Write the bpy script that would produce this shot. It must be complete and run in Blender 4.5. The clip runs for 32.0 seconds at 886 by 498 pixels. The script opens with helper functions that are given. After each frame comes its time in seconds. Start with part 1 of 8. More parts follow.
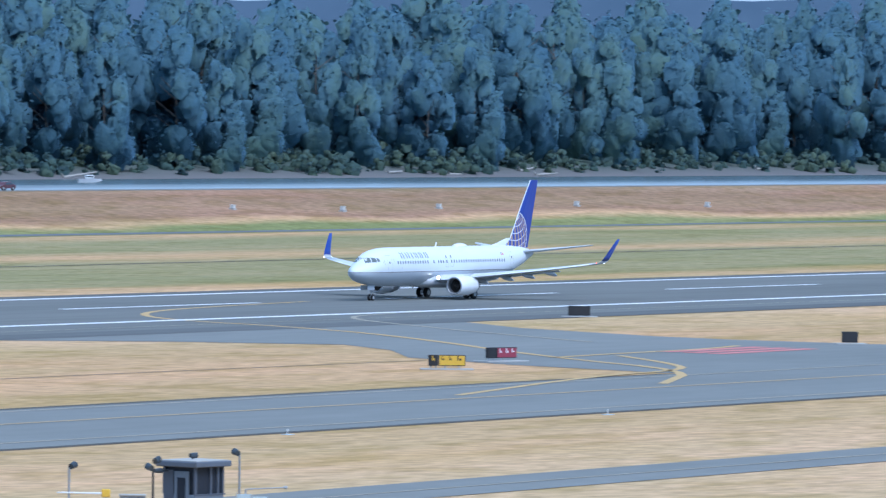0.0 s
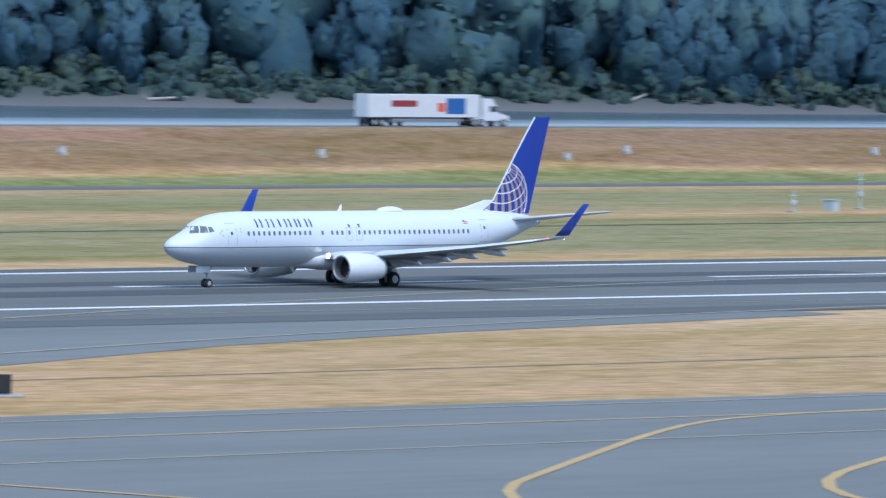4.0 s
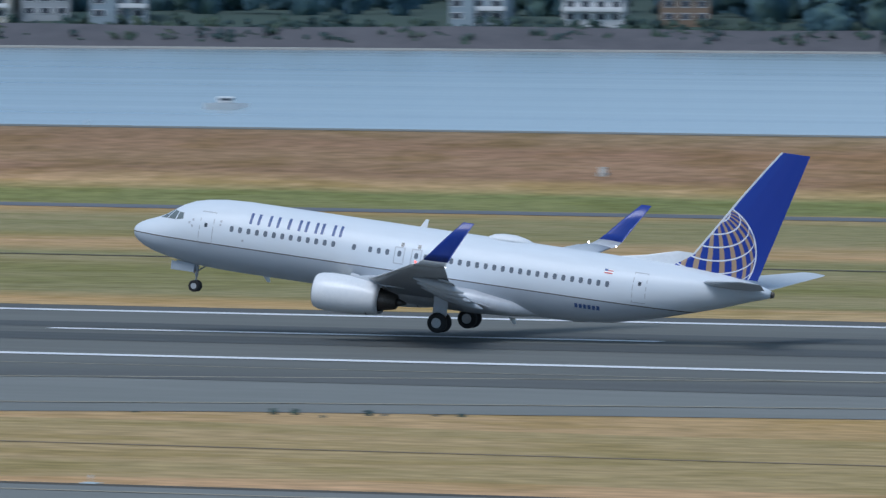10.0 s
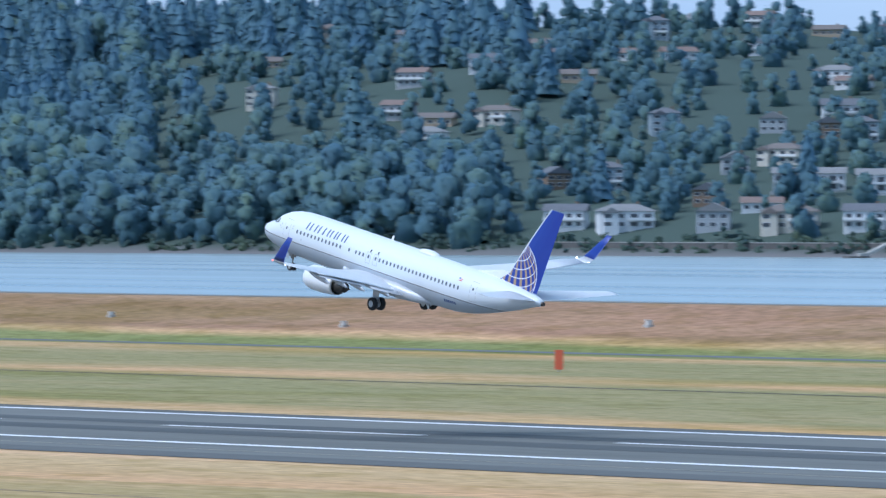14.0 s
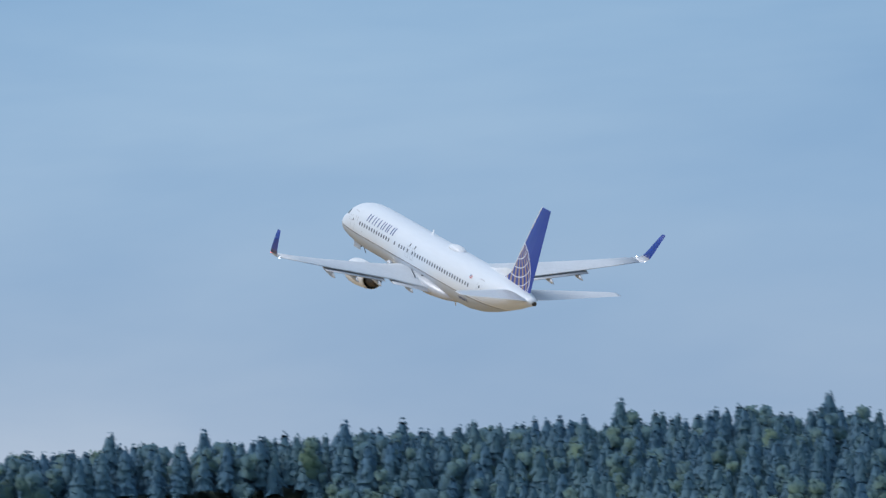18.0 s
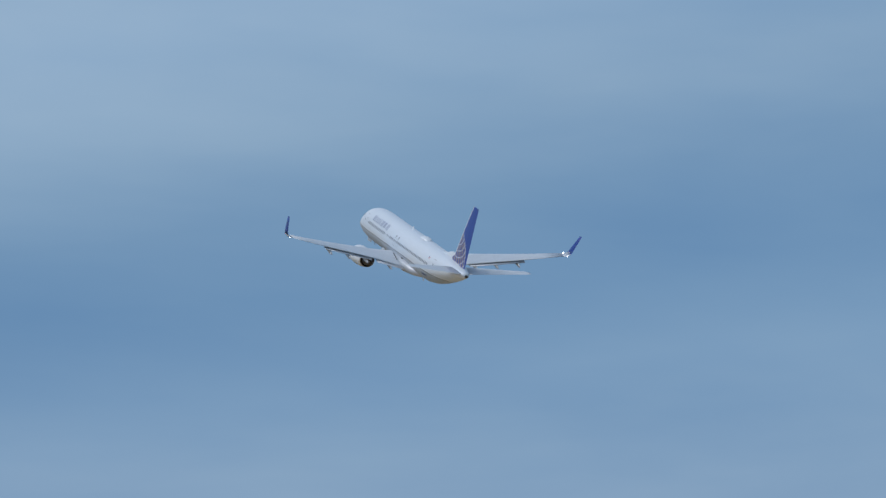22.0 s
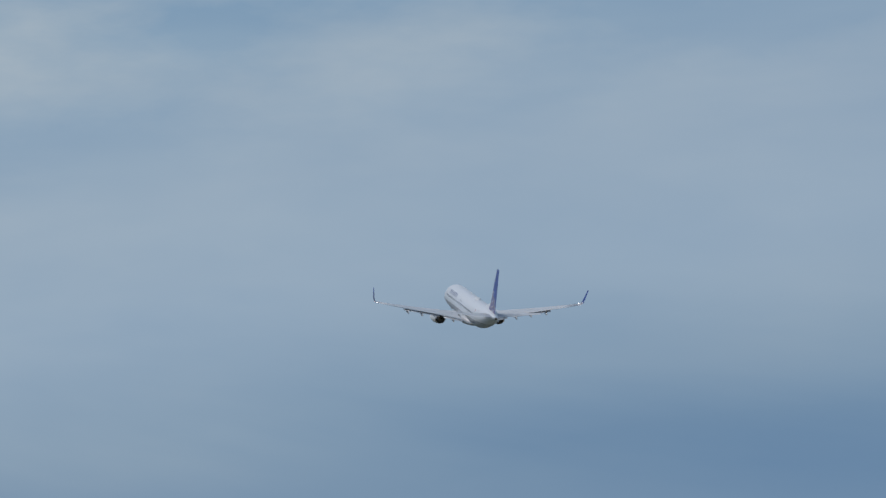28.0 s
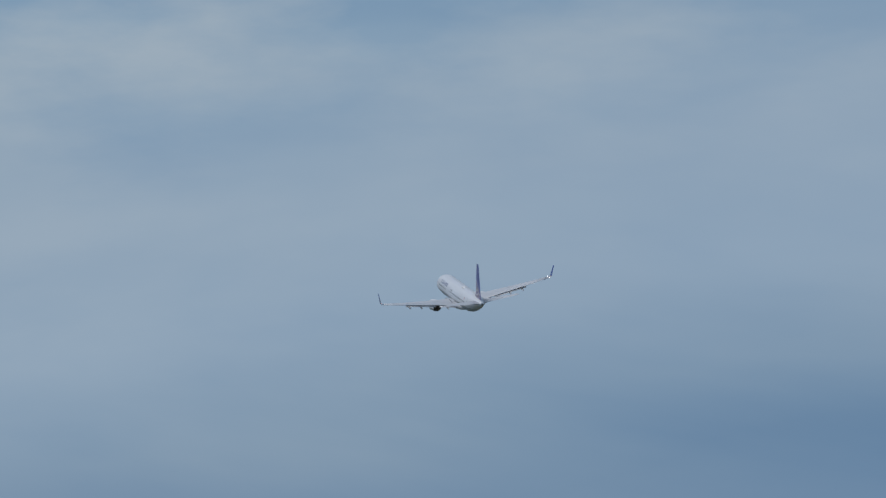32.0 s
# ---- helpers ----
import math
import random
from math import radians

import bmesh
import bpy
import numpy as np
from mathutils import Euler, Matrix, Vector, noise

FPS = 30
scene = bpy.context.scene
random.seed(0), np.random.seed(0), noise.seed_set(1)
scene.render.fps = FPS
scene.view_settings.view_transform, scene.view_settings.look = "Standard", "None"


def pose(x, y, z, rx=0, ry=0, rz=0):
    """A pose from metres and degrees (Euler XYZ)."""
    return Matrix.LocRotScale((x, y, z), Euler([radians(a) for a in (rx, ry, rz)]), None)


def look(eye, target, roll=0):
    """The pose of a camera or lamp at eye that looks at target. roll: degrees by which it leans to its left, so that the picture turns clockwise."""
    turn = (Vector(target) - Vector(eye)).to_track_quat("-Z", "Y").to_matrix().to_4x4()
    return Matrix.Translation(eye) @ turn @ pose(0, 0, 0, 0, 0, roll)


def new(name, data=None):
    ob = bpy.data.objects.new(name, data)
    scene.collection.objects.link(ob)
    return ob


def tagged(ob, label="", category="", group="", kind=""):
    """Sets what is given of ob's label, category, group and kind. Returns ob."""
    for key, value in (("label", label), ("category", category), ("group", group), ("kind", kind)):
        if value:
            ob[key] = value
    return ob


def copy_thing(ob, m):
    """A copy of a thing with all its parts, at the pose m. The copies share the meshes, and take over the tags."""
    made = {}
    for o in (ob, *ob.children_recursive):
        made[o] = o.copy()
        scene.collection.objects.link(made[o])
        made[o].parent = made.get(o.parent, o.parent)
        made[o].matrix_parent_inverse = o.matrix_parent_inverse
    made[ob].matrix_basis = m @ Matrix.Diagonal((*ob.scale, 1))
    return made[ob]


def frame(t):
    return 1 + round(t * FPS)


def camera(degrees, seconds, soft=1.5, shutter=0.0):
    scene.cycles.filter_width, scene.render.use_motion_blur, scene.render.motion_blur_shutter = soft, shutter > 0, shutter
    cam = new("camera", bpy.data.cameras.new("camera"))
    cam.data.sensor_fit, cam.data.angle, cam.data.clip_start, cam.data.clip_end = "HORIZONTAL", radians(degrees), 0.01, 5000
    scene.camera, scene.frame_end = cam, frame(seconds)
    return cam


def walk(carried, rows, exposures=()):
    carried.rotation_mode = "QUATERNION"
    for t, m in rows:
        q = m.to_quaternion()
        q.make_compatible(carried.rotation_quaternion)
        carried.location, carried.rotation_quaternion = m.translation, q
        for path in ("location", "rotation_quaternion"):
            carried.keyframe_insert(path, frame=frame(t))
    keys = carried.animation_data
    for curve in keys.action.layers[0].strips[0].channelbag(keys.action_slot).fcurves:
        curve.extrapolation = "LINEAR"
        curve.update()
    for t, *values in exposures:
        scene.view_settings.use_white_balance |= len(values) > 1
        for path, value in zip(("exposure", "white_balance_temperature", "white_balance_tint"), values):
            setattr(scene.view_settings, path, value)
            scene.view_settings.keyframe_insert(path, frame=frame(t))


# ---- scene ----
# The camera stands on a roof terrace 20 m above the airfield; x runs along the runway, y away from the camera.
EYE = 20.16
VIEW = [
    (0.0, 59.585, -1.110, 0.634),
    (0.5, 58.253, -1.172, 0.507),
    (1.0, 56.855, -1.229, 0.574),
    (1.5, 55.394, -1.325, 0.635),
    (2.0, 53.320, -1.430, 0.879),
    (2.5, 51.329, -1.577, 0.647),
    (3.0, 49.231, -1.680, 1.042),
    (3.5, 47.059, -1.788, 0.690),
    (4.0, 44.101, -1.852, 1.056),
    (4.5, 40.261, -1.880, 1.097),
    (5.0, 36.758, -1.936, 1.139),
    (5.5, 32.862, -1.993, 1.181),
    (6.0, 28.545, -2.048, 1.223),
    (6.5, 23.796, -2.099, 1.265),
    (7.0, 18.275, -2.259, 1.274),
    (7.5, 12.928, -2.360, 0.969),
    (8.0, 6.643, -2.455, 1.072),
    (8.5, 0.750, -2.535, 1.169),
    (9.0, -5.118, -2.310, 0.593),
    (9.5, -11.862, -2.171, 0.382),
    (10.0, -17.388, -2.108, 0.425),
    (10.5, -22.890, -2.042, 0.364),
    (11.0, -28.115, -1.958, 0.227),
    (11.5, -32.710, -1.707, 0.179),
    (12.0, -36.833, -1.089, -0.094),
    (12.5, -40.784, -0.906, -0.200),
    (13.0, -44.280, -0.788, 0.151),
    (13.5, -47.689, -0.640, 0.113),
    (14.0, -50.634, -0.388, -0.022),
    (14.5, -53.288, -0.121, -0.158),
    (15.0, -55.685, 0.156, -0.294),
    (15.5, -57.855, 0.443, -0.430),
    (16.0, -59.701, 0.798, -0.414),
    (16.5, -61.560, 1.2050, -0.408),
    (17.0, -63.252, 1.6300, -0.402),
    (17.5, -65.125, 2.1400, -0.391),
    (18.0, -67.103, 2.7800, -0.371),
    (18.5, -68.626, 3.3000, -0.392),
    (19.0, -69.505, 3.845, -0.437),
    (19.5, -70.583, 4.201, -0.462),
    (20.0, -71.647, 4.519, -0.432),
    (20.5, -72.448, 4.837, -0.431),
    (21.0, -73.091, 5.137, -0.405),
    (21.5, -73.811, 5.017, -0.470),
    (22.0, -74.563, 5.236, -0.451),
    (22.5, -75.501, 5.406, -0.437),
    (23.0, -76.416, 5.602, -0.440),
    (23.5, -77.299, 5.808, -0.452),
    (24.0, -77.997, 6.022, -0.437),
    (24.5, -78.257, 5.990, -0.461),
    (25.0, -79.124, 5.893, -0.430),
    (25.5, -79.854, 5.998, -0.411),
    (26.0, -80.200, 6.106, -0.419),
    (26.5, -80.547, 6.208, -0.427),
    (27.0, -80.895, 6.304, -0.435),
    (27.5, -81.242, 6.395, -0.443),
    (28.0, -81.833, 6.436, -0.414),
    (28.5, -82.149, 6.298, -0.404),
    (29.0, -82.545, 6.313, -0.426),
    (29.5, -82.623, 6.281, -0.431),
    (30.0, -82.973, 6.286, -0.427),
    (30.5, -82.904, 6.294, -0.426),
    (31.0, -82.857, 6.301, -0.418),
    (31.5, -83.057, 6.372, -0.419),
    (32.0, -83.273, 6.389, -0.425),
]
FLIGHT = [
    (0.0, 665.30, 390.05, 0.00, 0.00, 0.00, 0.00),
    (0.5, 630.17, 390.05, 0.00, 0.00, 0.00, 0.00),
    (1.0, 594.45, 390.05, 0.00, 0.00, 0.00, 0.00),
    (1.5, 558.18, 390.05, 0.00, 0.00, 0.00, 0.00),
    (2.0, 521.40, 390.05, 0.00, 0.00, 0.00, 0.00),
    (2.5, 484.14, 390.05, 0.00, 0.00, 0.00, 0.00),
    (3.0, 446.43, 390.05, 0.00, 0.00, 0.00, 0.00),
    (3.5, 408.30, 390.05, 0.00, 0.00, 0.00, 0.00),
    (4.0, 369.77, 390.05, 0.00, 0.00, 0.00, 0.00),
    (4.5, 330.84, 390.05, 0.00, 0.00, 0.37, 0.00),
    (5.0, 291.54, 390.05, 0.00, 0.00, 0.70, 0.00),
    (5.5, 251.87, 390.05, 0.00, 0.00, 1.22, 0.00),
    (6.0, 211.84, 390.05, 0.00, 0.00, 1.85, 0.00),
    (6.5, 171.45, 390.05, 0.00, 0.00, 2.47, 0.00),
    (7.0, 130.71, 390.05, 0.00, 0.00, 3.10, 0.00),
    (7.5, 89.61, 390.05, 0.00, 0.00, 3.72, 0.00),
    (8.0, 48.14, 390.05, 0.00, 0.00, 4.34, 0.00),
    (8.5, 6.31, 390.05, 0.11, 0.00, 4.98, 0.00),
    (9.0, -35.90, 390.05, 0.20, 0.00, 5.64, 0.00),
    (9.5, -78.50, 390.05, 0.34, 0.00, 6.31, 0.00),
    (10.0, -121.49, 390.05, 0.55, 0.00, 6.92, 0.00),
    (10.5, -164.88, 390.05, 0.88, 0.00, 7.45, 0.00),
    (11.0, -208.69, 390.05, 1.37, -0.13, 7.91, 0.00),
    (11.5, -252.93, 390.05, 2.07, -0.27, 8.38, 0.00),
    (12.0, -297.61, 390.05, 3.02, -0.40, 8.94, 0.00),
    (12.5, -342.74, 390.05, 4.28, -0.29, 9.63, 0.00),
    (13.0, -388.34, 390.05, 5.93, -0.17, 10.48, 0.00),
    (13.5, -434.41, 390.05, 8.10, -0.06, 11.32, 0.00),
    (14.0, -480.97, 390.05, 10.78, 0.06, 12.03, 0.00),
    (14.5, -528.03, 390.05, 13.98, 0.17, 12.61, 0.00),
    (15.0, -575.60, 390.05, 17.71, 0.29, 13.01, 0.00),
    (15.5, -623.67, 390.05, 22.00, 0.40, 13.19, 0.00),
    (16.0, -634.68, 370.67, 26.41, 1.04, 13.27, 0.53),
    (16.5, -595.76, 324.70, 30.22, 1.15, 13.81, 0.63),
    (17.0, -541.23, 271.03, 33.01, 1.01, 14.50, 0.87),
    (17.5, -526.34, 241.99, 38.39, 0.66, 15.24, 1.32),
    (18.0, -556.47, 234.51, 44.74, 0.20, 15.94, 1.94),
    (18.5, -590.03, 231.22, 51.10, -0.08, 16.49, 2.45),
    (19.0, -614.41, 227.88, 58.84, -0.37, 16.82, 2.56),
    (19.5, -646.69, 226.46, 65.28, -0.85, 17.07, 2.69),
    (20.0, -677.64, 225.41, 71.32, -1.41, 17.21, 2.74),
    (20.5, -707.92, 223.20, 76.98, -1.94, 17.29, 2.75),
    (21.0, -737.36, 221.68, 82.29, -2.33, 17.35, 2.74),
    (21.5, -766.90, 219.41, 87.33, -2.52, 17.42, 2.75),
    (22.0, -796.81, 216.48, 92.15, -2.58, 17.45, 2.78),
    (22.5, -827.09, 212.35, 96.77, -2.59, 17.39, 2.83),
    (23.0, -857.31, 207.40, 101.17, -2.60, 17.22, 2.92),
    (23.5, -887.47, 201.62, 105.40, -2.62, 17.00, 3.04),
    (24.0, -917.61, 197.55, 109.51, -2.69, 16.81, 3.17),
    (24.5, -948.82, 193.03, 113.58, -2.84, 16.72, 3.25),
    (25.0, -980.35, 187.89, 117.57, -2.95, 16.64, 3.27),
    (25.5, -1011.07, 181.91, 121.36, -2.93, 16.49, 3.25),
    (26.0, -1039.50, 180.29, 124.92, -2.75, 16.15, 3.19),
    (26.5, -1065.26, 177.87, 128.13, -2.37, 15.47, 3.08),
    (27.0, -1090.99, 175.13, 131.24, -1.78, 14.76, 2.95),
    (27.5, -1119.10, 172.44, 134.53, -0.97, 14.40, 2.89),
    (28.0, -1148.34, 169.56, 137.88, 0.09, 14.26, 2.89),
    (28.5, -1177.84, 169.72, 141.25, 1.45, 14.25, 2.94),
    (29.0, -1207.27, 169.66, 144.57, 3.08, 14.33, 3.07),
    (29.5, -1235.91, 169.29, 147.76, 4.74, 14.39, 3.32),
    (30.0, -1264.09, 168.65, 150.87, 6.21, 14.43, 3.69),
    (30.5, -1292.54, 168.43, 153.99, 7.45, 14.47, 4.17),
    (31.0, -1322.53, 168.23, 157.24, 8.48, 14.55, 4.72),
    (31.5, -1355.53, 168.23, 160.78, 9.37, 14.67, 5.27),
    (32.0, -1393.27, 168.59, 164.79, 10.24, 14.84, 5.78),
]


def aim(pan, tilt, roll):
    return pose(0, 0, EYE, 90 + tilt, 0, -pan) @ pose(0, 0, 0, 0, 0, roll)


cam = camera(6.972, 32.0, soft=1.35, shutter=0.18)
walk(cam, [(t, aim(p, q, r)) for t, p, q, r in VIEW],
     exposures=[(t, e, k, g) for t, e, k, g in ((0, 0.45, 5050, 13), (2.5, 0.36, 5150, 15), (4.5, 0.22, 5400, 14), (7, -0.26, 5700, 11), (9, -0.24, 5650, 11), (11, -0.32, 5650, 11), (12, -0.2, 5500, 13), (13, 0.14, 5350, 13), (15.5, 0.40, 5350, 11), (16.6, 0.42, 5450, 11), (18, -0.05, 6050, 13), (20, -0.51, 5850, 12), (23, -0.44, 5900, 12), (24, -0.43, 6050, 13), (25.5, -0.48, 6050, 13), (28, -0.59, 6400, 15), (32, -0.69, 6300, 15))])

# ---- light: high thin overcast, soft sun from behind the camera ----
SUN_UP, SUN_TURN = 52, 200
world = bpy.data.worlds.new("sky")
scene.world = world
world.use_nodes = True
wn, wl = world.node_tree.nodes, world.node_tree.links
wn.clear()
w_out, w_bg = wn.new("ShaderNodeOutputWorld"), wn.new("ShaderNodeBackground")
w_sky = wn.new("ShaderNodeTexSky")
w_sky.sky_type, w_sky.sun_disc = "NISHITA", False
w_sky.sun_elevation, w_sky.sun_rotation = radians(SUN_UP), radians(SUN_TURN)
w_sky.air_density, w_sky.dust_density, w_sky.ozone_density = 1.2, 0.6, 2.5
w_scale = wn.new("ShaderNodeVectorMath")
w_scale.operation = "SCALE"
w_scale.inputs["Scale"].default_value = 0.09
wl.new(w_sky.outputs["Color"], w_scale.inputs[0])
w_co = wn.new("ShaderNodeTexCoord")
w_map = wn.new("ShaderNodeMapping")
w_map.inputs["Scale"].default_value = (1.0, 1.0, 4.5)
w_map.inputs["Rotation"].default_value = (radians(6), radians(-9), 0)
wl.new(w_co.outputs["Generated"], w_map.inputs["Vector"])
w_noise = wn.new("ShaderNodeTexNoise")
w_noise.inputs["Scale"].default_value = 5.0
w_noise.inputs["Detail"].default_value = 5.0
w_noise.inputs["Roughness"].default_value = 0.5
w_noise.inputs["Distortion"].default_value = 0.4
wl.new(w_map.outputs["Vector"], w_noise.inputs["Vector"])
w_ramp = wn.new("ShaderNodeValToRGB")
w_ramp.color_ramp.elements[0].position, w_ramp.color_ramp.elements[1].position = 0.30, 0.72
w_ramp.color_ramp.elements[0].color = (0.262, 0.398, 0.570, 1)
w_ramp.color_ramp.elements[1].color = (0.460, 0.560, 0.668, 1)
wl.new(w_noise.outputs["Fac"], w_ramp.inputs["Fac"])
# bluer low down, paler and greyer cloud higher up
w_sep, w_band, w_tint = wn.new("ShaderNodeSeparateXYZ"), wn.new("ShaderNodeValToRGB"), wn.new("ShaderNodeMix")
wl.new(w_co.outputs["Generated"], w_sep.inputs[0])
wl.new(w_sep.outputs["Z"], w_band.inputs["Fac"])
w_e = w_band.color_ramp.elements
w_e[0].position, w_e[0].color = 0.02, (1.02, 1.02, 1.03, 1)
w_e[1].position, w_e[1].color = 0.60, (1.05, 1.02, 1.00, 1)
for w_at, w_c in ((0.055, (0.85, 0.98, 1.06, 1)), (0.085, (0.73, 0.91, 1.02, 1)), (0.20, (0.80, 0.94, 1.02, 1))):
    w_q = w_e.new(w_at)
    w_q.color = w_c
w_tint.data_type, w_tint.blend_type = "RGBA", "MULTIPLY"
w_tint.inputs["Factor"].default_value = 1.0
wl.new(w_ramp.outputs["Color"], w_tint.inputs["A"])
wl.new(w_band.outputs["Color"], w_tint.inputs["B"])
# a sheet of pale cloud whose lower edge sinks towards the west, with darker streaks high on it
w_edge = wn.new("ShaderNodeMath")
w_edge.operation = "MULTIPLY_ADD"
w_edge.inputs[1].default_value = -0.15
wl.new(w_sep.outputs["Y"], w_edge.inputs[0])
wl.new(w_sep.outputs["Z"], w_edge.inputs[2])
w_wave = wn.new("ShaderNodeMath")
w_wave.operation = "MULTIPLY_ADD"
w_wave.inputs[1].default_value = 0.03
wl.new(w_noise.outputs["Fac"], w_wave.inputs[0])
wl.new(w_edge.outputs[0], w_wave.inputs[2])
w_sheet = wn.new("ShaderNodeValToRGB")
w_e = w_sheet.color_ramp.elements
w_e[0].position, w_e[0].color = 0.020, (1, 0.99, 0.98, 1)
w_e[1].position, w_e[1].color = 0.30, (1.16, 1.09, 1.03, 1)
for w_at, w_c in ((0.046, (1.08, 1.05, 1.02, 1)), (0.061, (0.80, 0.87, 0.92, 1)), (0.074, (0.93, 0.94, 0.94, 1)), (0.085, (1.30, 1.16, 1.05, 1)), (0.104, (1.50, 1.30, 1.16, 1)), (0.142, (1.56, 1.32, 1.14, 1))):
    w_q = w_e.new(w_at)
    w_q.color = w_c
wl.new(w_wave.outputs[0], w_sheet.inputs["Fac"])
w_lift = wn.new("ShaderNodeMix")
w_lift.data_type, w_lift.blend_type = "RGBA", "MULTIPLY"
w_lift.inputs["Factor"].default_value = 1.0
wl.new(w_tint.outputs["Result"], w_lift.inputs["A"])
wl.new(w_sheet.outputs["Color"], w_lift.inputs["B"])
w_map2 = wn.new("ShaderNodeMapping")
w_map2.inputs["Scale"].default_value = (1.0, 6.0, 16.0)
w_map2.inputs["Rotation"].default_value = (radians(14), 0, 0)
wl.new(w_co.outputs["Generated"], w_map2.inputs["Vector"])
w_streak = wn.new("ShaderNodeTexNoise")
w_streak.inputs["Scale"].default_value, w_streak.inputs["Detail"].default_value, w_streak.inputs["Roughness"].default_value = 3.2, 6.0, 0.55
wl.new(w_map2.outputs["Vector"], w_streak.inputs["Vector"])
w_sramp = wn.new("ShaderNodeValToRGB")
w_e = w_sramp.color_ramp.elements
w_e[0].position, w_e[0].color = 0.40, (0.62, 0.80, 0.93, 1)
w_e[1].position, w_e[1].color = 0.62, (1.14, 1.10, 1.04, 1)
wl.new(w_streak.outputs["Fac"], w_sramp.inputs["Fac"])
w_high = wn.new("ShaderNodeMapRange")
w_high.inputs["From Min"].default_value, w_high.inputs["From Max"].default_value = 0.104, 0.130
w_high.inputs["To Min"].default_value, w_high.inputs["To Max"].default_value = 0.12, 0.85
wl.new(w_edge.outputs[0], w_high.inputs["Value"])
w_band2 = wn.new("ShaderNodeMix")
w_band2.data_type, w_band2.blend_type = "RGBA", "MULTIPLY"
wl.new(w_high.outputs["Result"], w_band2.inputs["Factor"])
wl.new(w_lift.outputs["Result"], w_band2.inputs["A"])
wl.new(w_sramp.outputs["Color"], w_band2.inputs["B"])
w_mix = wn.new("ShaderNodeMix")
w_mix.data_type = "RGBA"
w_mix.inputs["Factor"].default_value = 0.88
wl.new(w_scale.outputs["Vector"], w_mix.inputs["A"])
wl.new(w_band2.outputs["Result"], w_mix.inputs["B"])
wl.new(w_mix.outputs["Result"], w_bg.inputs["Color"])
wl.new(w_bg.outputs["Background"], w_out.inputs["Surface"])
sun = new("sun", bpy.data.lights.new("sun", "SUN"))
sun.data.energy, sun.data.angle, sun.data.color = 2.3, radians(32), (1.0, 0.95, 0.88)
sun_a = radians(SUN_TURN)
sun.matrix_world = look((math.sin(sun_a) * 100, math.cos(sun_a) * 100, math.tan(radians(SUN_UP)) * 100), (0, 0, 0))


# ---- materials ----
def material(name, stops, scale=1.0, rough=0.7, bump=0.0, stretch=(1, 1, 1), metal=0.0, fine=8.0, vary=0.0, coat=0.0, low=0.3, high=0.7, gloss=0.5):
    """A surface whose colour wanders between the stops at two scales, with fine relief."""
    m = bpy.data.materials.new(name)
    m.use_nodes = True
    n, l = m.node_tree.nodes, m.node_tree.links
    b = n["Principled BSDF"]
    b.inputs["Roughness"].default_value, b.inputs["Metallic"].default_value = rough, metal
    b.inputs["Coat Weight"].default_value, b.inputs["Specular IOR Level"].default_value = coat, gloss
    co, mp = n.new("ShaderNodeTexCoord"), n.new("ShaderNodeMapping")
    mp.inputs["Scale"].default_value = stretch
    l.new(co.outputs["Object"], mp.inputs["Vector"])
    big, small = n.new("ShaderNodeTexNoise"), n.new("ShaderNodeTexNoise")
    big.inputs["Scale"].default_value, small.inputs["Scale"].default_value = scale, scale * fine
    big.inputs["Detail"].default_value = small.inputs["Detail"].default_value = 4
    mixer, ramp = n.new("ShaderNodeMix"), n.new("ShaderNodeValToRGB")
    mixer.inputs["Factor"].default_value = 0.4
    for q in (big, small):
        l.new(mp.outputs["Vector"], q.inputs["Vector"])
    l.new(big.outputs["Fac"], mixer.inputs["A"])
    l.new(small.outputs["Fac"], mixer.inputs["B"])
    source = mixer.outputs["Result"]
    if vary:
        info, add = n.new("ShaderNodeObjectInfo"), n.new("ShaderNodeMath")
        add.operation = "MULTIPLY_ADD"
        add.inputs[1].default_value = vary
        l.new(info.outputs["Random"], add.inputs[0])
        shift = n.new("ShaderNodeMath")
        shift.operation = "SUBTRACT"
        shift.inputs[1].default_value = vary / 2
        l.new(source, shift.inputs[0])
        l.new(shift.outputs[0], add.inputs[2])
        source = add.outputs[0]
    l.new(source, ramp.inputs["Fac"])
    e = ramp.color_ramp.elements
    while len(e) < len(stops):
        e.new(0.5)
    for i, c in enumerate(stops):
        e[i].position = low + (high - low) * i / max(1, len(stops) - 1)
        e[i].color = (*c, 1)
    l.new(ramp.outputs["Color"], b.inputs["Base Color"])
    if bump:
        bm_ = n.new("ShaderNodeBump")
        bm_.inputs["Strength"].default_value = bump
        l.new(small.outputs["Fac"], bm_.inputs["Height"])
        l.new(bm_.outputs["Normal"], b.inputs["Normal"])
    return m


def plain(name, c, rough=0.6, metal=0.0, coat=0.0):
    c2 = tuple(v * 0.82 for v in c)
    return material(name, (c2, c), 0.9, rough, 0.02, metal=metal, coat=coat)


def lamp_glow(name, c, power):
    m = bpy.data.materials.new(name)
    m.use_nodes = True
    b = m.node_tree.nodes["Principled BSDF"]
    b.inputs["Base Color"].default_value = (*c, 1)
    b.inputs["Emission Color"].default_value = (*c, 1)
    b.inputs["Emission Strength"].default_value = power
    return m


# ---- mesh helpers ----
def finish(name, bm, mat, smooth=False):
    me = bpy.data.meshes.new(name)
    bm.to_mesh(me)
    bm.free()
    for q in (mat if isinstance(mat, (list, tuple)) else [mat]):
        me.materials.append(q)
    if smooth:
        for q in me.polygons:
            q.use_smooth = True
    return me


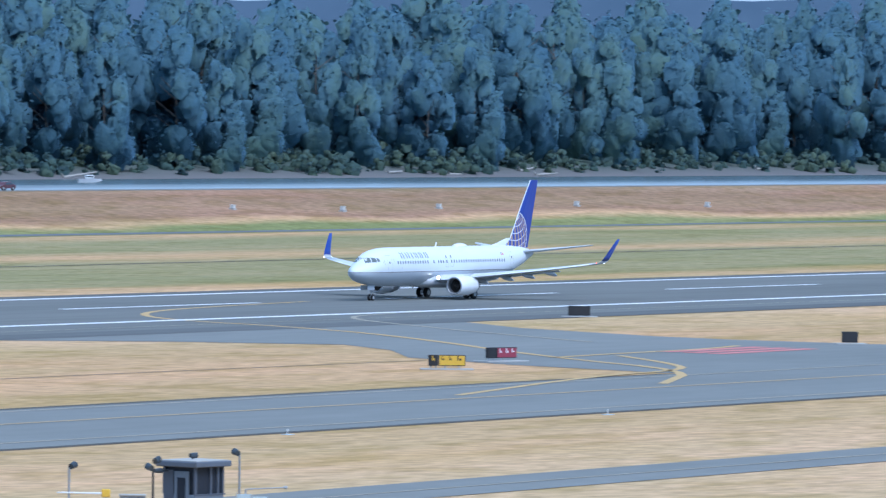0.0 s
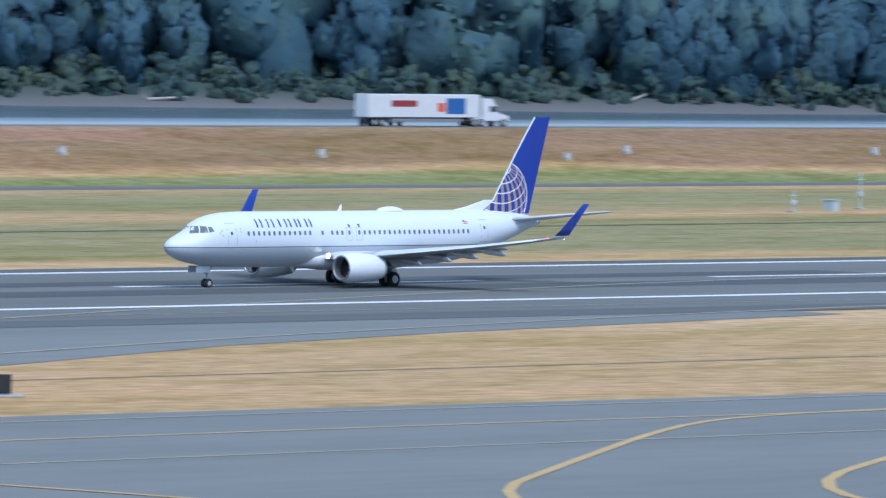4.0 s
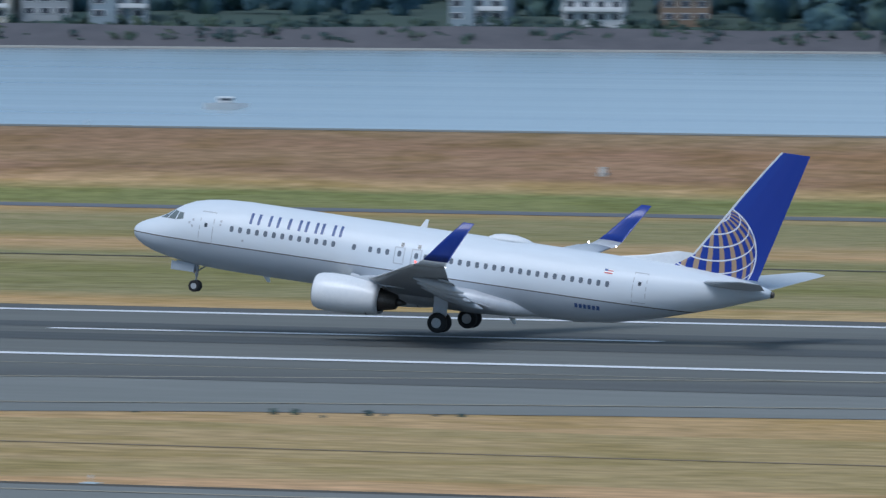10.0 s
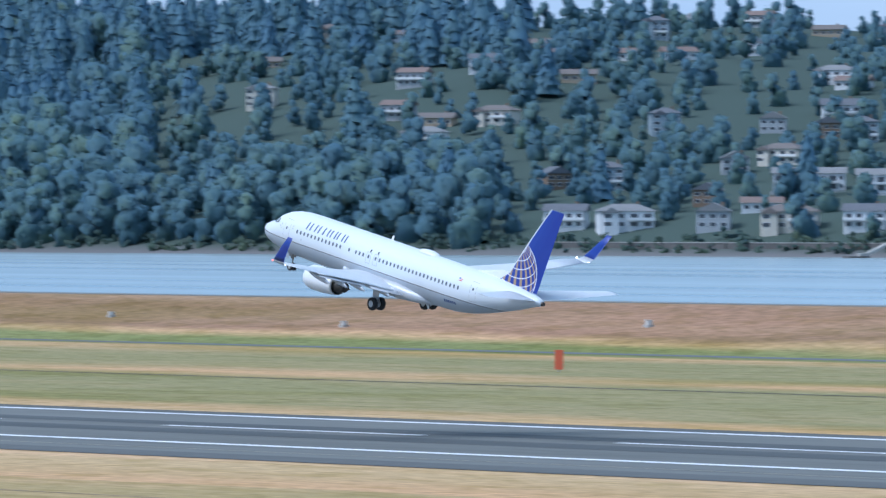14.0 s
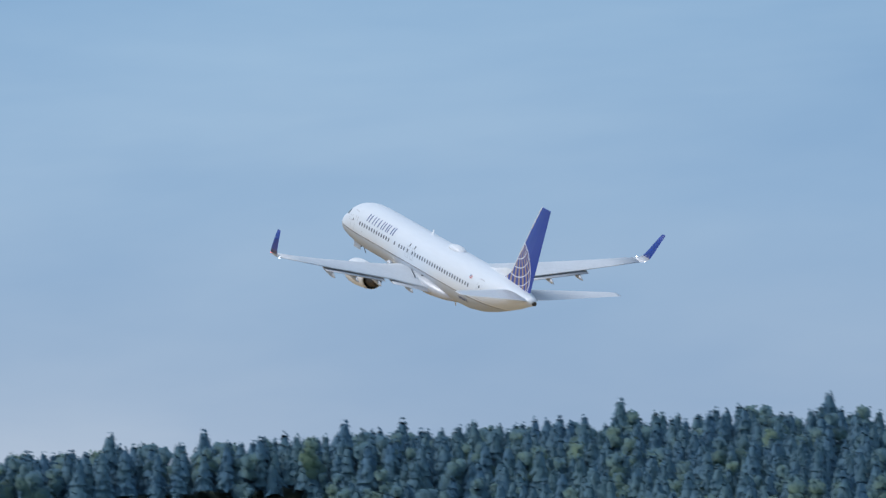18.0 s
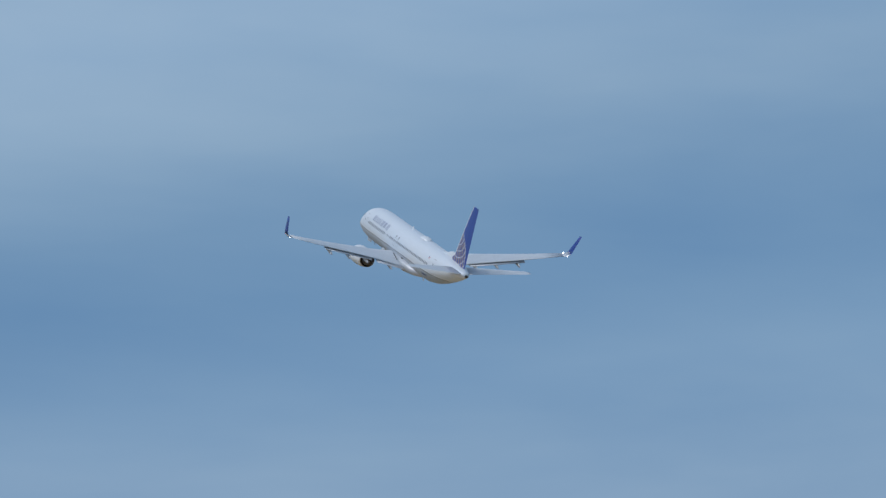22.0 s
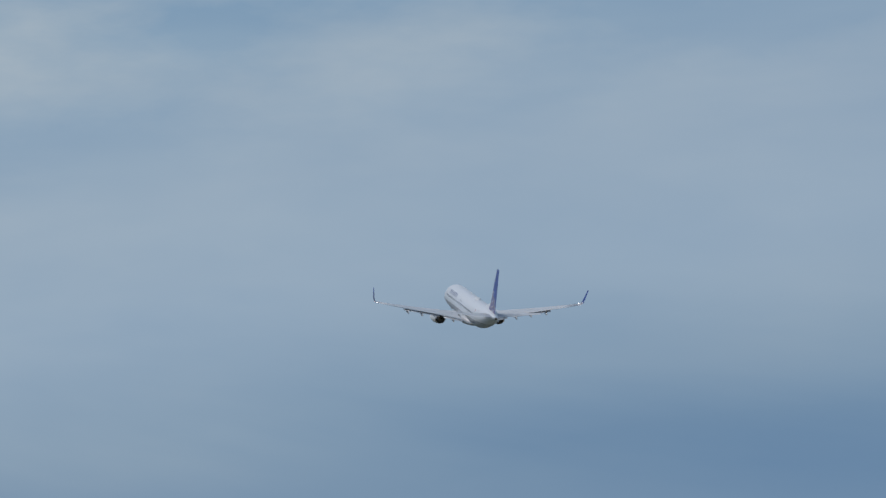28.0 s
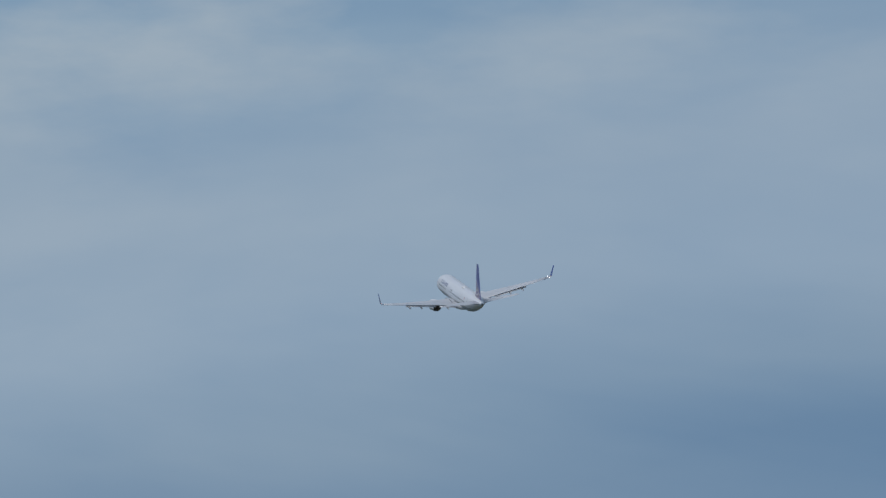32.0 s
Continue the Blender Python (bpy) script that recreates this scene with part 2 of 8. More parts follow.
def part(name, bm, mat, parent=None, label="", smooth=False):
    """Links a bmesh, or a mesh, as one mesh object under a thing or a part."""
    me = bm if isinstance(bm, bpy.types.Mesh) else finish(name, bm, mat, smooth)
    ob = new(name, me)
    ob.parent = parent
    return tagged(ob, label) if label else ob


def thing(name, label, category, m=None, group="", kind=""):
    ob = new(name)
    ob.empty_display_size = 0.1
    if m is not None:
        ob.matrix_world = m
    return tagged(ob, label, category, group, kind)


def box(bm, x0, x1, y0, y1, z0, z1, bevel=0.0):
    v = [bm.verts.new((x, y, z)) for z in (z0, z1) for x, y in ((x0, y0), (x1, y0), (x1, y1), (x0, y1))]
    fs = [bm.faces.new([v[i] for i in f]) for f in ((3, 2, 1, 0), (4, 5, 6, 7), (0, 1, 5, 4), (1, 2, 6, 5), (2, 3, 7, 6), (3, 0, 4, 7))]
    if bevel:
        bmesh.ops.bevel(bm, geom=list({e for f in fs for e in f.edges}), offset=bevel, segments=1, affect="EDGES")
    return bm


def boxed(*a, **k):
    return box(bmesh.new(), *a, **k)


def loft(bm, rings, cap=True):
    """Skins a list of closed rings of points."""
    vs = [[bm.verts.new(p) for p in r] for r in rings]
    for a, b in zip(vs, vs[1:]):
        for i in range(len(a)):
            j = (i + 1) % len(a)
            bm.faces.new((a[i], a[j], b[j], b[i]))
    if cap:
        bm.faces.new(vs[0][::-1])
        bm.faces.new(vs[-1])
    return bm


def tube(bm, a, b, r0, r1=None, n=10, cap=True):
    a, b = Vector(a), Vector(b)
    q = (b - a).to_track_quat("Z", "Y").to_matrix()
    r1 = r0 if r1 is None else r1
    rings = [[p + q @ Vector((math.cos(2 * math.pi * i / n) * r, math.sin(2 * math.pi * i / n) * r, 0)) for i in range(n)] for p, r in ((a, r0), (b, r1))]
    return loft(bm, rings, cap)


def raw_mesh(name, verts, faces, mats, index=None):
    me = bpy.data.meshes.new(name)
    me.from_pydata(np.asarray(verts).tolist(), [], [list(map(int, f)) for f in faces])
    for q in (mats if isinstance(mats, (list, tuple)) else [mats]):
        me.materials.append(q)
    if index is not None:
        me.polygons.foreach_set("material_index", np.asarray(index, dtype=np.int32))
    me.update()
    return me


def polygon(name, pts, z, mat, parent, label=""):
    bm = bmesh.new()
    bm.faces.new([bm.verts.new((x, y, z)) for x, y in pts])
    bmesh.ops.recalc_face_normals(bm, faces=bm.faces[:])
    for f in bm.faces:
        if f.normal.z < 0:
            f.normal_flip()
    return part(name, bm, mat, parent, label)

# ---- the airliner: x aft from the main wheels, y to its right side, z up from the ground ----
AFT0 = 19.6


def livery():
    """White crown, thin tan line, grey belly, by height on the body."""
    m = bpy.data.materials.new("hull_paint")
    m.use_nodes = True
    n, l = m.node_tree.nodes, m.node_tree.links
    b = n["Principled BSDF"]
    b.inputs["Roughness"].default_value, b.inputs["Coat Weight"].default_value = 0.45, 0.10
    co, sep, ramp = n.new("ShaderNodeTexCoord"), n.new("ShaderNodeSeparateXYZ"), n.new("ShaderNodeValToRGB")
    l.new(co.outputs["Object"], sep.inputs[0])
    mr = n.new("ShaderNodeMapRange")
    mr.inputs["From Min"].default_value, mr.inputs["From Max"].default_value = 1.0, 6.0
    l.new(sep.outputs["Z"], mr.inputs["Value"])
    l.new(mr.outputs["Result"], ramp.inputs["Fac"])
    ramp.color_ramp.interpolation = "CONSTANT"
    e = ramp.color_ramp.elements
    e[0].position, e[0].color = 0.0, (0.49, 0.535, 0.59, 1)
    e[1].position, e[1].color = 0.387, (0.11, 0.095, 0.09, 1)
    q = e.new(0.399)
    q.color = (0.74, 0.785, 0.83, 1)
    no, mp, mx = n.new("ShaderNodeTexNoise"), n.new("ShaderNodeMapping"), n.new("ShaderNodeMix")
    mp.inputs["Scale"].default_value = (0.4, 2.0, 2.0)
    no.inputs["Scale"].default_value, no.inputs["Detail"].default_value = 1.6, 6
    l.new(co.outputs["Object"], mp.inputs["Vector"])
    l.new(mp.outputs["Vector"], no.inputs["Vector"])
    mx.data_type, mx.blend_type = "RGBA", "MULTIPLY"
    mx.inputs["Factor"].default_value = 0.09
    l.new(ramp.outputs["Color"], mx.inputs["A"])
    l.new(no.outputs["Fac"], mx.inputs["B"])
    l.new(mx.outputs["Result"], b.inputs["Base Color"])
    return m


def fin_paint():
    """Blue fin with a lattice globe of pale rings and tan meridian bands low on it."""
    m = bpy.data.materials.new("fin_paint")
    m.use_nodes = True
    n, l = m.node_tree.nodes, m.node_tree.links
    b = n["Principled BSDF"]
    b.inputs["Roughness"].default_value, b.inputs["Coat Weight"].default_value = 0.35, 0.2

    def op(kind, a, c=None, d=None):
        q = n.new("ShaderNodeMath")
        q.operation = kind
        for i, v in enumerate((a, c, d)):
            if v is None:
                continue
            if isinstance(v, (int, float)):
                q.inputs[i].default_value = v
            else:
                l.new(v, q.inputs[i])
        return q.outputs[0]

    co, sep = n.new("ShaderNodeTexCoord"), n.new("ShaderNodeSeparateXYZ")
    l.new(co.outputs["Object"], sep.inputs[0])
    u = op("MULTIPLY", op("SUBTRACT", sep.outputs["X"], 33.75 - AFT0), 1 / 2.78)
    v = op("MULTIPLY", op("SUBTRACT", sep.outputs["Z"], 6.45), 1 / 2.78)
    d2 = op("ADD", op("MULTIPLY", u, u), op("MULTIPLY", v, v))
    inside = op("LESS_THAN", d2, 1.0)
    rim = op("MULTIPLY", inside, op("GREATER_THAN", d2, 0.95))
    w = op("SQRT", op("MAXIMUM", op("SUBTRACT", 1.0, d2), 0.0))
    # the globe's pole leans up and forward
    t = radians(33)
    v2 = op("ADD", op("MULTIPLY", v, math.cos(t)), op("MULTIPLY", w, math.sin(t)))
    w2 = op("SUBTRACT", op("MULTIPLY", w, math.cos(t)), op("MULTIPLY", v, math.sin(t)))
    lat = op("ARCSINE", op("MINIMUM", op("MAXIMUM", v2, -1.0), 1.0))
    lon = op("ARCTAN2", u, w2)
    ring = op("LESS_THAN", op("ABSOLUTE", op("SUBTRACT", op("FRACT", op("MULTIPLY", lat, 3.7)), 0.5)), 0.055)
    band = op("LESS_THAN", op("FRACT", op("MULTIPLY", lon, 3.5)), 0.42)
    band = op("MULTIPLY", band, inside)
    pale = op("MAXIMUM", op("MULTIPLY", ring, inside), rim)
    m1, m2 = n.new("ShaderNodeMix"), n.new("ShaderNodeMix")
    for q in (m1, m2):
        q.data_type = "RGBA"
    m1.inputs["A"].default_value, m1.inputs["B"].default_value = (0.008, 0.036, 0.290, 1), (0.40, 0.275, 0.17, 1)
    m2.inputs["B"].default_value = (0.74, 0.76, 0.80, 1)
    l.new(band, m1.inputs["Factor"])
    l.new(m1.outputs["Result"], m2.inputs["A"])
    l.new(pale, m2.inputs["Factor"])
    l.new(m2.outputs["Result"], b.inputs["Base Color"])
    return m


HULL, FIN = livery(), fin_paint()
WHITE = material("white_paint", ((0.74, 0.76, 0.78), (0.84, 0.85, 0.86)), 0.7, 0.35, 0.01, coat=0.2)
WING_GREY = material("wing_grey", ((0.46, 0.48, 0.51), (0.57, 0.59, 0.62)), 0.5, 0.42, 0.02, metal=0.2)
WING_TOP = material("wing_skin", ((0.56, 0.59, 0.62), (0.66, 0.69, 0.72)), 0.5, 0.4, 0.02, metal=0.05)
WING_SHADED = material("wing_underside", ((0.29, 0.31, 0.34), (0.38, 0.40, 0.43)), 0.5, 0.45, 0.02, metal=0.1)
COCKPIT = material("flight_deck_glass", ((0.12, 0.145, 0.145), (0.20, 0.23, 0.225)), 0.8, 0.12)
CABIN_GLASS = material("cabin_glazing", ((0.13, 0.15, 0.185), (0.20, 0.22, 0.25)), 0.8, 0.2)
BLUE = material("blue_paint", ((0.008, 0.032, 0.24), (0.011, 0.042, 0.30)), 0.6, 0.35, coat=0.2)
TITLE = material("title_blue", ((0.035, 0.075, 0.22), (0.05, 0.10, 0.27)), 0.8, 0.4)
GLASS_DARK = material("dark_glazing", ((0.05, 0.06, 0.075), (0.075, 0.085, 0.10)), 0.8, 0.15)
TYRE = material("tyre_rubber", ((0.018, 0.018, 0.020), (0.035, 0.035, 0.036)), 2.0, 0.85, 0.1)
STEEL = material("gear_steel", ((0.30, 0.31, 0.33), (0.45, 0.46, 0.48)), 2.0, 0.4, metal=0.6)
HUB = material("wheel_hub", ((0.40, 0.41, 0.42), (0.55, 0.56, 0.57)), 2.0, 0.45, metal=0.4)
DARKMETAL = material("hot_metal", ((0.06, 0.055, 0.05), (0.14, 0.13, 0.12)), 1.5, 0.45, metal=0.7)
SEAM = plain("seam_grey", (0.50, 0.52, 0.55), 0.5)
REDPAINT = material("red_paint", ((0.42, 0.03, 0.03), (0.55, 0.05, 0.04)), 0.8, 0.5)
GLOW = lamp_glow("landing_lamp", (1.0, 0.90, 0.74), 14.0)
STROBE = lamp_glow("white_tip_lamp", (1.0, 0.97, 0.92), 6.0)
REDLAMP = lamp_glow("red_tip_lamp", (1.0, 0.12, 0.08), 2.5)

# aft of the nose, half width, crown, keel
HULL_RINGS = [(0.0, 0.06, 3.06, 2.94), (0.12, 0.33, 3.30, 2.66), (0.35, 0.58, 3.50, 2.44), (0.8, 0.90, 3.72, 2.20), (1.4, 1.20, 3.95, 1.99), (1.9, 1.38, 4.18, 1.87),
              (2.4, 1.51, 4.52, 1.78), (2.9, 1.61, 4.86, 1.70), (3.5, 1.70, 5.12, 1.62), (4.3, 1.79, 5.32, 1.54), (5.4, 1.85, 5.46, 1.48), (6.8, 1.88, 5.52, 1.45),
              (10, 1.88, 5.52, 1.45), (14, 1.88, 5.52, 1.45), (18, 1.88, 5.52, 1.45), (22, 1.88, 5.52, 1.45), (25.0, 1.88, 5.52, 1.46), (27.0, 1.87, 5.52, 1.52),
              (29.0, 1.80, 5.52, 1.80), (31.0, 1.66, 5.50, 2.26), (33.0, 1.42, 5.44, 2.84), (35.0, 1.06, 5.30, 3.46), (36.4, 0.72, 5.10, 3.98), (37.2, 0.45, 4.92, 4.22), (37.62, 0.24, 4.76, 4.38)]


def hull_at(a):
    for p, q in zip(HULL_RINGS, HULL_RINGS[1:]):
        if p[0] <= a <= q[0]:
            k = (a - p[0]) / (q[0] - p[0])
            return [u + (v - u) * k for u, v in zip(p[1:], q[1:])]
    return HULL_RINGS[-1][1:]


def hull_point(a, z, side=-1, out=0.0):
    """The skin's point at that place along the body and height."""
    w, top, low = hull_at(a)
    c, hh = (top + low) / 2, (top - low) / 2
    k = max(-1, min(1, (z - c) / hh))
    return Vector((a - AFT0, side * (w * math.sqrt(1 - k * k) + out), z))


def hull_patch(corners, out, side, steps=4):
    """A panel that follows the skin: corners (a, z) as lower fore, lower aft, upper aft, upper fore."""
    bm = bmesh.new()
    grid = []
    for i in range(steps + 1):
        k = i / steps
        f = [p + (q - p) * k for p, q in zip(corners[0], corners[3])]
        r = [p + (q - p) * k for p, q in zip(corners[1], corners[2])]
        grid.append([bm.verts.new(hull_point(f[0] + (r[0] - f[0]) * j / 2, f[1] + (r[1] - f[1]) * j / 2, side, out)) for j in range(3)])
    for a, b in zip(grid, grid[1:]):
        for j in range(2):
            bm.faces.new((a[j], a[j + 1], b[j + 1], b[j]))
    return bm


def foil(x0, chord, y, z, thick, n=9, twist=0.0, camber=0.02):
    """A closed aerofoil ring in the plane y = const, chord aft from x0."""
    ring = []
    for i in range(2 * n):
        up = i < n
        k = (i / (n - 1)) if up else 1 - ((i - n) / (n - 1))
        k = k * k * (3 - 2 * k) * 0.5 + k * 0.5
        h = thick * chord * (1.48 * math.sqrt(max(k, 0)) * (1 - k) + 0.02 * (1 - k)) * (1.0 if up else -0.75)
        ring.append(Vector((x0 + chord * k - AFT0, y, z + h + camber * chord * 4 * k * (1 - k) - twist * chord * k)))
    return ring


def wheel(name, parent, at, r, width):
    ob = new(name)
    ob.parent = parent
    ob.location = at
    bm = bmesh.new()
    prof = [(0.55, -0.5), (0.86, -0.5), (0.97, -0.36), (1.0, -0.12), (1.0, 0.12), (0.97, 0.36), (0.86, 0.5), (0.55, 0.5)]
    rings = [[Vector((math.cos(2 * math.pi * i / 28) * r * k, w * width, math.sin(2 * math.pi * i / 28) * r * k)) for i in range(28)] for k, w in prof]
    loft(bm, rings)
    part("tyre", bm, TYRE, ob, smooth=True)
    for s in (-1, 1):
        bm = bmesh.new()
        tube(bm, (0, s * width * 0.30, 0), (0, s * width * 0.52, 0), r * 0.56, r * 0.50, 18)
        tube(bm, (0, s * width * 0.5, 0), (0, s * width * 0.60, 0), r * 0.22, r * 0.16, 12)
        part("rim", bm, HUB, ob)
    return ob


def airliner():
    jet = thing("passenger_jet", "white twin-engine airliner with blue fin taking off from the runway", "airplane")
    moving = {}
    # body
    bm = bmesh.new()
    rings = []
    for a, w, top, low in HULL_RINGS:
        c, hh = (top + low) / 2, (top - low) / 2
        rings.append([Vector((a - AFT0, math.sin(2 * math.pi * i / 48) * w, c + math.cos(2 * math.pi * i / 48) * hh)) for i in range(48)])
    loft(bm, rings)
    bmesh.ops.recalc_face_normals(bm, faces=bm.faces[:])
    fus = part("fuselage", bm, HULL, jet, "white crown, tan line and grey belly", smooth=True)
    # belly fairing at the wing root
    bm = bmesh.new()
    rings = []
    for a, w, low, top in ((12.2, 0.5, 1.50, 2.0), (13.4, 1.5, 1.32, 2.5), (15.0, 2.05, 1.20, 2.75), (18.0, 2.20, 1.15, 2.8), (21.0, 2.15, 1.18, 2.75), (23.2, 1.7, 1.32, 2.4), (24.8, 0.6, 1.50, 1.9)):
        c, hh = (low + top) / 2, (top - low) / 2
        rings.append([Vector((a - AFT0, math.copysign(abs(math.sin(2 * math.pi * i / 28)) ** 0.7, math.sin(2 * math.pi * i / 28)) * w, c + math.copysign(abs(math.cos(2 * math.pi * i / 28)) ** 0.7, math.cos(2 * math.pi * i / 28)) * hh)) for i in range(28)])
    loft(bm, rings)
    bmesh.ops.recalc_face_normals(bm, faces=bm.faces[:])
    part("belly_fairing", bm, WING_GREY, jet, "grey fairing", smooth=True)
    # windows, doors, titles on both sides
    pane = bmesh.new()
    pane.faces.new([pane.verts.new((math.copysign(abs(math.cos(t)) ** 0.6, math.cos(t)) * 0.115, 0, math.copysign(abs(math.sin(t)) ** 0.6, math.sin(t)) * 0.17)) for t in [2 * math.pi * i / 12 for i in range(12)]])
    pane_mesh = finish("cabin_window", pane, CABIN_GLASS)
    stations = [6.42 + 0.508 * i for i in range(13)] + [13.75] + [14.72 + 0.508 * i for i in range(3)] + [16.45, 17.45] + [18.0 + 0.508 * i for i in range(22)]
    for side in (-1, 1):
        for i, a in enumerate(stations):
            p = hull_point(a, 3.98, side, 0.012)
            q = hull_point(a, 3.80, side, 0.012)
            ob = part("cabin_window", pane_mesh, None, fus)
            ob.location = p
            ob.rotation_euler = (math.atan2((p.y - q.y), 0.18) * -1, 0, 0)
        for a0, a1, z0, z1 in ((4.45, 5.32, 2.9, 4.75), (30.1, 30.9, 3.15, 4.85), (16.15, 16.75, 3.4, 4.35), (17.15, 17.75, 3.4, 4.35)):
            door = new("cabin_door")
            door.parent = fus
            tagged(door, "white door outlined by a grey seam")
            bm = bmesh.new()
            w = 0.045
            for c in (((a0, z0), (a0 + w, z0), (a0 + w, z1), (a0, z1)), ((a1 - w, z0), (a1, z0), (a1, z1), (a1 - w, z1)),
                      ((a0, z0), (a1, z0), (a1, z0 + w), (a0, z0 + w)), ((a0, z1 - w), (a1, z1 - w), (a1, z1), (a0, z1))):
                patch = hull_patch(c, 0.010, side)
                tmp = bpy.data.meshes.new("seam")
                patch.to_mesh(tmp)
                patch.free()
                bm.from_mesh(tmp)
                bpy.data.meshes.remove(tmp)
            part("seam", bm, SEAM, door)
            part("handle_plate", hull_patch(((a0 + 0.3, z0 + 0.98), (a0 + 0.48, z0 + 0.98), (a0 + 0.48, z0 + 1.2), (a0 + 0.3, z0 + 1.2)), 0.011, side), GLASS_DARK, door)
        # the airline's title as plain blue upright bars
        for i in range(6):
            a, b = ((7.3, 8.05), (8.42, 9.2), (9.63, 9.8), (10.2, 10.9), (11.2, 11.85), (12.25, 12.95))[i]
            if side > 0:
                a, b = 20.25 - b, 20.25 - a
            block = new("title_block")
            block.parent = fus
            if b - a < 0.3:
                part("title_bar", hull_patch(((a, 4.40), (b, 4.40), (b, 5.0), (a, 5.0)), 0.012, side), TITLE, block)
                continue
            for u, v in ((a + 0.06, a + 0.22), (b - 0.22, b - 0.06)):
                part("title_bar", hull_patch(((u, 4.40), (v, 4.40), (v, 5.0), (u, 5.0)), 0.012, side, 3), TITLE, block)
        mark = new("registration_marking")
        mark.parent = fus
        for i in range(6):
            a = 26.9 + 0.25 * i
            part("registration_bar", hull_patch(((a, 2.42), (a + 0.17, 2.42), (a + 0.17, 2.66), (a, 2.66)), 0.012, side, 2), TITLE, mark)
        for k, (z0, z1, mt) in enumerate(((4.55, 4.62, REDPAINT), (4.62, 4.68, WHITE), (4.68, 4.74, REDPAINT), (4.74, 4.80, WHITE))):
            part("flag_stripe", hull_patch(((28.35, z0), (28.85, z0), (28.85, z1), (28.35, z1)), 0.012, side, 2), mt, fus)
        part("flag_corner", hull_patch(((28.35, 4.68), (28.55, 4.68), (28.55, 4.80), (28.35, 4.80)), 0.016, side, 2), TITLE, fus)
        # small probes and markings by the nose
        for a, z in ((3.75, 3.95), (3.95, 4.12), (3.95, 3.78), (5.65, 4.05), (5.65, 4.25), (7.1, 3.35)):
            part("placard", hull_patch(((a, z), (a + 0.12, z), (a + 0.12, z + 0.12), (a, z + 0.12)), 0.012, side, 2), SEAM, fus)
        # flight deck glazing
        for c in (((1.72, 3.98), (2.25, 4.03), (2.55, 4.52), (2.32, 4.48)), ((2.31, 4.03), (2.86, 4.05), (2.95, 4.50), (2.62, 4.52)), ((2.93, 4.06), (3.35, 4.14), (3.30, 4.46), (3.02, 4.49))):
            part("windscreen_pane", hull_patch(c, 0.014, side), COCKPIT, fus, "grey-green flight deck pane")
    # roof fairing and blade aerials
    bm = bmesh.new()
    rings = [[Vector((a - AFT0, math.cos(2 * math.pi * i / 16) * w, 5.45 + max(-0.05, math.sin(2 * math.pi * i / 16)) * hh)) for i in range(16)] for a, w, hh in ((20.9, 0.08, 0.05), (21.3, 0.42, 0.26), (21.9, 0.56, 0.36), (22.6, 0.56, 0.36), (23.2, 0.42, 0.24), (23.7, 0.08, 0.05))]
    loft(bm, rings)
    part("antenna_fairing", bm, WHITE, jet, smooth=True)
    for a, z0, z1 in ((16.9, 5.5, 5.98), (12.2, 1.46, 1.05), (8.0, 1.47, 1.15), (22.7, 1.2, 0.85)):
        bm = bmesh.new()
        loft(bm, [[Vector((a + k * 0.42 - AFT0, s * 0.02, z0)) for k, s in ((0, 0), (0.5, 1), (1, 0), (0.5, -1))], [Vector((a + 0.30 + k * 0.18 - AFT0, s * 0.012, z1)) for k, s in ((0, 0), (0.5, 1), (1, 0), (0.5, -1))]])
        part("blade_antenna", bm, WHITE, jet)
    # fin with its dorsal fillet, rudder and tail cone
    def slab(profile, name, mat, label=""):
        bm = bmesh.new()
        rings = []
        for a0, a1, z, t in profile:
            ring = []
            for k in (0, 0.08, 0.3, 0.6, 1.0):
                ring.append(Vector((a0 + (a1 - a0) * k - AFT0, t * math.sqrt(k) * (1 - k) * 2.2 + 0.004, z)))
            for k in (1.0, 0.6, 0.3, 0.08):
                ring.append(Vector((a0 + (a1 - a0) * k - AFT0, -t * math.sqrt(k) * (1 - k) * 2.2 - 0.004, z)))
            rings.append(ring)
        loft(bm, rings)
        bmesh.ops.recalc_face_normals(bm, faces=bm.faces[:])
        return part(name, bm, mat, jet, label)
    fin_front = [(31.3, 5.2), (32.95, 6.25), (33.72, 7.40), (35.2, 9.65), (36.5, 11.5), (37.22, 12.48)]
    prof = []
    for a, z in fin_front:
        k = (z - 5.2) / (12.5 - 5.2)
        prof.append((a, 36.75 + (38.85 - 36.75) * k, z, 0.17 - 0.11 * k))
    slab(prof, "fin", FIN, "blue fin with a pale lattice globe")
    slab([(a - 0.05, a + 0.13, z, 0.045) for a, z in fin_front[1:]], "fin_leading_edge", WHITE, "pale leading edge strip")
    slab([(28.2, 33.2, 5.42, 0.06), (30.2, 33.3, 5.78, 0.06), (32.0, 33.4, 6.25, 0.05)], "dorsal_fillet", WHITE, "white fillet before the fin")
    bm = bmesh.new()
    tube(bm, (37.55 - AFT0, 0, 4.55), (37.78 - AFT0, 0, 4.56), 0.20, 0.17, 14)
    part("tail_exhaust", bm, DARKMETAL, jet, "dark exhaust of the auxiliary unit")
    # tailplanes
    for side, tag in ((-1, "left"), (1, "right")):
        bm = bmesh.new()
        rings = [foil(33.6 + 3.9 * k, 3.75 - 2.45 * k, side * (0.5 + 6.68 * k), 4.74 + 0.80 * k, 0.10, camber=-0.005) for k in (0, 0.25, 0.5, 0.75, 0.96)]
        rings.append(foil(37.7, 1.05, side * 7.18, 5.56, 0.05, camber=0))
        loft(bm, rings)
        bmesh.ops.recalc_face_normals(bm, faces=bm.faces[:])
        part("tailplane", bm, WING_TOP, jet, "pale grey tailplane", smooth=True)
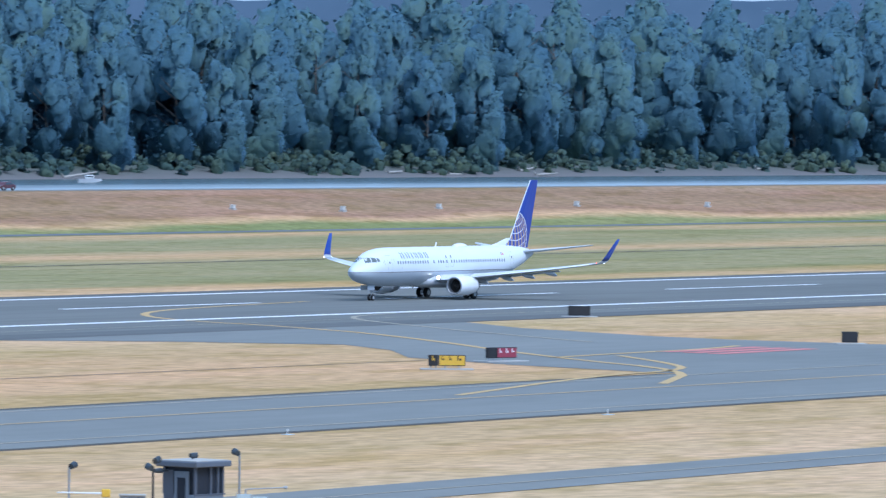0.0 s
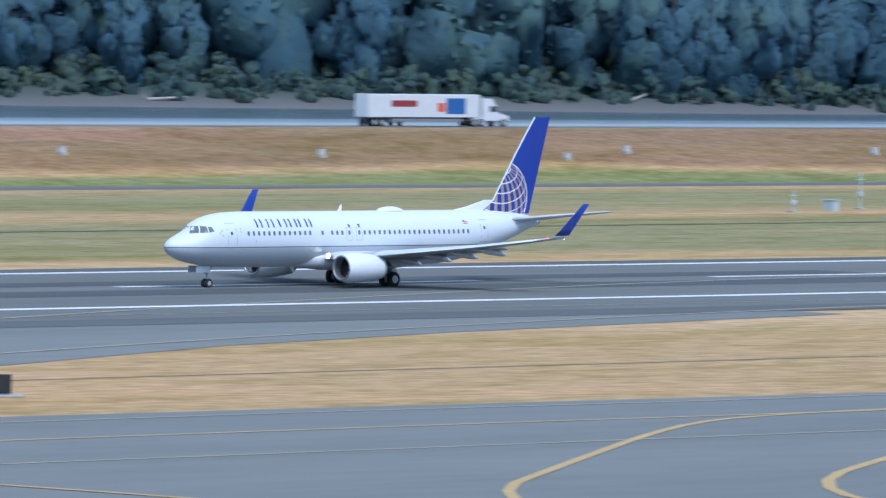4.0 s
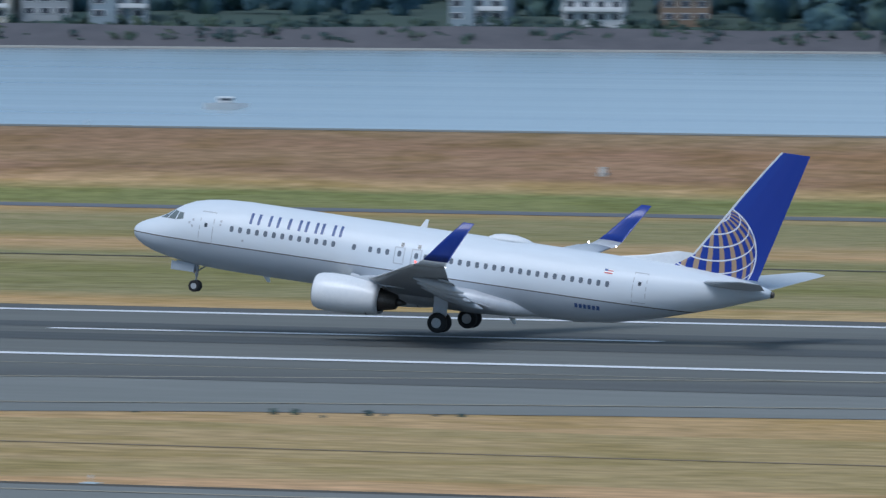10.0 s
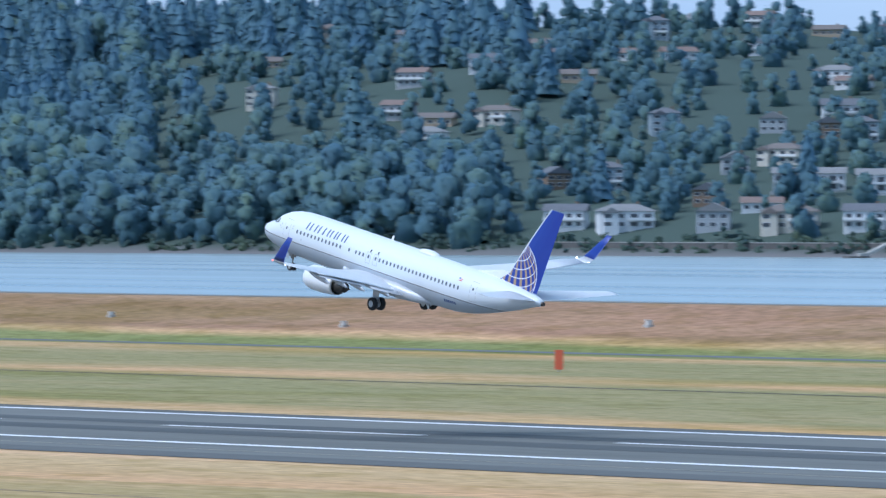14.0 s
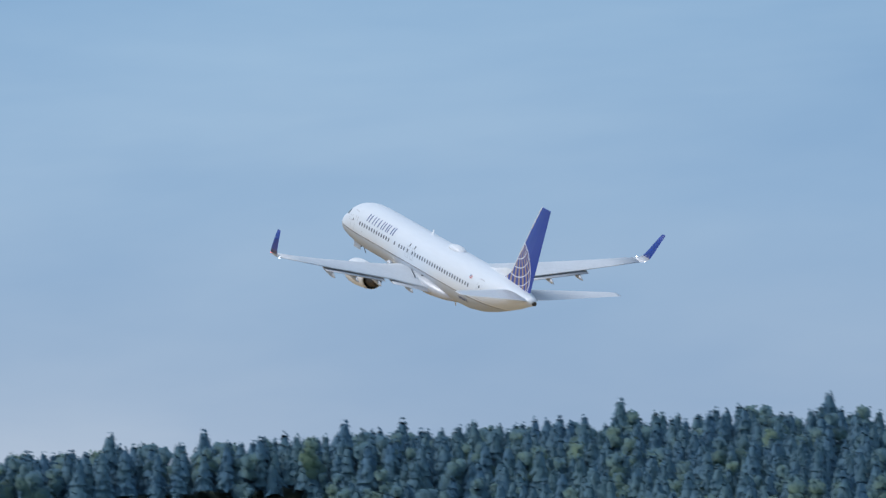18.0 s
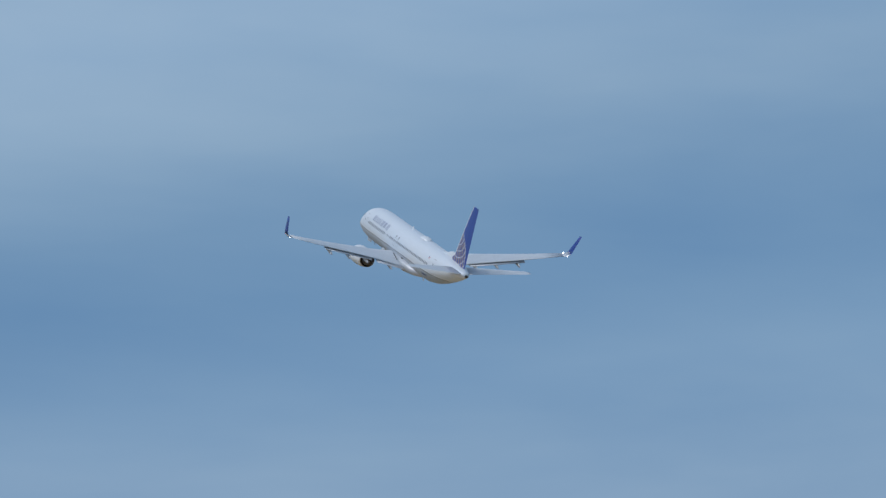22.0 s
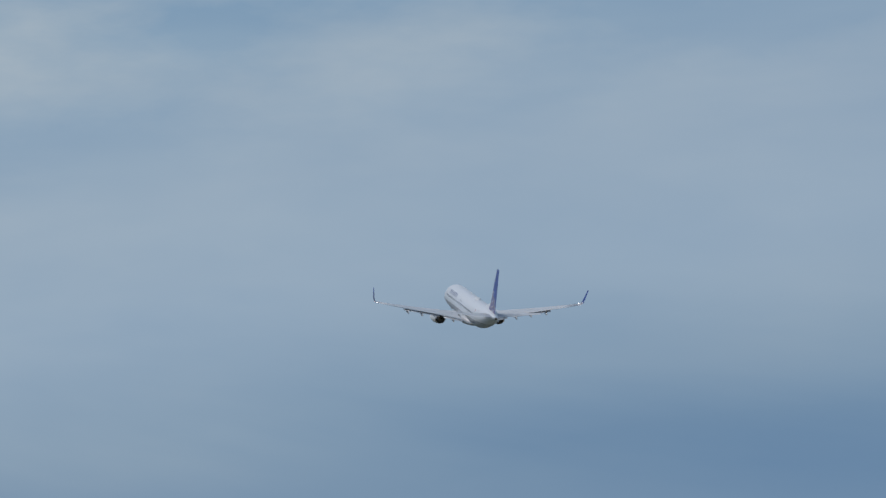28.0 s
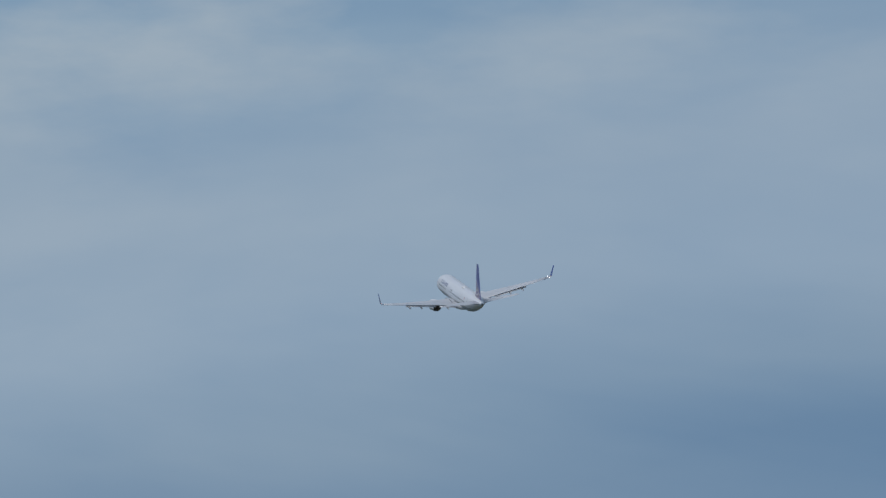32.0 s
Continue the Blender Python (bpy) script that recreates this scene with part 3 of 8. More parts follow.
    # wings, which flex about their roots
    for side, tag in ((-1, "left"), (1, "right")):
        root = Vector((0, side * 1.4, 2.05))
        wing = new("wing_%s" % tag)
        wing.parent = jet
        wing.location = root
        tagged(wing, "swept pale grey wing with upturned blue tip")
        moving["wing_%s" % tag] = wing

        def put(name, bm, mat, label="", smooth=False):
            bmesh.ops.translate(bm, verts=bm.verts[:], vec=-root)
            bmesh.ops.recalc_face_normals(bm, faces=bm.faces[:])
            return part(name, bm, mat, wing, label, smooth)
        span = [(1.0, 13.55, 7.9, 1.95), (1.9, 14.15, 7.55, 2.05), (3.4, 15.0, 6.3, 2.25), (5.0, 15.85, 5.25, 2.50), (8.0, 17.45, 4.25, 2.98), (11.0, 19.0, 3.3, 3.45), (14.0, 20.6, 2.45, 3.98), (16.3, 21.85, 1.75, 4.42)]
        bm = bmesh.new()
        loft(bm, [foil(x, c, side * y, z, 0.13 - 0.045 * i / 7, twist=0.035 - 0.05 * i / 7) for i, (y, x, c, z) in enumerate(span)])
        bmesh.ops.recalc_face_normals(bm, faces=bm.faces[:])
        # underside shade is put into the colour: downward faces take a darker skin
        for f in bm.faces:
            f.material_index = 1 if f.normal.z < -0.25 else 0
        put("wing_panel", bm, [WING_TOP, WING_SHADED], smooth=True)
        # bright slats along the leading edge
        bm = bmesh.new()
        rr = []
        for y in (5.6, 8.5, 11.5, 14.0, 16.0):
            x = float(np.interp(y, [s[0] for s in span], [s[1] for s in span]))
            z = float(np.interp(y, [s[0] for s in span], [s[3] for s in span]))
            rr.append(foil(x - 0.16, 0.62, side * y, z - 0.02, 0.17, n=5, twist=-0.06, camber=0.03))
        loft(bm, rr)
        put("slat", bm, WHITE, "bright leading edge slat", smooth=True)
        # winglet
        bm = bmesh.new()
        prof = [(16.3, 21.85, 1.75, 4.42), (16.75, 22.2, 1.58, 4.52), (17.02, 22.55, 1.42, 4.78), (17.17, 22.95, 1.25, 5.2), (17.38, 23.75, 0.98, 6.1), (17.6, 24.72, 0.62, 7.10)]
        rings = []
        for y, x, c, z in prof:
            ring = foil(x, c, 0, 0, 0.085, camber=0.0)
            k = min(1, max(0, (z - 4.42) / 0.9))
            rings.append([Vector((p.x, side * (y - p.z * k), z + p.z * (1 - k))) for p in ring])
        loft(bm, rings[:3])
        put("winglet_root", bm, WING_GREY, "dark grey blend", smooth=True)
        bm = bmesh.new()
        loft(bm, rings[2:])
        put("winglet", bm, BLUE, "blue winglet", smooth=True)
        # flaps a little way out, in two spans
        for y0, y1, drop in ((2.1, 5.2, 0.14), (5.9, 12.0, 0.10)):
            bm = bmesh.new()
            rr = []
            for y in (y0, (y0 + y1) / 2, y1):
                x = np.interp(y, [s[0] for s in span], [s[1] + s[2] for s in span])
                z = np.interp(y, [s[0] for s in span], [s[3] for s in span])
                rr.append(foil(x - 0.55, 1.05 if y < 5.5 else 0.9, side * y, z - drop, 0.10, n=6, twist=0.16))
            loft(bm, rr)
            put("flap", bm, WING_GREY, "lowered grey flap", smooth=True)
        for y in (3.6, 6.6, 8.9, 11.3):
            x = float(np.interp(y, [s[0] for s in span], [s[1] + s[2] for s in span]))
            z = float(np.interp(y, [s[0] for s in span], [s[3] for s in span]))
            bm = bmesh.new()
            loft(bm, [[Vector((x + dx - AFT0, side * (y + math.cos(2 * math.pi * i / 10) * w), z + dz + math.sin(2 * math.pi * i / 10) * hh)) for i in range(10)]
                      for dx, w, hh, dz in ((-2.0, 0.05, 0.05, -0.16), (-1.2, 0.17, 0.20, -0.26), (-0.2, 0.19, 0.25, -0.36), (0.5, 0.13, 0.17, -0.50), (0.95, 0.03, 0.04, -0.58))])
            put("flap_track_fairing", bm, WING_GREY, smooth=True)
        bm = bmesh.new()
        bmesh.ops.create_uvsphere(bm, u_segments=8, v_segments=6, radius=0.065, matrix=Matrix.Translation((22.05 - AFT0, side * 16.72, 4.56)))
        put("tip_lamp", bm, REDLAMP if side < 0 else STROBE, "navigation lamp on the wing tip")
        bm = bmesh.new()
        bmesh.ops.create_uvsphere(bm, u_segments=8, v_segments=6, radius=0.045, matrix=Matrix.Translation((23.75 - AFT0, side * 16.7, 4.52)))
        put("strobe_lamp", bm, STROBE, "white lamp at the trailing tip")
        bm = bmesh.new()
        tube(bm, (13.98 - AFT0, side * 2.25, 2.34), (14.00 - AFT0, side * 2.25, 2.34), 0.17, 0.17, 14)
        put("landing_lamp", bm, GLOW, "lit landing lamp in the wing root")
        bm = bmesh.new()
        tube(bm, (13.94 - AFT0, side * 2.25, 2.34), (14.02 - AFT0, side * 2.25, 2.34), 0.21, 0.21, 14, cap=False)
        tube(bm, (14.02 - AFT0, side * 2.25, 2.34), (14.40 - AFT0, side * 2.25, 2.34), 0.21, 0.16, 14)
        put("lamp_housing", bm, WING_GREY)
        # engine
        eng = new("engine_%s" % tag)
        eng.parent = jet
        eng.location = (0.25, side * 4.83, 1.50)
        tagged(eng, "grey turbofan nacelle with polished lip")
        shape = [(12.62, 0.80), (12.55, 0.88), (12.62, 0.96), (12.85, 1.05), (13.4, 1.12), (14.2, 1.12), (15.2, 1.04), (16.1, 0.92), (16.45, 0.86)]

        def ring(a, r, inner=False):
            return [Vector((a - AFT0, math.sin(2 * math.pi * i / 32) * r, math.cos(2 * math.pi * i / 32) * r * (0.94 if math.cos(2 * math.pi * i / 32) < 0 else 1.0))) for i in range(32)]
        bm = bmesh.new()
        loft(bm, [ring(a, r) for a, r in shape[2:]] + [ring(16.40, 0.82), ring(15.7, 0.95)], cap=False)
        part("cowling", bm, WHITE, eng, "pale grey cowling", smooth=True)
        bm = bmesh.new()
        loft(bm, [ring(13.3, 0.76), ring(12.75, 0.78)] + [ring(a, r) for a, r in shape[:3]], cap=False)
        part("inlet_lip", bm, STEEL, eng, "polished metal lip", smooth=True)
        bm = bmesh.new()
        tube(bm, (13.30 - AFT0, 0, 0), (13.36 - AFT0, 0, 0), 0.78, 0.78, 32)
        tube(bm, (12.95 - AFT0, 0, 0), (13.3 - AFT0, 0, 0), 0.03, 0.24, 16)
        for i in range(20):
            t = 2 * math.pi * i / 20
            c, s = math.cos(t), math.sin(t)
            blade = bmesh.new()
            q = [blade.verts.new(v) for v in ((13.16 - AFT0, s * 0.24, c * 0.24), (13.28 - AFT0, s * 0.24 + c * 0.05, c * 0.24 - s * 0.05), (13.30 - AFT0, s * 0.76 + c * 0.13, c * 0.76 - s * 0.13), (13.12 - AFT0, s * 0.76, c * 0.76))]
            blade.faces.new(q)
            part("fan_blade", blade, DARKMETAL, eng)
        part("fan", bm, DARKMETAL, eng, "dark fan")
        bm = bmesh.new()
        loft(bm, [ring(16.0, 0.80), ring(16.5, 0.62), ring(17.3, 0.44), ring(17.35, 0.36)], cap=True)
        loft(bm, [ring(17.2, 0.30), ring(17.9, 0.06)], cap=True)
        tube(bm, (15.7 - AFT0, 0, 0), (15.75 - AFT0, 0, 0), 0.93, 0.93, 32)
        part("core_exhaust", bm, DARKMETAL, eng, "dark exhaust nozzle", smooth=True)
        bm = bmesh.new()
        loft(bm, [[Vector((a - AFT0, s * w, z)) for a, s in ((a0, 0), (a0 + 0.5, 1), (a1 - 0.6, 1), (a1, 0), (a1 - 0.6, -1), (a0 + 0.5, -1))] for a0, a1, z, w in ((13.6, 17.6, 0.8, 0.20), (14.4, 18.3, 1.05, 0.17), (15.4, 18.6, 1.25, 0.14))])
        part("pylon", bm, WING_GREY, eng)
        # main gear, folding inwards about a fore-and-aft hinge
        gear = new("main_gear_%s" % tag)
        gear.parent = jet
        gear.location = (0.0, side * 2.86, 2.15)
        tagged(gear, "main landing gear leg with two wheels")
        moving["main_gear_%s" % tag] = gear
        bm = bmesh.new()
        tube(bm, (0, 0, 0.05), (0, 0, -0.95), 0.13, 0.13, 12)
        tube(bm, (0, 0, -0.9), (0, 0, -1.6), 0.085, 0.085, 12)
        tube(bm, (0, -0.42, -1.58), (0, 0.42, -1.58), 0.08, 0.08, 10)
        tube(bm, (-0.12, 0, -0.55), (-0.75, 0, 0.0), 0.05, 0.05, 8)
        tube(bm, (0, -side * 0.1, -0.7), (0, -side * 1.0, 0.0), 0.06, 0.06, 8)
        tube(bm, (0.12, 0, -0.95), (0.3, 0, -1.2), 0.04, 0.04, 8)
        tube(bm, (0.3, 0, -1.2), (0.1, 0, -1.5), 0.04, 0.04, 8)
        part("leg", bm, STEEL, gear, "steel leg")
        bm = boxed(-0.42, 0.42, side * 0.20 - 0.015, side * 0.20 + 0.015, -1.15, 0.05, bevel=0.01)
        part("gear_door", bm, WING_GREY, gear, "grey leg door")
        for s in (-1, 1):
            wheel("wheel", gear, (0, s * 0.43, -1.585), 0.565, 0.40)
    # nose gear, folding forward
    gear = new("nose_gear")
    gear.parent = jet
    gear.location = (4.05 - AFT0, 0, 1.65)
    tagged(gear, "nose landing gear with two small wheels")
    moving["nose_gear"] = gear
    bm = bmesh.new()
    tube(bm, (0, 0, 0.2), (0, 0, -0.75), 0.09, 0.09, 10)
    tube(bm, (0, 0, -0.7), (0, 0, -1.32), 0.055, 0.055, 10)
    tube(bm, (0, -0.2, -1.31), (0, 0.2, -1.31), 0.05, 0.05, 8)
    tube(bm, (0.05, 0, -0.45), (0.75, 0, 0.1), 0.04, 0.04, 8)
    part("leg", bm, STEEL, gear, "steel leg")
    bm = bmesh.new()
    tube(bm, (-0.12, 0, -0.5), (-0.22, 0, -0.5), 0.10, 0.11, 10)
    part("taxi_lamp", bm, HUB, gear)
    for s in (-1, 1):
        wheel("wheel", gear, (0, s * 0.20, -1.31), 0.34, 0.20)
    for s in (-1, 1):
        bm = boxed(2.6 - AFT0, 4.0 - AFT0, s * 0.42 - 0.015, s * 0.42 + 0.015, 1.12, 1.62, bevel=0.01)
        door = part("nose_gear_door", bm, HULL, jet, "small open gear door")
    return jet, moving


JET, JET_PARTS = airliner()


# ---- the lie of the land ----
WATER = -3.0
CREST_Y, CREST_Z = 662.0, 5.75
SHORE_X = [-4900, -4500, -4350, -3500, -2600, -2000, -1500, -1000, -500, 0, 500, 900, 1300, 2200, 4700]
SHORE_Y = [1000, 1100, 1650, 1770, 1890, 2000, 2110, 2230, 2370, 2600, 2800, 3000, 3150, 3400, 3700]
RIDGE_AZ = [-90, -78, -74, -70.5, -66.5, -64, -63, -61.5, -60, -58, -56, -52, -46, -38, -30, -20, 0, 30, 90]
RIDGE_EL = [0.25, 0.70, 0.86, 0.99, 1.25, 1.35, 1.21, 1.21, 1.34, 1.57, 1.36, 1.57, 1.55, 1.30, 0.80, 0.50, 0.35, 0.40, 0.5]


def ridge_range(az):
    return np.interp(az, [-90, -60, -55, -50, 90], [4700, 4650, 4500, 4000, 4000])
ISLAND_X = [330, 405, 450, 534, 731, 1000, 1100, 1300, 1800, 2600, 3600]
ISLAND_NEAR = [1556, 1533, 1500, 1447, 1419, 1315, 1277, 1215, 1220, 1225, 1180]
ISLAND_FAR = [1562, 1600, 1665, 1740, 1860, 1950, 1980, 2000, 2050, 2050, 2000]


def step01(v):
    v = np.clip(v, 0, 1)
    return v * v * (3 - 2 * v)


def land(x, y):
    """Height of the ground."""
    x, y = np.asarray(x, float), np.asarray(y, float)
    z = np.interp(y, [-600, 621, 630, CREST_Y - 2, CREST_Y, CREST_Y + 12, CREST_Y + 34, CREST_Y + 60], [0, 0, 1.0, CREST_Z - 0.1, CREST_Z, CREST_Z, WATER - 0.5, WATER - 3])
    shore = np.interp(x, SHORE_X, SHORE_Y)
    az, d = np.degrees(np.arctan2(x, np.maximum(y, 1))), np.hypot(x, y)
    sd = np.hypot(x, y) * np.clip(shore / np.maximum(y, 1), 0, 3)
    rd = ridge_range(az)
    top = EYE + rd * np.tan(np.radians(np.interp(az, RIDGE_AZ, RIDGE_EL))) - 24
    k = step01((d - sd - 25) / np.maximum(rd - sd, 300))
    k = 0.55 * k + 0.45 * np.clip((d - sd - 25) / np.maximum(rd - sd, 300), 0, 1)
    hill = WATER + np.clip((y - shore) * 0.10, -3, 2.5) + np.clip((y - shore - 18) * 0.13, 0, np.where(x < -300, 8.0, 3.0)) + k * np.maximum(top, 8)
    hill += (np.sin(x * 0.011 + 1.3) * np.sin(y * 0.009) * 5 + np.sin(x * 0.031) * 2) * np.clip((y - shore - 150) / 300, 0, 1)
    z = np.where(y > (CREST_Y + 60), np.maximum(WATER - 3, np.where(y > shore - 30, hill, WATER - 3)), z)
    near, far = np.interp(x, ISLAND_X, ISLAND_NEAR), np.interp(x, ISLAND_X, ISLAND_FAR)
    inland = np.minimum(y - near, far - y)
    rise = np.interp(x, [330, 444, 470, 502, 540, 700, 900, 1000, 1150, 1300, 3600], [0.2, 0.5, 7.0, 8.8, 9.2, 9.4, 8.5, 5.0, 8, 7, 7])
    isl = WATER - 1 + np.clip(inland / 20, -1, 1) * 1.4 + step01((inland - 8) / 60) * rise
    isl = np.where(x > 325, isl, WATER - 3)
    return np.where((inland > -40) & (y < 2300), np.maximum(z, isl), z)


GROUND = bpy.data.materials.new("dry_grassland")


def ground_material():
    """Dry grass, straw and green swathes by the mowing lines along the runway; sand and scrub across the river."""
    m = GROUND
    m.use_nodes = True
    n, l = m.node_tree.nodes, m.node_tree.links
    b = n["Principled BSDF"]
    b.inputs["Roughness"].default_value = 0.95
    b.inputs["Specular IOR Level"].default_value = 0.1
    co, sep = n.new("ShaderNodeTexCoord"), n.new("ShaderNodeSeparateXYZ")
    l.new(co.outputs["Object"], sep.inputs[0])

    def noise_of(scale, stretch, detail=5):
        mp, q = n.new("ShaderNodeMapping"), n.new("ShaderNodeTexNoise")
        mp.inputs["Scale"].default_value = stretch
        q.inputs["Scale"].default_value, q.inputs["Detail"].default_value = scale, detail
        l.new(co.outputs["Object"], mp.inputs["Vector"])
        l.new(mp.outputs["Vector"], q.inputs["Vector"])
        return q.outputs["Fac"]

    def op(kind, a, c):
        q = n.new("ShaderNodeMath")
        q.operation = kind
        for i, v in enumerate((a, c)):
            if isinstance(v, (int, float)):
                q.inputs[i].default_value = v
            else:
                l.new(v, q.inputs[i])
        return q.outputs[0]
    wander = op("MULTIPLY", op("SUBTRACT", noise_of(0.012, (1, 2.5, 1)), 0.5), 26)
    y = op("ADD", sep.outputs["Y"], wander)
    straw, pale, olive, green, rust, sand, scrub = (0.560, 0.376, 0.226), (0.60, 0.425, 0.275), (0.330, 0.295, 0.170), (0.25, 0.265, 0.12), (0.33, 0.205, 0.145), (0.235, 0.220, 0.205), (0.070, 0.098, 0.085)
    bands = [(-600, straw), (200, pale), (236, straw), (271, straw), (318, straw), (338, pale), (424, pale), (432, straw), (440, olive), (470, olive), (505, olive), (520, straw), (545, olive), (585, olive), (606, straw),
             (612, green), (626, green), (632, straw), (637, rust), (645, (0.37, 0.24, 0.165)), (655, rust), (664, (0.38, 0.27, 0.19)), (690, sand), (3000, sand)]
    ramp_a = n.new("ShaderNodeValToRGB")
    mr = n.new("ShaderNodeMapRange")
    mr.inputs["From Min"].default_value, mr.inputs["From Max"].default_value = 200, 700
    l.new(y, mr.inputs["Value"])
    l.new(mr.outputs["Result"], ramp_a.inputs["Fac"])
    e = ramp_a.color_ramp.elements
    e[0].position, e[0].color = 0, (*pale, 1)
    e[1].position, e[1].color = 1, (*sand, 1)
    for yy, c in bands[2:-2]:
        q = e.new((yy - 200) / 500)
        q.color = (*c, 1)
    # the green swathe under the levee is dry on one stretch
    dry = n.new("ShaderNodeMix")
    dry.data_type = "RGBA"
    dry.inputs["B"].default_value = (0.50, 0.37, 0.23, 1)
    along = op("ADD", sep.outputs["X"], op("MULTIPLY", wander, 5))
    on_dry = op("MULTIPLY", op("MULTIPLY", op("MINIMUM", op("MAXIMUM", op("MULTIPLY", op("SUBTRACT", along, 10), 0.009), 0.0), 1.0), op("MINIMUM", op("MAXIMUM", op("MULTIPLY", op("SUBTRACT", 390, along), 0.009), 0.0), 1.0)), op("MULTIPLY", op("GREATER_THAN", y, 585), op("LESS_THAN", y, 634)))
    l.new(on_dry, dry.inputs["Factor"])
    l.new(ramp_a.outputs["Color"], dry.inputs["A"])
    # straw and green patches drawn out along the mowing
    patch = n.new("ShaderNodeValToRGB")
    patch.color_ramp.elements[0].position, patch.color_ramp.elements[1].position = 0.44, 0.62
    l.new(noise_of(0.05, (0.22, 1.0, 1)), patch.inputs["Fac"])
    m1 = n.new("ShaderNodeMix")
    m1.data_type, m1.blend_type = "RGBA", "MULTIPLY"
    tint = n.new("ShaderNodeMix")
    tint.data_type = "RGBA"
    tint.inputs["A"].default_value, tint.inputs["B"].default_value = (0.90, 0.93, 0.85, 1), (1.06, 1.02, 1.0, 1)
    l.new(patch.outputs["Color"], tint.inputs["Factor"])
    m1.inputs["Factor"].default_value = 1.0
    # a greener strip beside the taxiway further west
    damp = n.new("ShaderNodeMix")
    damp.data_type = "RGBA"
    damp.inputs["B"].default_value = (0.36, 0.315, 0.17, 1)
    on_damp = op("MULTIPLY", op("MULTIPLY", op("MINIMUM", op("MAXIMUM", op("MULTIPLY", op("SUBTRACT", 230, along), 0.01), 0.0), 1.0), 0.5), op("MULTIPLY", op("GREATER_THAN", y, 278), op("LESS_THAN", y, 312)))
    l.new(on_damp, damp.inputs["Factor"])
    l.new(dry.outputs["Result"], damp.inputs["A"])
    l.new(damp.outputs["Result"], m1.inputs["A"])
    l.new(tint.outputs["Result"], m1.inputs["B"])
    fine = n.new("ShaderNodeMix")
    fine.data_type, fine.blend_type = "RGBA", "MULTIPLY"
    fine.inputs["Factor"].default_value = 1.0
    fr = n.new("ShaderNodeValToRGB")
    fr.color_ramp.elements[0].position, fr.color_ramp.elements[1].position = 0.3, 0.72
    fr.color_ramp.elements[0].color, fr.color_ramp.elements[1].color = (0.68, 0.69, 0.61, 1), (1.12, 1.10, 1.05, 1)
    l.new(noise_of(0.8, (0.55, 1.0, 1), 9), fr.inputs["Fac"])
    l.new(m1.outputs["Result"], fine.inputs["A"])
    l.new(fr.outputs["Color"], fine.inputs["B"])
    clump = n.new("ShaderNodeMix")
    clump.data_type, clump.blend_type = "RGBA", "MULTIPLY"
    clump.inputs["Factor"].default_value = 1.0
    cr = n.new("ShaderNodeValToRGB")
    cr.color_ramp.elements[0].position, cr.color_ramp.elements[1].position = 0.52, 0.66
    cr.color_ramp.elements[0].color, cr.color_ramp.elements[1].color = (1, 1, 1, 1), (0.84, 0.86, 0.68, 1)
    l.new(noise_of(0.018, (0.5, 1.6, 1), 7), cr.inputs["Fac"])
    l.new(fine.outputs["Result"], clump.inputs["A"])
    l.new(cr.outputs["Color"], clump.inputs["B"])
    # tufts of olive grass in the straw
    tuft = n.new("ShaderNodeMix")
    tuft.data_type, tuft.blend_type = "RGBA", "MULTIPLY"
    tuft.inputs["Factor"].default_value = 1.0
    tr = n.new("ShaderNodeValToRGB")
    tr.color_ramp.elements[0].position, tr.color_ramp.elements[1].position = 0.50, 0.62
    tr.color_ramp.elements[0].color, tr.color_ramp.elements[1].color = (1.04, 1.01, 0.98, 1), (0.86, 0.84, 0.70, 1)
    l.new(noise_of(0.22, (0.45, 0.9, 1), 9), tr.inputs["Fac"])
    l.new(clump.outputs["Result"], tuft.inputs["A"])
    l.new(tr.outputs["Color"], tuft.inputs["B"])
    # across the water: sand by the shore, scrub above it
    far = n.new("ShaderNodeMix")
    far.data_type = "RGBA"
    hgt = n.new("ShaderNodeMapRange")
    hgt.inputs["From Min"].default_value, hgt.inputs["From Max"].default_value = -1.5, 2.6
    l.new(op("ADD", sep.outputs["Z"], op("MULTIPLY", noise_of(0.03, (1, 1, 1)), 2.5)), hgt.inputs["Value"])
    sc = n.new("ShaderNodeMix")
    sc.data_type = "RGBA"
    sc.inputs["A"].default_value, sc.inputs["B"].default_value = (0.165, 0.160, 0.160, 1), (*scrub, 1)
    l.new(hgt.outputs["Result"], sc.inputs["Factor"])
    # the bare sand spit at the island's end
    spit = n.new("ShaderNodeMix")
    spit.data_type = "RGBA"
    top_mix = n.new("ShaderNodeMix")
    top_mix.data_type = "RGBA"
    top_mix.inputs["A"].default_value, top_mix.inputs["B"].default_value = (0.15, 0.147, 0.147, 1), (0.34, 0.25, 0.17, 1)
    top_fac = n.new("ShaderNodeMapRange")
    top_fac.inputs["From Min"].default_value, top_fac.inputs["From Max"].default_value = 5.9, 6.6
    l.new(op("ADD", sep.outputs["Z"], op("MULTIPLY", noise_of(0.02, (1, 1, 1)), 1.5)), top_fac.inputs["Value"])
    gravel = n.new("ShaderNodeMix")
    gravel.data_type = "RGBA"
    gravel.inputs["A"].default_value, gravel.inputs["B"].default_value = (0.12, 0.118, 0.118, 1), (0.235, 0.225, 0.215, 1)
    l.new(noise_of(0.03, (0.35, 1, 3), 7), gravel.inputs["Factor"])
    l.new(gravel.outputs["Result"], top_mix.inputs["A"])
    l.new(top_fac.outputs["Result"], top_mix.inputs["Factor"])
    l.new(top_mix.outputs["Result"], spit.inputs["B"])
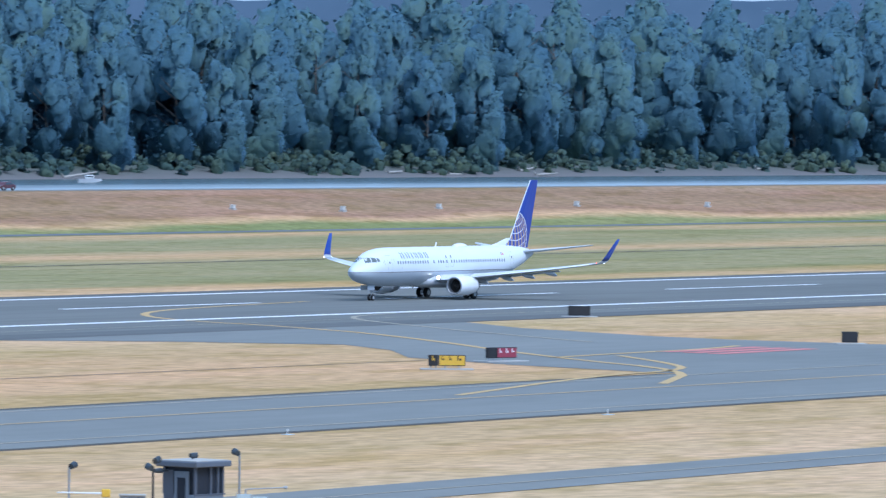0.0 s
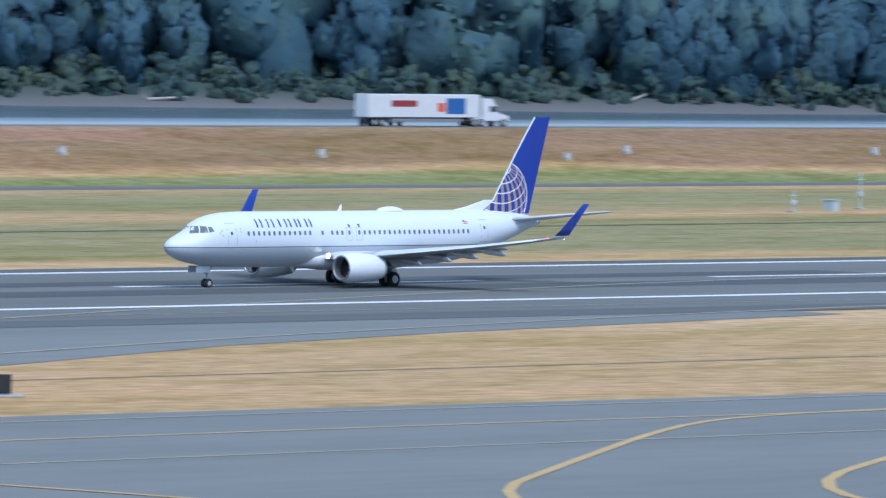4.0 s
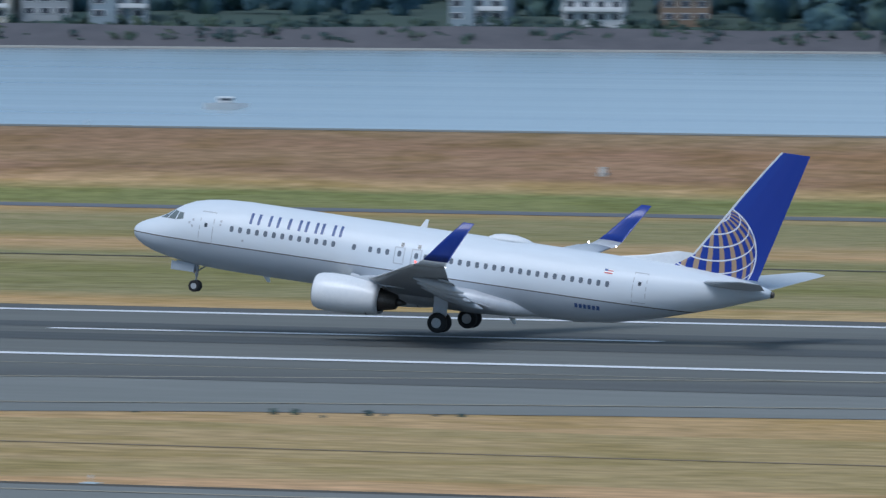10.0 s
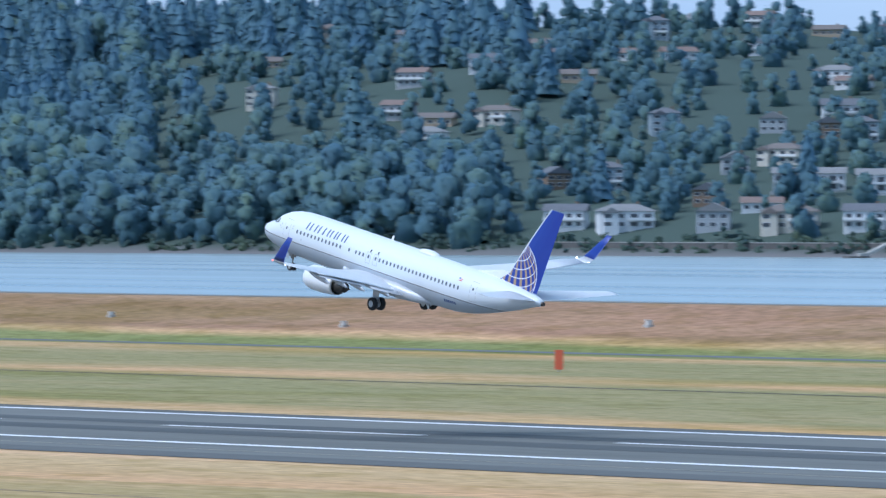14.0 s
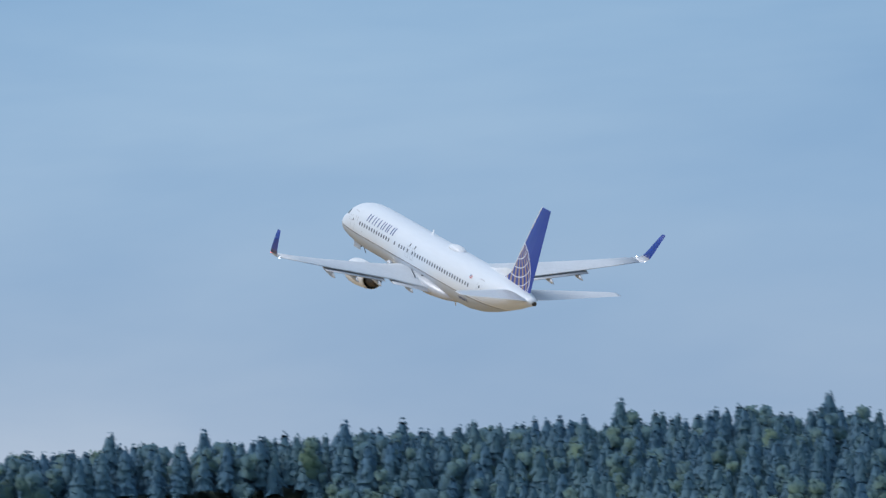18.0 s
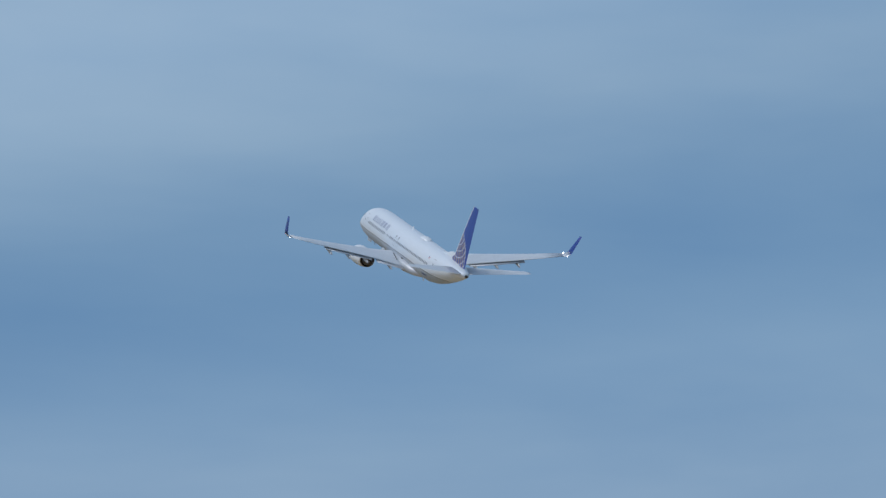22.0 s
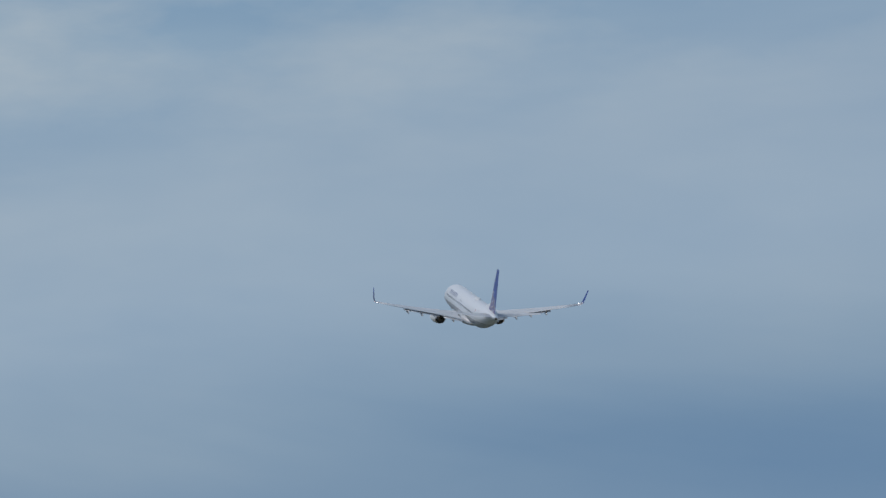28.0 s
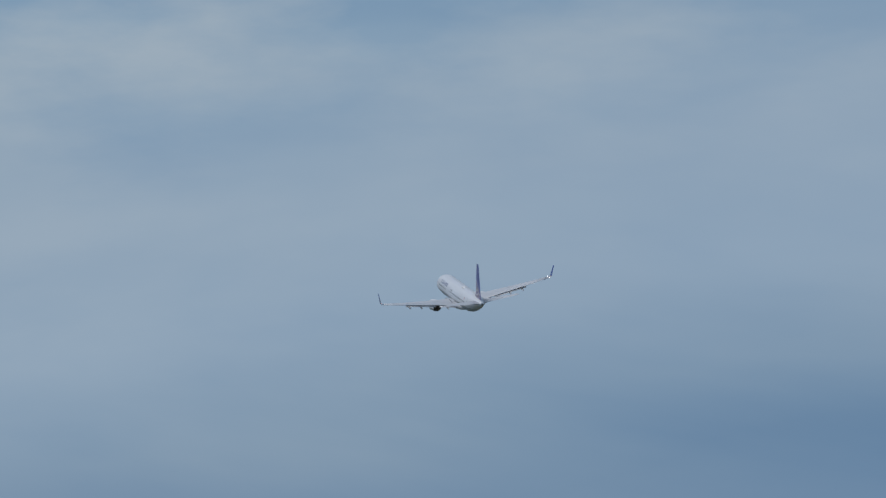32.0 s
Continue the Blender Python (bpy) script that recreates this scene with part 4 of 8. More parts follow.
    on_spit = op("MULTIPLY", op("MULTIPLY", op("GREATER_THAN", sep.outputs["X"], 300), op("LESS_THAN", sep.outputs["X"], 985)), op("LESS_THAN", sep.outputs["Y"], 2100))
    l.new(on_spit, spit.inputs["Factor"])
    l.new(sc.outputs["Result"], spit.inputs["A"])
    l.new(op("GREATER_THAN", sep.outputs["Y"], 900), far.inputs["Factor"])
    # unseen ground west of the airfield, darkened to cut the warm bounce on the jet
    unseen_west, bounce_dim = n.new("ShaderNodeMapRange"), n.new("ShaderNodeMix")
    unseen_west.inputs["From Min"].default_value, unseen_west.inputs["From Max"].default_value = -840, -980
    l.new(sep.outputs["X"], unseen_west.inputs["Value"])
    bounce_dim.data_type = "RGBA"
    bounce_dim.inputs["B"].default_value = (0.085, 0.105, 0.085, 1)
    l.new(op("MULTIPLY", unseen_west.outputs["Result"], op("LESS_THAN", y, 520)), bounce_dim.inputs["Factor"])
    l.new(tuft.outputs["Result"], bounce_dim.inputs["A"])
    l.new(bounce_dim.outputs["Result"], far.inputs["A"])
    l.new(spit.outputs["Result"], far.inputs["B"])
    l.new(far.outputs["Result"], b.inputs["Base Color"])
    bump = n.new("ShaderNodeBump")
    bump.inputs["Strength"].default_value, bump.inputs["Distance"].default_value = 0.6, 0.4
    l.new(noise_of(0.9, (0.5, 1, 1), 6), bump.inputs["Height"])
    l.new(bump.outputs["Normal"], b.inputs["Normal"])


ground_material()


def ground_sheet():
    xs = np.concatenate([np.linspace(-4900, -1200, 75), np.linspace(-1150, 300, 30), np.linspace(320, 1300, 60), np.linspace(1330, 4900, 60)])
    ys = np.concatenate([np.linspace(-600, 600, 13), [616, 621, 625, 630, 640, 650, 656, 660, 662, 668, 674, 685, 696, 710, 722, 900], np.linspace(1150, 2100, 75), np.linspace(2120, 4950, 110)])
    gx, gy = np.meshgrid(xs, ys)
    gz = land(gx, gy)
    v = np.stack([gx, gy, gz], -1).reshape(-1, 3)
    nx = len(xs)
    i, j = np.meshgrid(np.arange(nx - 1), np.arange(len(ys) - 1))
    a = (j * nx + i).ravel()
    me = raw_mesh("ground", v, np.stack([a, a + 1, a + nx + 1, a + nx], 1), GROUND)
    for q in me.polygons:
        q.use_smooth = True
    return tagged(new("ground", me), "dry grass airfield with levee, river banks and wooded hills", "ground", kind="structure")


ground_sheet()


def water_material():
    m = bpy.data.materials.new("river_water")
    m.use_nodes = True
    n, l = m.node_tree.nodes, m.node_tree.links
    b = n["Principled BSDF"]
    b.inputs["Base Color"].default_value = (0.33, 0.42, 0.45, 1)
    b.inputs["Roughness"].default_value, b.inputs["IOR"].default_value = 0.22, 1.33
    co, mp, q, bu = n.new("ShaderNodeTexCoord"), n.new("ShaderNodeMapping"), n.new("ShaderNodeTexNoise"), n.new("ShaderNodeBump")
    mp.inputs["Scale"].default_value = (0.30, 1.0, 1)
    q.inputs["Scale"].default_value, q.inputs["Detail"].default_value = 0.35, 6
    bu.inputs["Strength"].default_value, bu.inputs["Distance"].default_value = 0.15, 0.3
    l.new(co.outputs["Object"], mp.inputs["Vector"])
    # the sky's pale reflection is put into the base colour, strongest round the sand bar
    sx, mr, shade = n.new("ShaderNodeSeparateXYZ"), n.new("ShaderNodeMapRange"), n.new("ShaderNodeValToRGB")
    l.new(co.outputs["Object"], sx.inputs[0])
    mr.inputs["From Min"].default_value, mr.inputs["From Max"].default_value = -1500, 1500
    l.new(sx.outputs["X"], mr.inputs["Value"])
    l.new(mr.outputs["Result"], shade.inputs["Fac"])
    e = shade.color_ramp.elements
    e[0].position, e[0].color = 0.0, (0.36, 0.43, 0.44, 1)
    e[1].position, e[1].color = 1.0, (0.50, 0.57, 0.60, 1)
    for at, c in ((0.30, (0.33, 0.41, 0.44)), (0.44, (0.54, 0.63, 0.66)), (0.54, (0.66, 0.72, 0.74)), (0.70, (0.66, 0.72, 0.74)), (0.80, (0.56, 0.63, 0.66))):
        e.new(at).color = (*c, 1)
    # the island trees' dark reflection is painted on the water under the bank, with less gloss
    mirror_x, mirror_y, tree_mirror, spec, tone = n.new("ShaderNodeMapRange"), n.new("ShaderNodeMapRange"), n.new("ShaderNodeMath"), n.new("ShaderNodeMapRange"), n.new("ShaderNodeMix")
    mirror_x.inputs["From Min"].default_value, mirror_x.inputs["From Max"].default_value = 480, 800
    mirror_y.inputs["From Min"].default_value, mirror_y.inputs["From Max"].default_value = 1095, 1160
    l.new(sx.outputs["X"], mirror_x.inputs["Value"])
    l.new(sx.outputs["Y"], mirror_y.inputs["Value"])
    tree_mirror.operation = "MULTIPLY"
    l.new(mirror_x.outputs["Result"], tree_mirror.inputs[0])
    l.new(mirror_y.outputs["Result"], tree_mirror.inputs[1])
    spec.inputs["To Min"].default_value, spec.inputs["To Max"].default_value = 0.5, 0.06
    l.new(tree_mirror.outputs[0], spec.inputs["Value"])
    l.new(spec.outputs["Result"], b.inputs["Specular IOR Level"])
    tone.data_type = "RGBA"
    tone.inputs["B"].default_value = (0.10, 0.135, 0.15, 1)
    l.new(tree_mirror.outputs[0], tone.inputs["Factor"])
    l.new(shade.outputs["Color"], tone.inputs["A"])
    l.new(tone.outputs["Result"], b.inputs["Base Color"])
    l.new(mp.outputs["Vector"], q.inputs["Vector"])
    l.new(q.outputs["Fac"], bu.inputs["Height"])
    l.new(bu.outputs["Normal"], b.inputs["Normal"])
    mp2, q2, rr = n.new("ShaderNodeMapping"), n.new("ShaderNodeTexNoise"), n.new("ShaderNodeMapRange")
    mp2.inputs["Scale"].default_value = (0.05, 1.0, 1)
    q2.inputs["Scale"].default_value, q2.inputs["Detail"].default_value = 0.02, 4
    rr.inputs["To Min"].default_value, rr.inputs["To Max"].default_value = 0.10, 0.34
    l.new(co.outputs["Object"], mp2.inputs["Vector"])
    l.new(mp2.outputs["Vector"], q2.inputs["Vector"])
    l.new(q2.outputs["Fac"], rr.inputs["Value"])
    l.new(rr.outputs["Result"], b.inputs["Roughness"])
    return m


bm = bmesh.new()
bm.faces.new([bm.verts.new(p) for p in ((-4900, 690, WATER), (4900, 690, WATER), (4900, 3900, WATER), (-4900, 3900, WATER))])
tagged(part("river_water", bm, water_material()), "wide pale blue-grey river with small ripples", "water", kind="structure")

# ---- paving ----
ASPHALT = material("runway_asphalt", ((0.128, 0.132, 0.122), (0.162, 0.166, 0.154), (0.192, 0.196, 0.181)), 0.05, 0.9, 0.15, stretch=(0.12, 1.0, 1), fine=9, gloss=0.15)
ASPHALT2 = material("taxiway_asphalt", ((0.172, 0.178, 0.166), (0.228, 0.234, 0.219)), 0.04, 0.9, 0.15, stretch=(0.3, 1.0, 1), fine=10, gloss=0.15)
RUBBER = material("rubber_streak", ((0.075, 0.080, 0.080), (0.112, 0.118, 0.116)), 0.10, 0.85, 0.1, stretch=(0.05, 1.0, 1), fine=6, gloss=0.2)
SHOULDER = material("dark_shoulder", ((0.105, 0.108, 0.104), (0.140, 0.144, 0.138)), 0.06, 0.9, 0.15, stretch=(0.1, 1.0, 1), gloss=0.15)
WHITEMARK = material("white_marking", ((0.70, 0.71, 0.72), (0.84, 0.84, 0.84)), 0.35, 0.8, stretch=(0.3, 1, 1))
YELLOWMARK = material("yellow_marking", ((0.46, 0.31, 0.12), (0.56, 0.39, 0.17)), 0.4, 0.8)
TANMARK = material("worn_yellow_marking", ((0.38, 0.28, 0.15), (0.46, 0.35, 0.20)), 0.3, 0.8)
FADED = material("faded_marking", ((0.30, 0.27, 0.20), (0.38, 0.34, 0.26)), 0.3, 0.8)
REDMARK = material("red_marking", ((0.50, 0.16, 0.15), (0.60, 0.24, 0.22)), 0.3, 0.8)
RW_Y, RW_HALF = 390.05, 24.4
runway = tagged(polygon("runway", [(-1500, 345), (3000, 345), (3000, 420.5), (-1500, 420.5)], 0.03, ASPHALT, None), "long dark asphalt runway with white edge lines", "runway", kind="structure")


def band(name, x0, x1, y0, y1, z=0.06, mat=WHITEMARK, parent=None, label=""):
    return polygon(name, [(x0, y0), (x1, y0), (x1, y1), (x0, y1)], z, mat, runway if parent is None else parent, label)


band("shoulder", -1500, 3000, 415.4, 420.5, 0.045, SHOULDER, label="darker paved shoulder")
band("shoulder", -1500, 3000, 345, 352, 0.045, SHOULDER, label="darker paved shoulder")
band("rubber_streak", -700, 430, 380.5, 388.0, 0.045, RUBBER, label="dark rubber streaks")
band("rubber_streak", -700, 430, 394.5, 400.5, 0.045, RUBBER, label="dark rubber streaks")
band("paving_joint_line", -1500, 3000, 356.85, 357.15, 0.05, FADED, label="thin tan line along the shoulder")
band("edge_line", -1500, 3000, RW_Y - RW_HALF - 0.9, RW_Y - RW_HALF + 0.9)
band("edge_line", -1500, 3000, RW_Y + RW_HALF - 0.9, RW_Y + RW_HALF + 0.9)
for i in range(-14, 26):
    band("centreline_dash", -332 + 61.8 * i, -295.5 + 61.8 * i, 391.9, 393.1)
for x0, x1, ys in ((79.4, 102.4, (378.3, 404.4)), (-73.4, -50, (373.6, 376.8, 403.2, 406.4)), (-228.5, -204.3, (374.2, 377.6, 404.0, 407.4)), (232, 255, (378.3, 404.4))):
    for y in ys:
        band("touchdown_bar", x0, x1, y - 0.85, y + 0.85)
for y0, y1 in ((371.4, 380.0), (404.0, 412.4)):
    band("aiming_block", -381, -333.5, y0, y1)
for i in range(16):
    y = 369.5 + i * 2.7 + (2.0 if i > 7 else 0)
    band("threshold_stripe", -720, -640, y, y + 1.6)
band("threshold_bar", -738, -734, 367, 413)

taxiway = tagged(polygon("taxiway", [(-1500, 241), (225, 241), (330, 236), (3000, 235.2), (3000, 266.2), (310, 266), (225, 271), (-1500, 271)], 0.03, ASPHALT2, None), "grey asphalt taxiway with yellow centreline", "taxiway", kind="structure")
for name, pts in (("exit_paving", [(505, 347), (513, 345), (522, 333), (527, 319), (518, 309), (504, 299), (496, 285), (489, 265.5), (660, 265.5), (600, 283), (565, 287), (566, 303), (569, 312), (580, 332), (592, 345), (600, 347)]),
                  ("exit_paving", [(368, 347), (368, 340), (321, 330), (294, 322), (265, 309), (241, 302), (218, 291), (205, 274), (205, 270.9), (95, 270.9), (102, 275), (124, 281), (139, 288), (153, 297), (190, 313), (235, 336), (255, 345), (258, 347)]),
                  ("exit_paving", [(-5, 347), (-10, 341), (-50, 334), (-112, 320), (-151, 305), (-180, 291), (-191, 281), (-189, 274), (-185, 270.9), (-315, 270.9), (-290, 279), (-251, 296), (-228, 311), (-203, 330), (-192, 338), (-191, 344), (-197, 347)]),
                  ("turning_bay", [(129, 347), (134.4, 345), (136, 339.6), (142, 334.6), (149, 333.4), (157, 340), (163, 346), (166, 347)]),
                  ("branch_taxiway", [(313, 241.1), (295, 238), (276, 233), (258, 225), (235, 212), (222, 195), (215, 160), (120, 160), (135, 200), (150, 225), (145, 236), (120, 241.1)])):
    polygon(name, pts, 0.026, ASPHALT2, taxiway, "grey asphalt exit paving")
band("service_road", 250, 3000, 190.5, 199, 0.03, ASPHALT2, taxiway, "narrow grey service road")
band("service_road_line", 310, 1500, 194.5, 194.8, 0.05, FADED, taxiway)


def stripe(name, pts, width, mat, z=0.055, parent=None, label="", smooth=True):
    """A painted line along a path of points."""
    p = [Vector((*q, 0)) for q in pts]
    if smooth:
        for _ in range(2):
            q = [p[0]]
            for a, b in zip(p, p[1:]):
                q += [a * 0.75 + b * 0.25, a * 0.25 + b * 0.75]
            p = q + [p[-1]]
    bm = bmesh.new()
    rows = []
    for i, a in enumerate(p):
        d = (p[min(i + 1, len(p) - 1)] - p[max(i - 1, 0)]).normalized()
        s = Vector((-d.y, d.x, 0)) * width / 2
        rows.append((bm.verts.new((a + s).to_tuple()[:2] + (z,)), bm.verts.new((a - s).to_tuple()[:2] + (z,))))
    for a, b in zip(rows, rows[1:]):
        f = bm.faces.new((a[0], a[1], b[1], b[0]))
    bmesh.ops.recalc_face_normals(bm, faces=bm.faces[:])
    return part(name, bm, mat, taxiway if parent is None else parent, label)


stripe("taxi_centreline", [(-1500, 256.0), (215, 256.6), (310, 253.4), (3000, 253.2)], 0.6, TANMARK, 0.05)
stripe("taxi_edge_line", [(-1500, 268.5), (215, 268.5), (310, 263.2), (3000, 263.6)], 0.5, FADED, 0.05)
stripe("taxi_edge_line", [(-1500, 243.2), (215, 243.2), (330, 240.6), (430, 238.6), (3000, 238.4)], 0.5, FADED, 0.05)
stripe("lead_off_line", [(640, 392), (604, 386), (586, 378), (574, 366), (566, 349), (551, 328), (513, 291), (495, 268), (470, 257)], 0.8, YELLOWMARK)
stripe("lead_off_line", [(640, 366), (603, 363.5), (591, 357), (582, 347), (566, 328.5), (550, 308)], 0.6, FADED)
stripe("hold_line", [(513, 290.6), (526, 291.6), (541.8, 292), (551, 294)], 0.85, YELLOWMARK)
stripe("lead_on_line", [(521, 289), (508, 277), (497, 269.5), (480, 268.3), (440, 257)], 0.7, YELLOWMARK)
for i in range(3):
    stripe("red_hold_marking", [(531 + i * 0.5, 285.5 + i * 2.6), (549 + i * 0.5, 285.8 + i * 2.6)], 1.7, REDMARK, smooth=False)
stripe("exit_edge_line", [(150, 291), (190, 300), (223, 299), (271, 319), (321, 335.6), (383, 350), (460, 357)], 0.6, FADED)
stripe("exit_centreline", [(200, 311), (248, 332), (300, 353.6), (331, 365.7), (400, 388), (450, 392)], 0.6, FADED)
stripe("branch_line", [(205, 200), (212.6, 216.8), (232, 231), (258, 249.7), (269, 254.3), (290, 256)], 0.55, YELLOWMARK)
stripe("branch_edge", [(222, 200), (230, 214.9), (252.5, 229.2), (268, 237.3), (279, 241.4), (313, 242.5)], 0.6, YELLOWMARK)
stripe("branch_edge", [(203, 200), (200.5, 224), (197, 243), (189, 253), (170, 256)], 0.55, YELLOWMARK)
stripe("exit_edge_line", [(60, 262), (100.7, 271.5), (126.6, 279.6), (150.6, 291.4)], 0.55, FADED)
stripe("exit_edge_line", [(40, 352), (-10, 349), (-52, 343), (-122, 325), (-153, 309.6), (-183, 297.7), (-208, 284), (-235, 262)], 0.6, FADED)
stripe("exit_centreline", [(-60, 366), (-122, 348), (-164, 331), (-194, 316), (-220, 301), (-250, 275)], 0.55, FADED)
stripe("lead_off_line", [(-150, 363), (-170, 360), (-175, 356), (-176, 349), (-180, 342), (-205, 326)], 0.75, YELLOWMARK)

# field drains, the far perimeter road, the road on the levee
DRAIN = material("bare_dark_soil", ((0.055, 0.05, 0.04), (0.10, 0.088, 0.066)), 0.2, 0.95, 0.2)
TRACK = material("trodden_soil", ((0.15, 0.115, 0.075), (0.24, 0.18, 0.12)), 0.2, 0.95, 0.2)
stripe("drain_edge", [(-1400, 512), (-560, 505), (-300, 503), (0, 491), (400, 490), (640, 499), (1400, 505)], 1.3, DRAIN, 0.035, label="dark ditch line in the grass")
stripe("wheel_track", [(-420, 297), (-200, 296.5)], 0.45, TRACK, 0.02, label="faint wheel track in the grass")
stripe("wheel_track", [(-170, 297), (-39, 295), (90, 296)], 0.45, TRACK, 0.02, label="faint wheel track in the grass")
stripe("wheel_track", [(230, 297), (327, 296.4), (442, 297), (500, 295)], 0.45, TRACK, 0.02, label="faint wheel track in the grass")
for x0, x1, y in ((-1500, -320, 271.4), (-180, 90, 271.4), (312, 488, 266.5), (662, 3000, 266.5)):
    stripe("soil_edge", [(x0, y), ((x0 + x1) / 2, y + 0.4), (x1, y)], 1.5, DRAIN, 0.02, label="bare dark soil along the paving")
for x0, x1 in ((-1500, 110), (316, 3000)):
    stripe("soil_edge", [(x0, 240.6 if x0 < 0 else 235.7), ((x0 + x1) / 2, 240.2 if x0 < 0 else 235.2), (x1, 240.6 if x0 < 0 else 234.8)], 1.4, DRAIN, 0.02, label="bare dark soil along the paving")
stripe("soil_edge", [(-1500, 421), (400, 421.4), (3000, 421)], 1.0, DRAIN, 0.02, label="bare dark soil along the paving")
stripe("mown_edge", [(-400, 640), (100, 633), (700, 640)], 0.9, DRAIN, 0.9, label="dark ditch line in the grass")
PERIM = material("perimeter_asphalt", ((0.13, 0.14, 0.155), (0.17, 0.18, 0.195)), 0.05, 0.9, stretch=(0.2, 1, 1), gloss=0.15)
perimeter = tagged(stripe("perimeter_road", [(-1500, 625), (-700, 620), (-420, 618), (-150, 604), (100, 594), (500, 608), (900, 620), (2500, 620)], 9, PERIM, 0.035), "grey perimeter road beyond the runway", "road", kind="structure")
perimeter.parent = None
levee_road = tagged(polygon("levee_road", [(-2500, CREST_Y + 1.5), (2600, CREST_Y + 1.5), (2600, CREST_Y + 10), (-2500, CREST_Y + 10)], CREST_Z + 0.03, ASPHALT2, None), "grey road along the top of the levee", "road", kind="structure")

# ---- airfield furniture ----
BLACK = material("black_board", ((0.012, 0.012, 0.014), (0.025, 0.025, 0.028)), 0.6, 0.6)
YELLOW = material("yellow_board", ((0.62, 0.38, 0.03), (0.72, 0.46, 0.05)), 0.5, 0.5)
MAROON = material("red_board", ((0.24, 0.035, 0.06), (0.32, 0.05, 0.08)), 0.5, 0.5)
CONCRETE = material("concrete", ((0.34, 0.33, 0.31), (0.46, 0.45, 0.42)), 0.6, 0.9, 0.1)
PALEBOX = material("pale_box", ((0.50, 0.50, 0.48), (0.62, 0.62, 0.60)), 0.6, 0.6)
GALV = material("pale_blue_steel", ((0.42, 0.50, 0.53), (0.54, 0.62, 0.65)), 0.8, 0.5, metal=0.1)
LENS = material("dark_lens", ((0.03, 0.04, 0.05), (0.06, 0.07, 0.08)), 2, 0.2)


def lettering(name, text, size, at, turn, mat, parent, label=""):
    cu = bpy.data.curves.new(name, "FONT")
    cu.body, cu.size, cu.align_x, cu.extrude = text, size, "CENTER", 0.01
    ob = bpy.data.objects.new(name, cu)
    me = bpy.data.meshes.new_from_object(ob)
    bpy.data.objects.remove(ob)
    me.materials.clear()
    me.materials.append(mat)
    t = new(name, me)
    t.parent = parent
    t.matrix_basis = pose(*at, 90, 0, turn)
    return tagged(t, label) if label else t


def board_sign(x, y, turn, panels, h=0.85, lift=0.3, label="", words=()):
    """A taxi guidance sign: panels (width, face) side by side on short legs over a pad."""
    width = sum(p[0] for p in panels)
    s = thing("airfield_sign", label, "sign", pose(x, y, 0, 0, 0, turn))
    part("pad", boxed(-width / 2 - 0.6, width / 2 + 0.6, -0.9, 0.9, 0, 0.10, bevel=0.02), CONCRETE, s, "flat concrete pad")
    x0 = -width / 2
    for i, (w, face) in enumerate(panels):
        part("case", boxed(x0 + 0.02, x0 + w - 0.02, -0.10, 0.14, lift, lift + h, bevel=0.02), BLACK, s)
        part("face_panel", boxed(x0 + 0.07, x0 + w - 0.07, -0.125, -0.103, lift + 0.06, lift + h - 0.06), face, s)
        for k in (0.25, 0.75):
            bm = bmesh.new()
            tube(bm, (x0 + w * k, 0.02, 0.09), (x0 + w * k, 0.02, lift + 0.02), 0.05, 0.05, 8)
            part("leg", bm, STEEL, s)
        x0 += w
    for text, px, size, mat in words:
        lettering("lettering", text, size, (px, -0.135, lift + 0.2), 0, mat, s)
    return s


def bars(sign, mat, spans, z0, z1):
    for a, b in spans:
        m, w, low, high = (a + b) / 2, (b - a) * 0.30, z0 + (z1 - z0) * 0.16, z1 - (z1 - z0) * 0.16
        part("lettering_bar", boxed(m - w, m - w * 0.35, -0.140, -0.127, low, high), mat, sign)
        part("lettering_bar", boxed(m + w * 0.1, m + w, -0.140, -0.127, low, low + (high - low) * 0.45), mat, sign)


s = board_sign(483.2, 283.2, -57, [(0.8, BLACK), (2.1, YELLOW)], label="low yellow and black guidance sign in dry grass")
bars(s, YELLOW, [(-1.2, -0.9)], 0.6, 1.2)
bars(s, BLACK, [(-0.45, -0.15), (0.1, 0.4), (0.7, 1.2)], 0.65, 1.15)
s = board_sign(502, 289.2, -20, [(1.0, BLACK), (2.1, MAROON)], label="low dark red and black guidance sign in dry grass")
bars(s, WHITEMARK, [(-0.35, 0.0), (0.3, 0.7), (0.9, 1.3)], 0.65, 1.15)
for x, y, turn, w, hh in ((616, 346.2, -50, 2.2, 0.95), (563.8, 289.8, -50, 1.45, 0.95), (306, 223.6, -52, 1.8, 0.80), (244, 285.5, -35, 2.7, 1.0), (-630.6, 431, 60, 2.4, 1.2)):
    board_sign(x, y, turn, [(w, BLACK)], hh, 0.15, "blank black back of a guidance sign on a pad")
s = board_sign(494, 343.6, -40, [(2.2, YELLOW)], 1.1, 0.3, "low yellow guidance sign at the runway edge")
bars(s, BLACK, [(-0.7, -0.2), (0.1, 0.7)], 0.6, 1.1)
s = board_sign(242, 202.8, -48, [(1.0, YELLOW), (0.62, BLACK), (1.0, YELLOW)], 0.95, 0.35, "yellow and black direction sign reading A, V, A", (("A", -0.62, 0.62, BLACK), ("V", 0.0, 0.62, YELLOW), ("A", 0.60, 0.62, BLACK)))
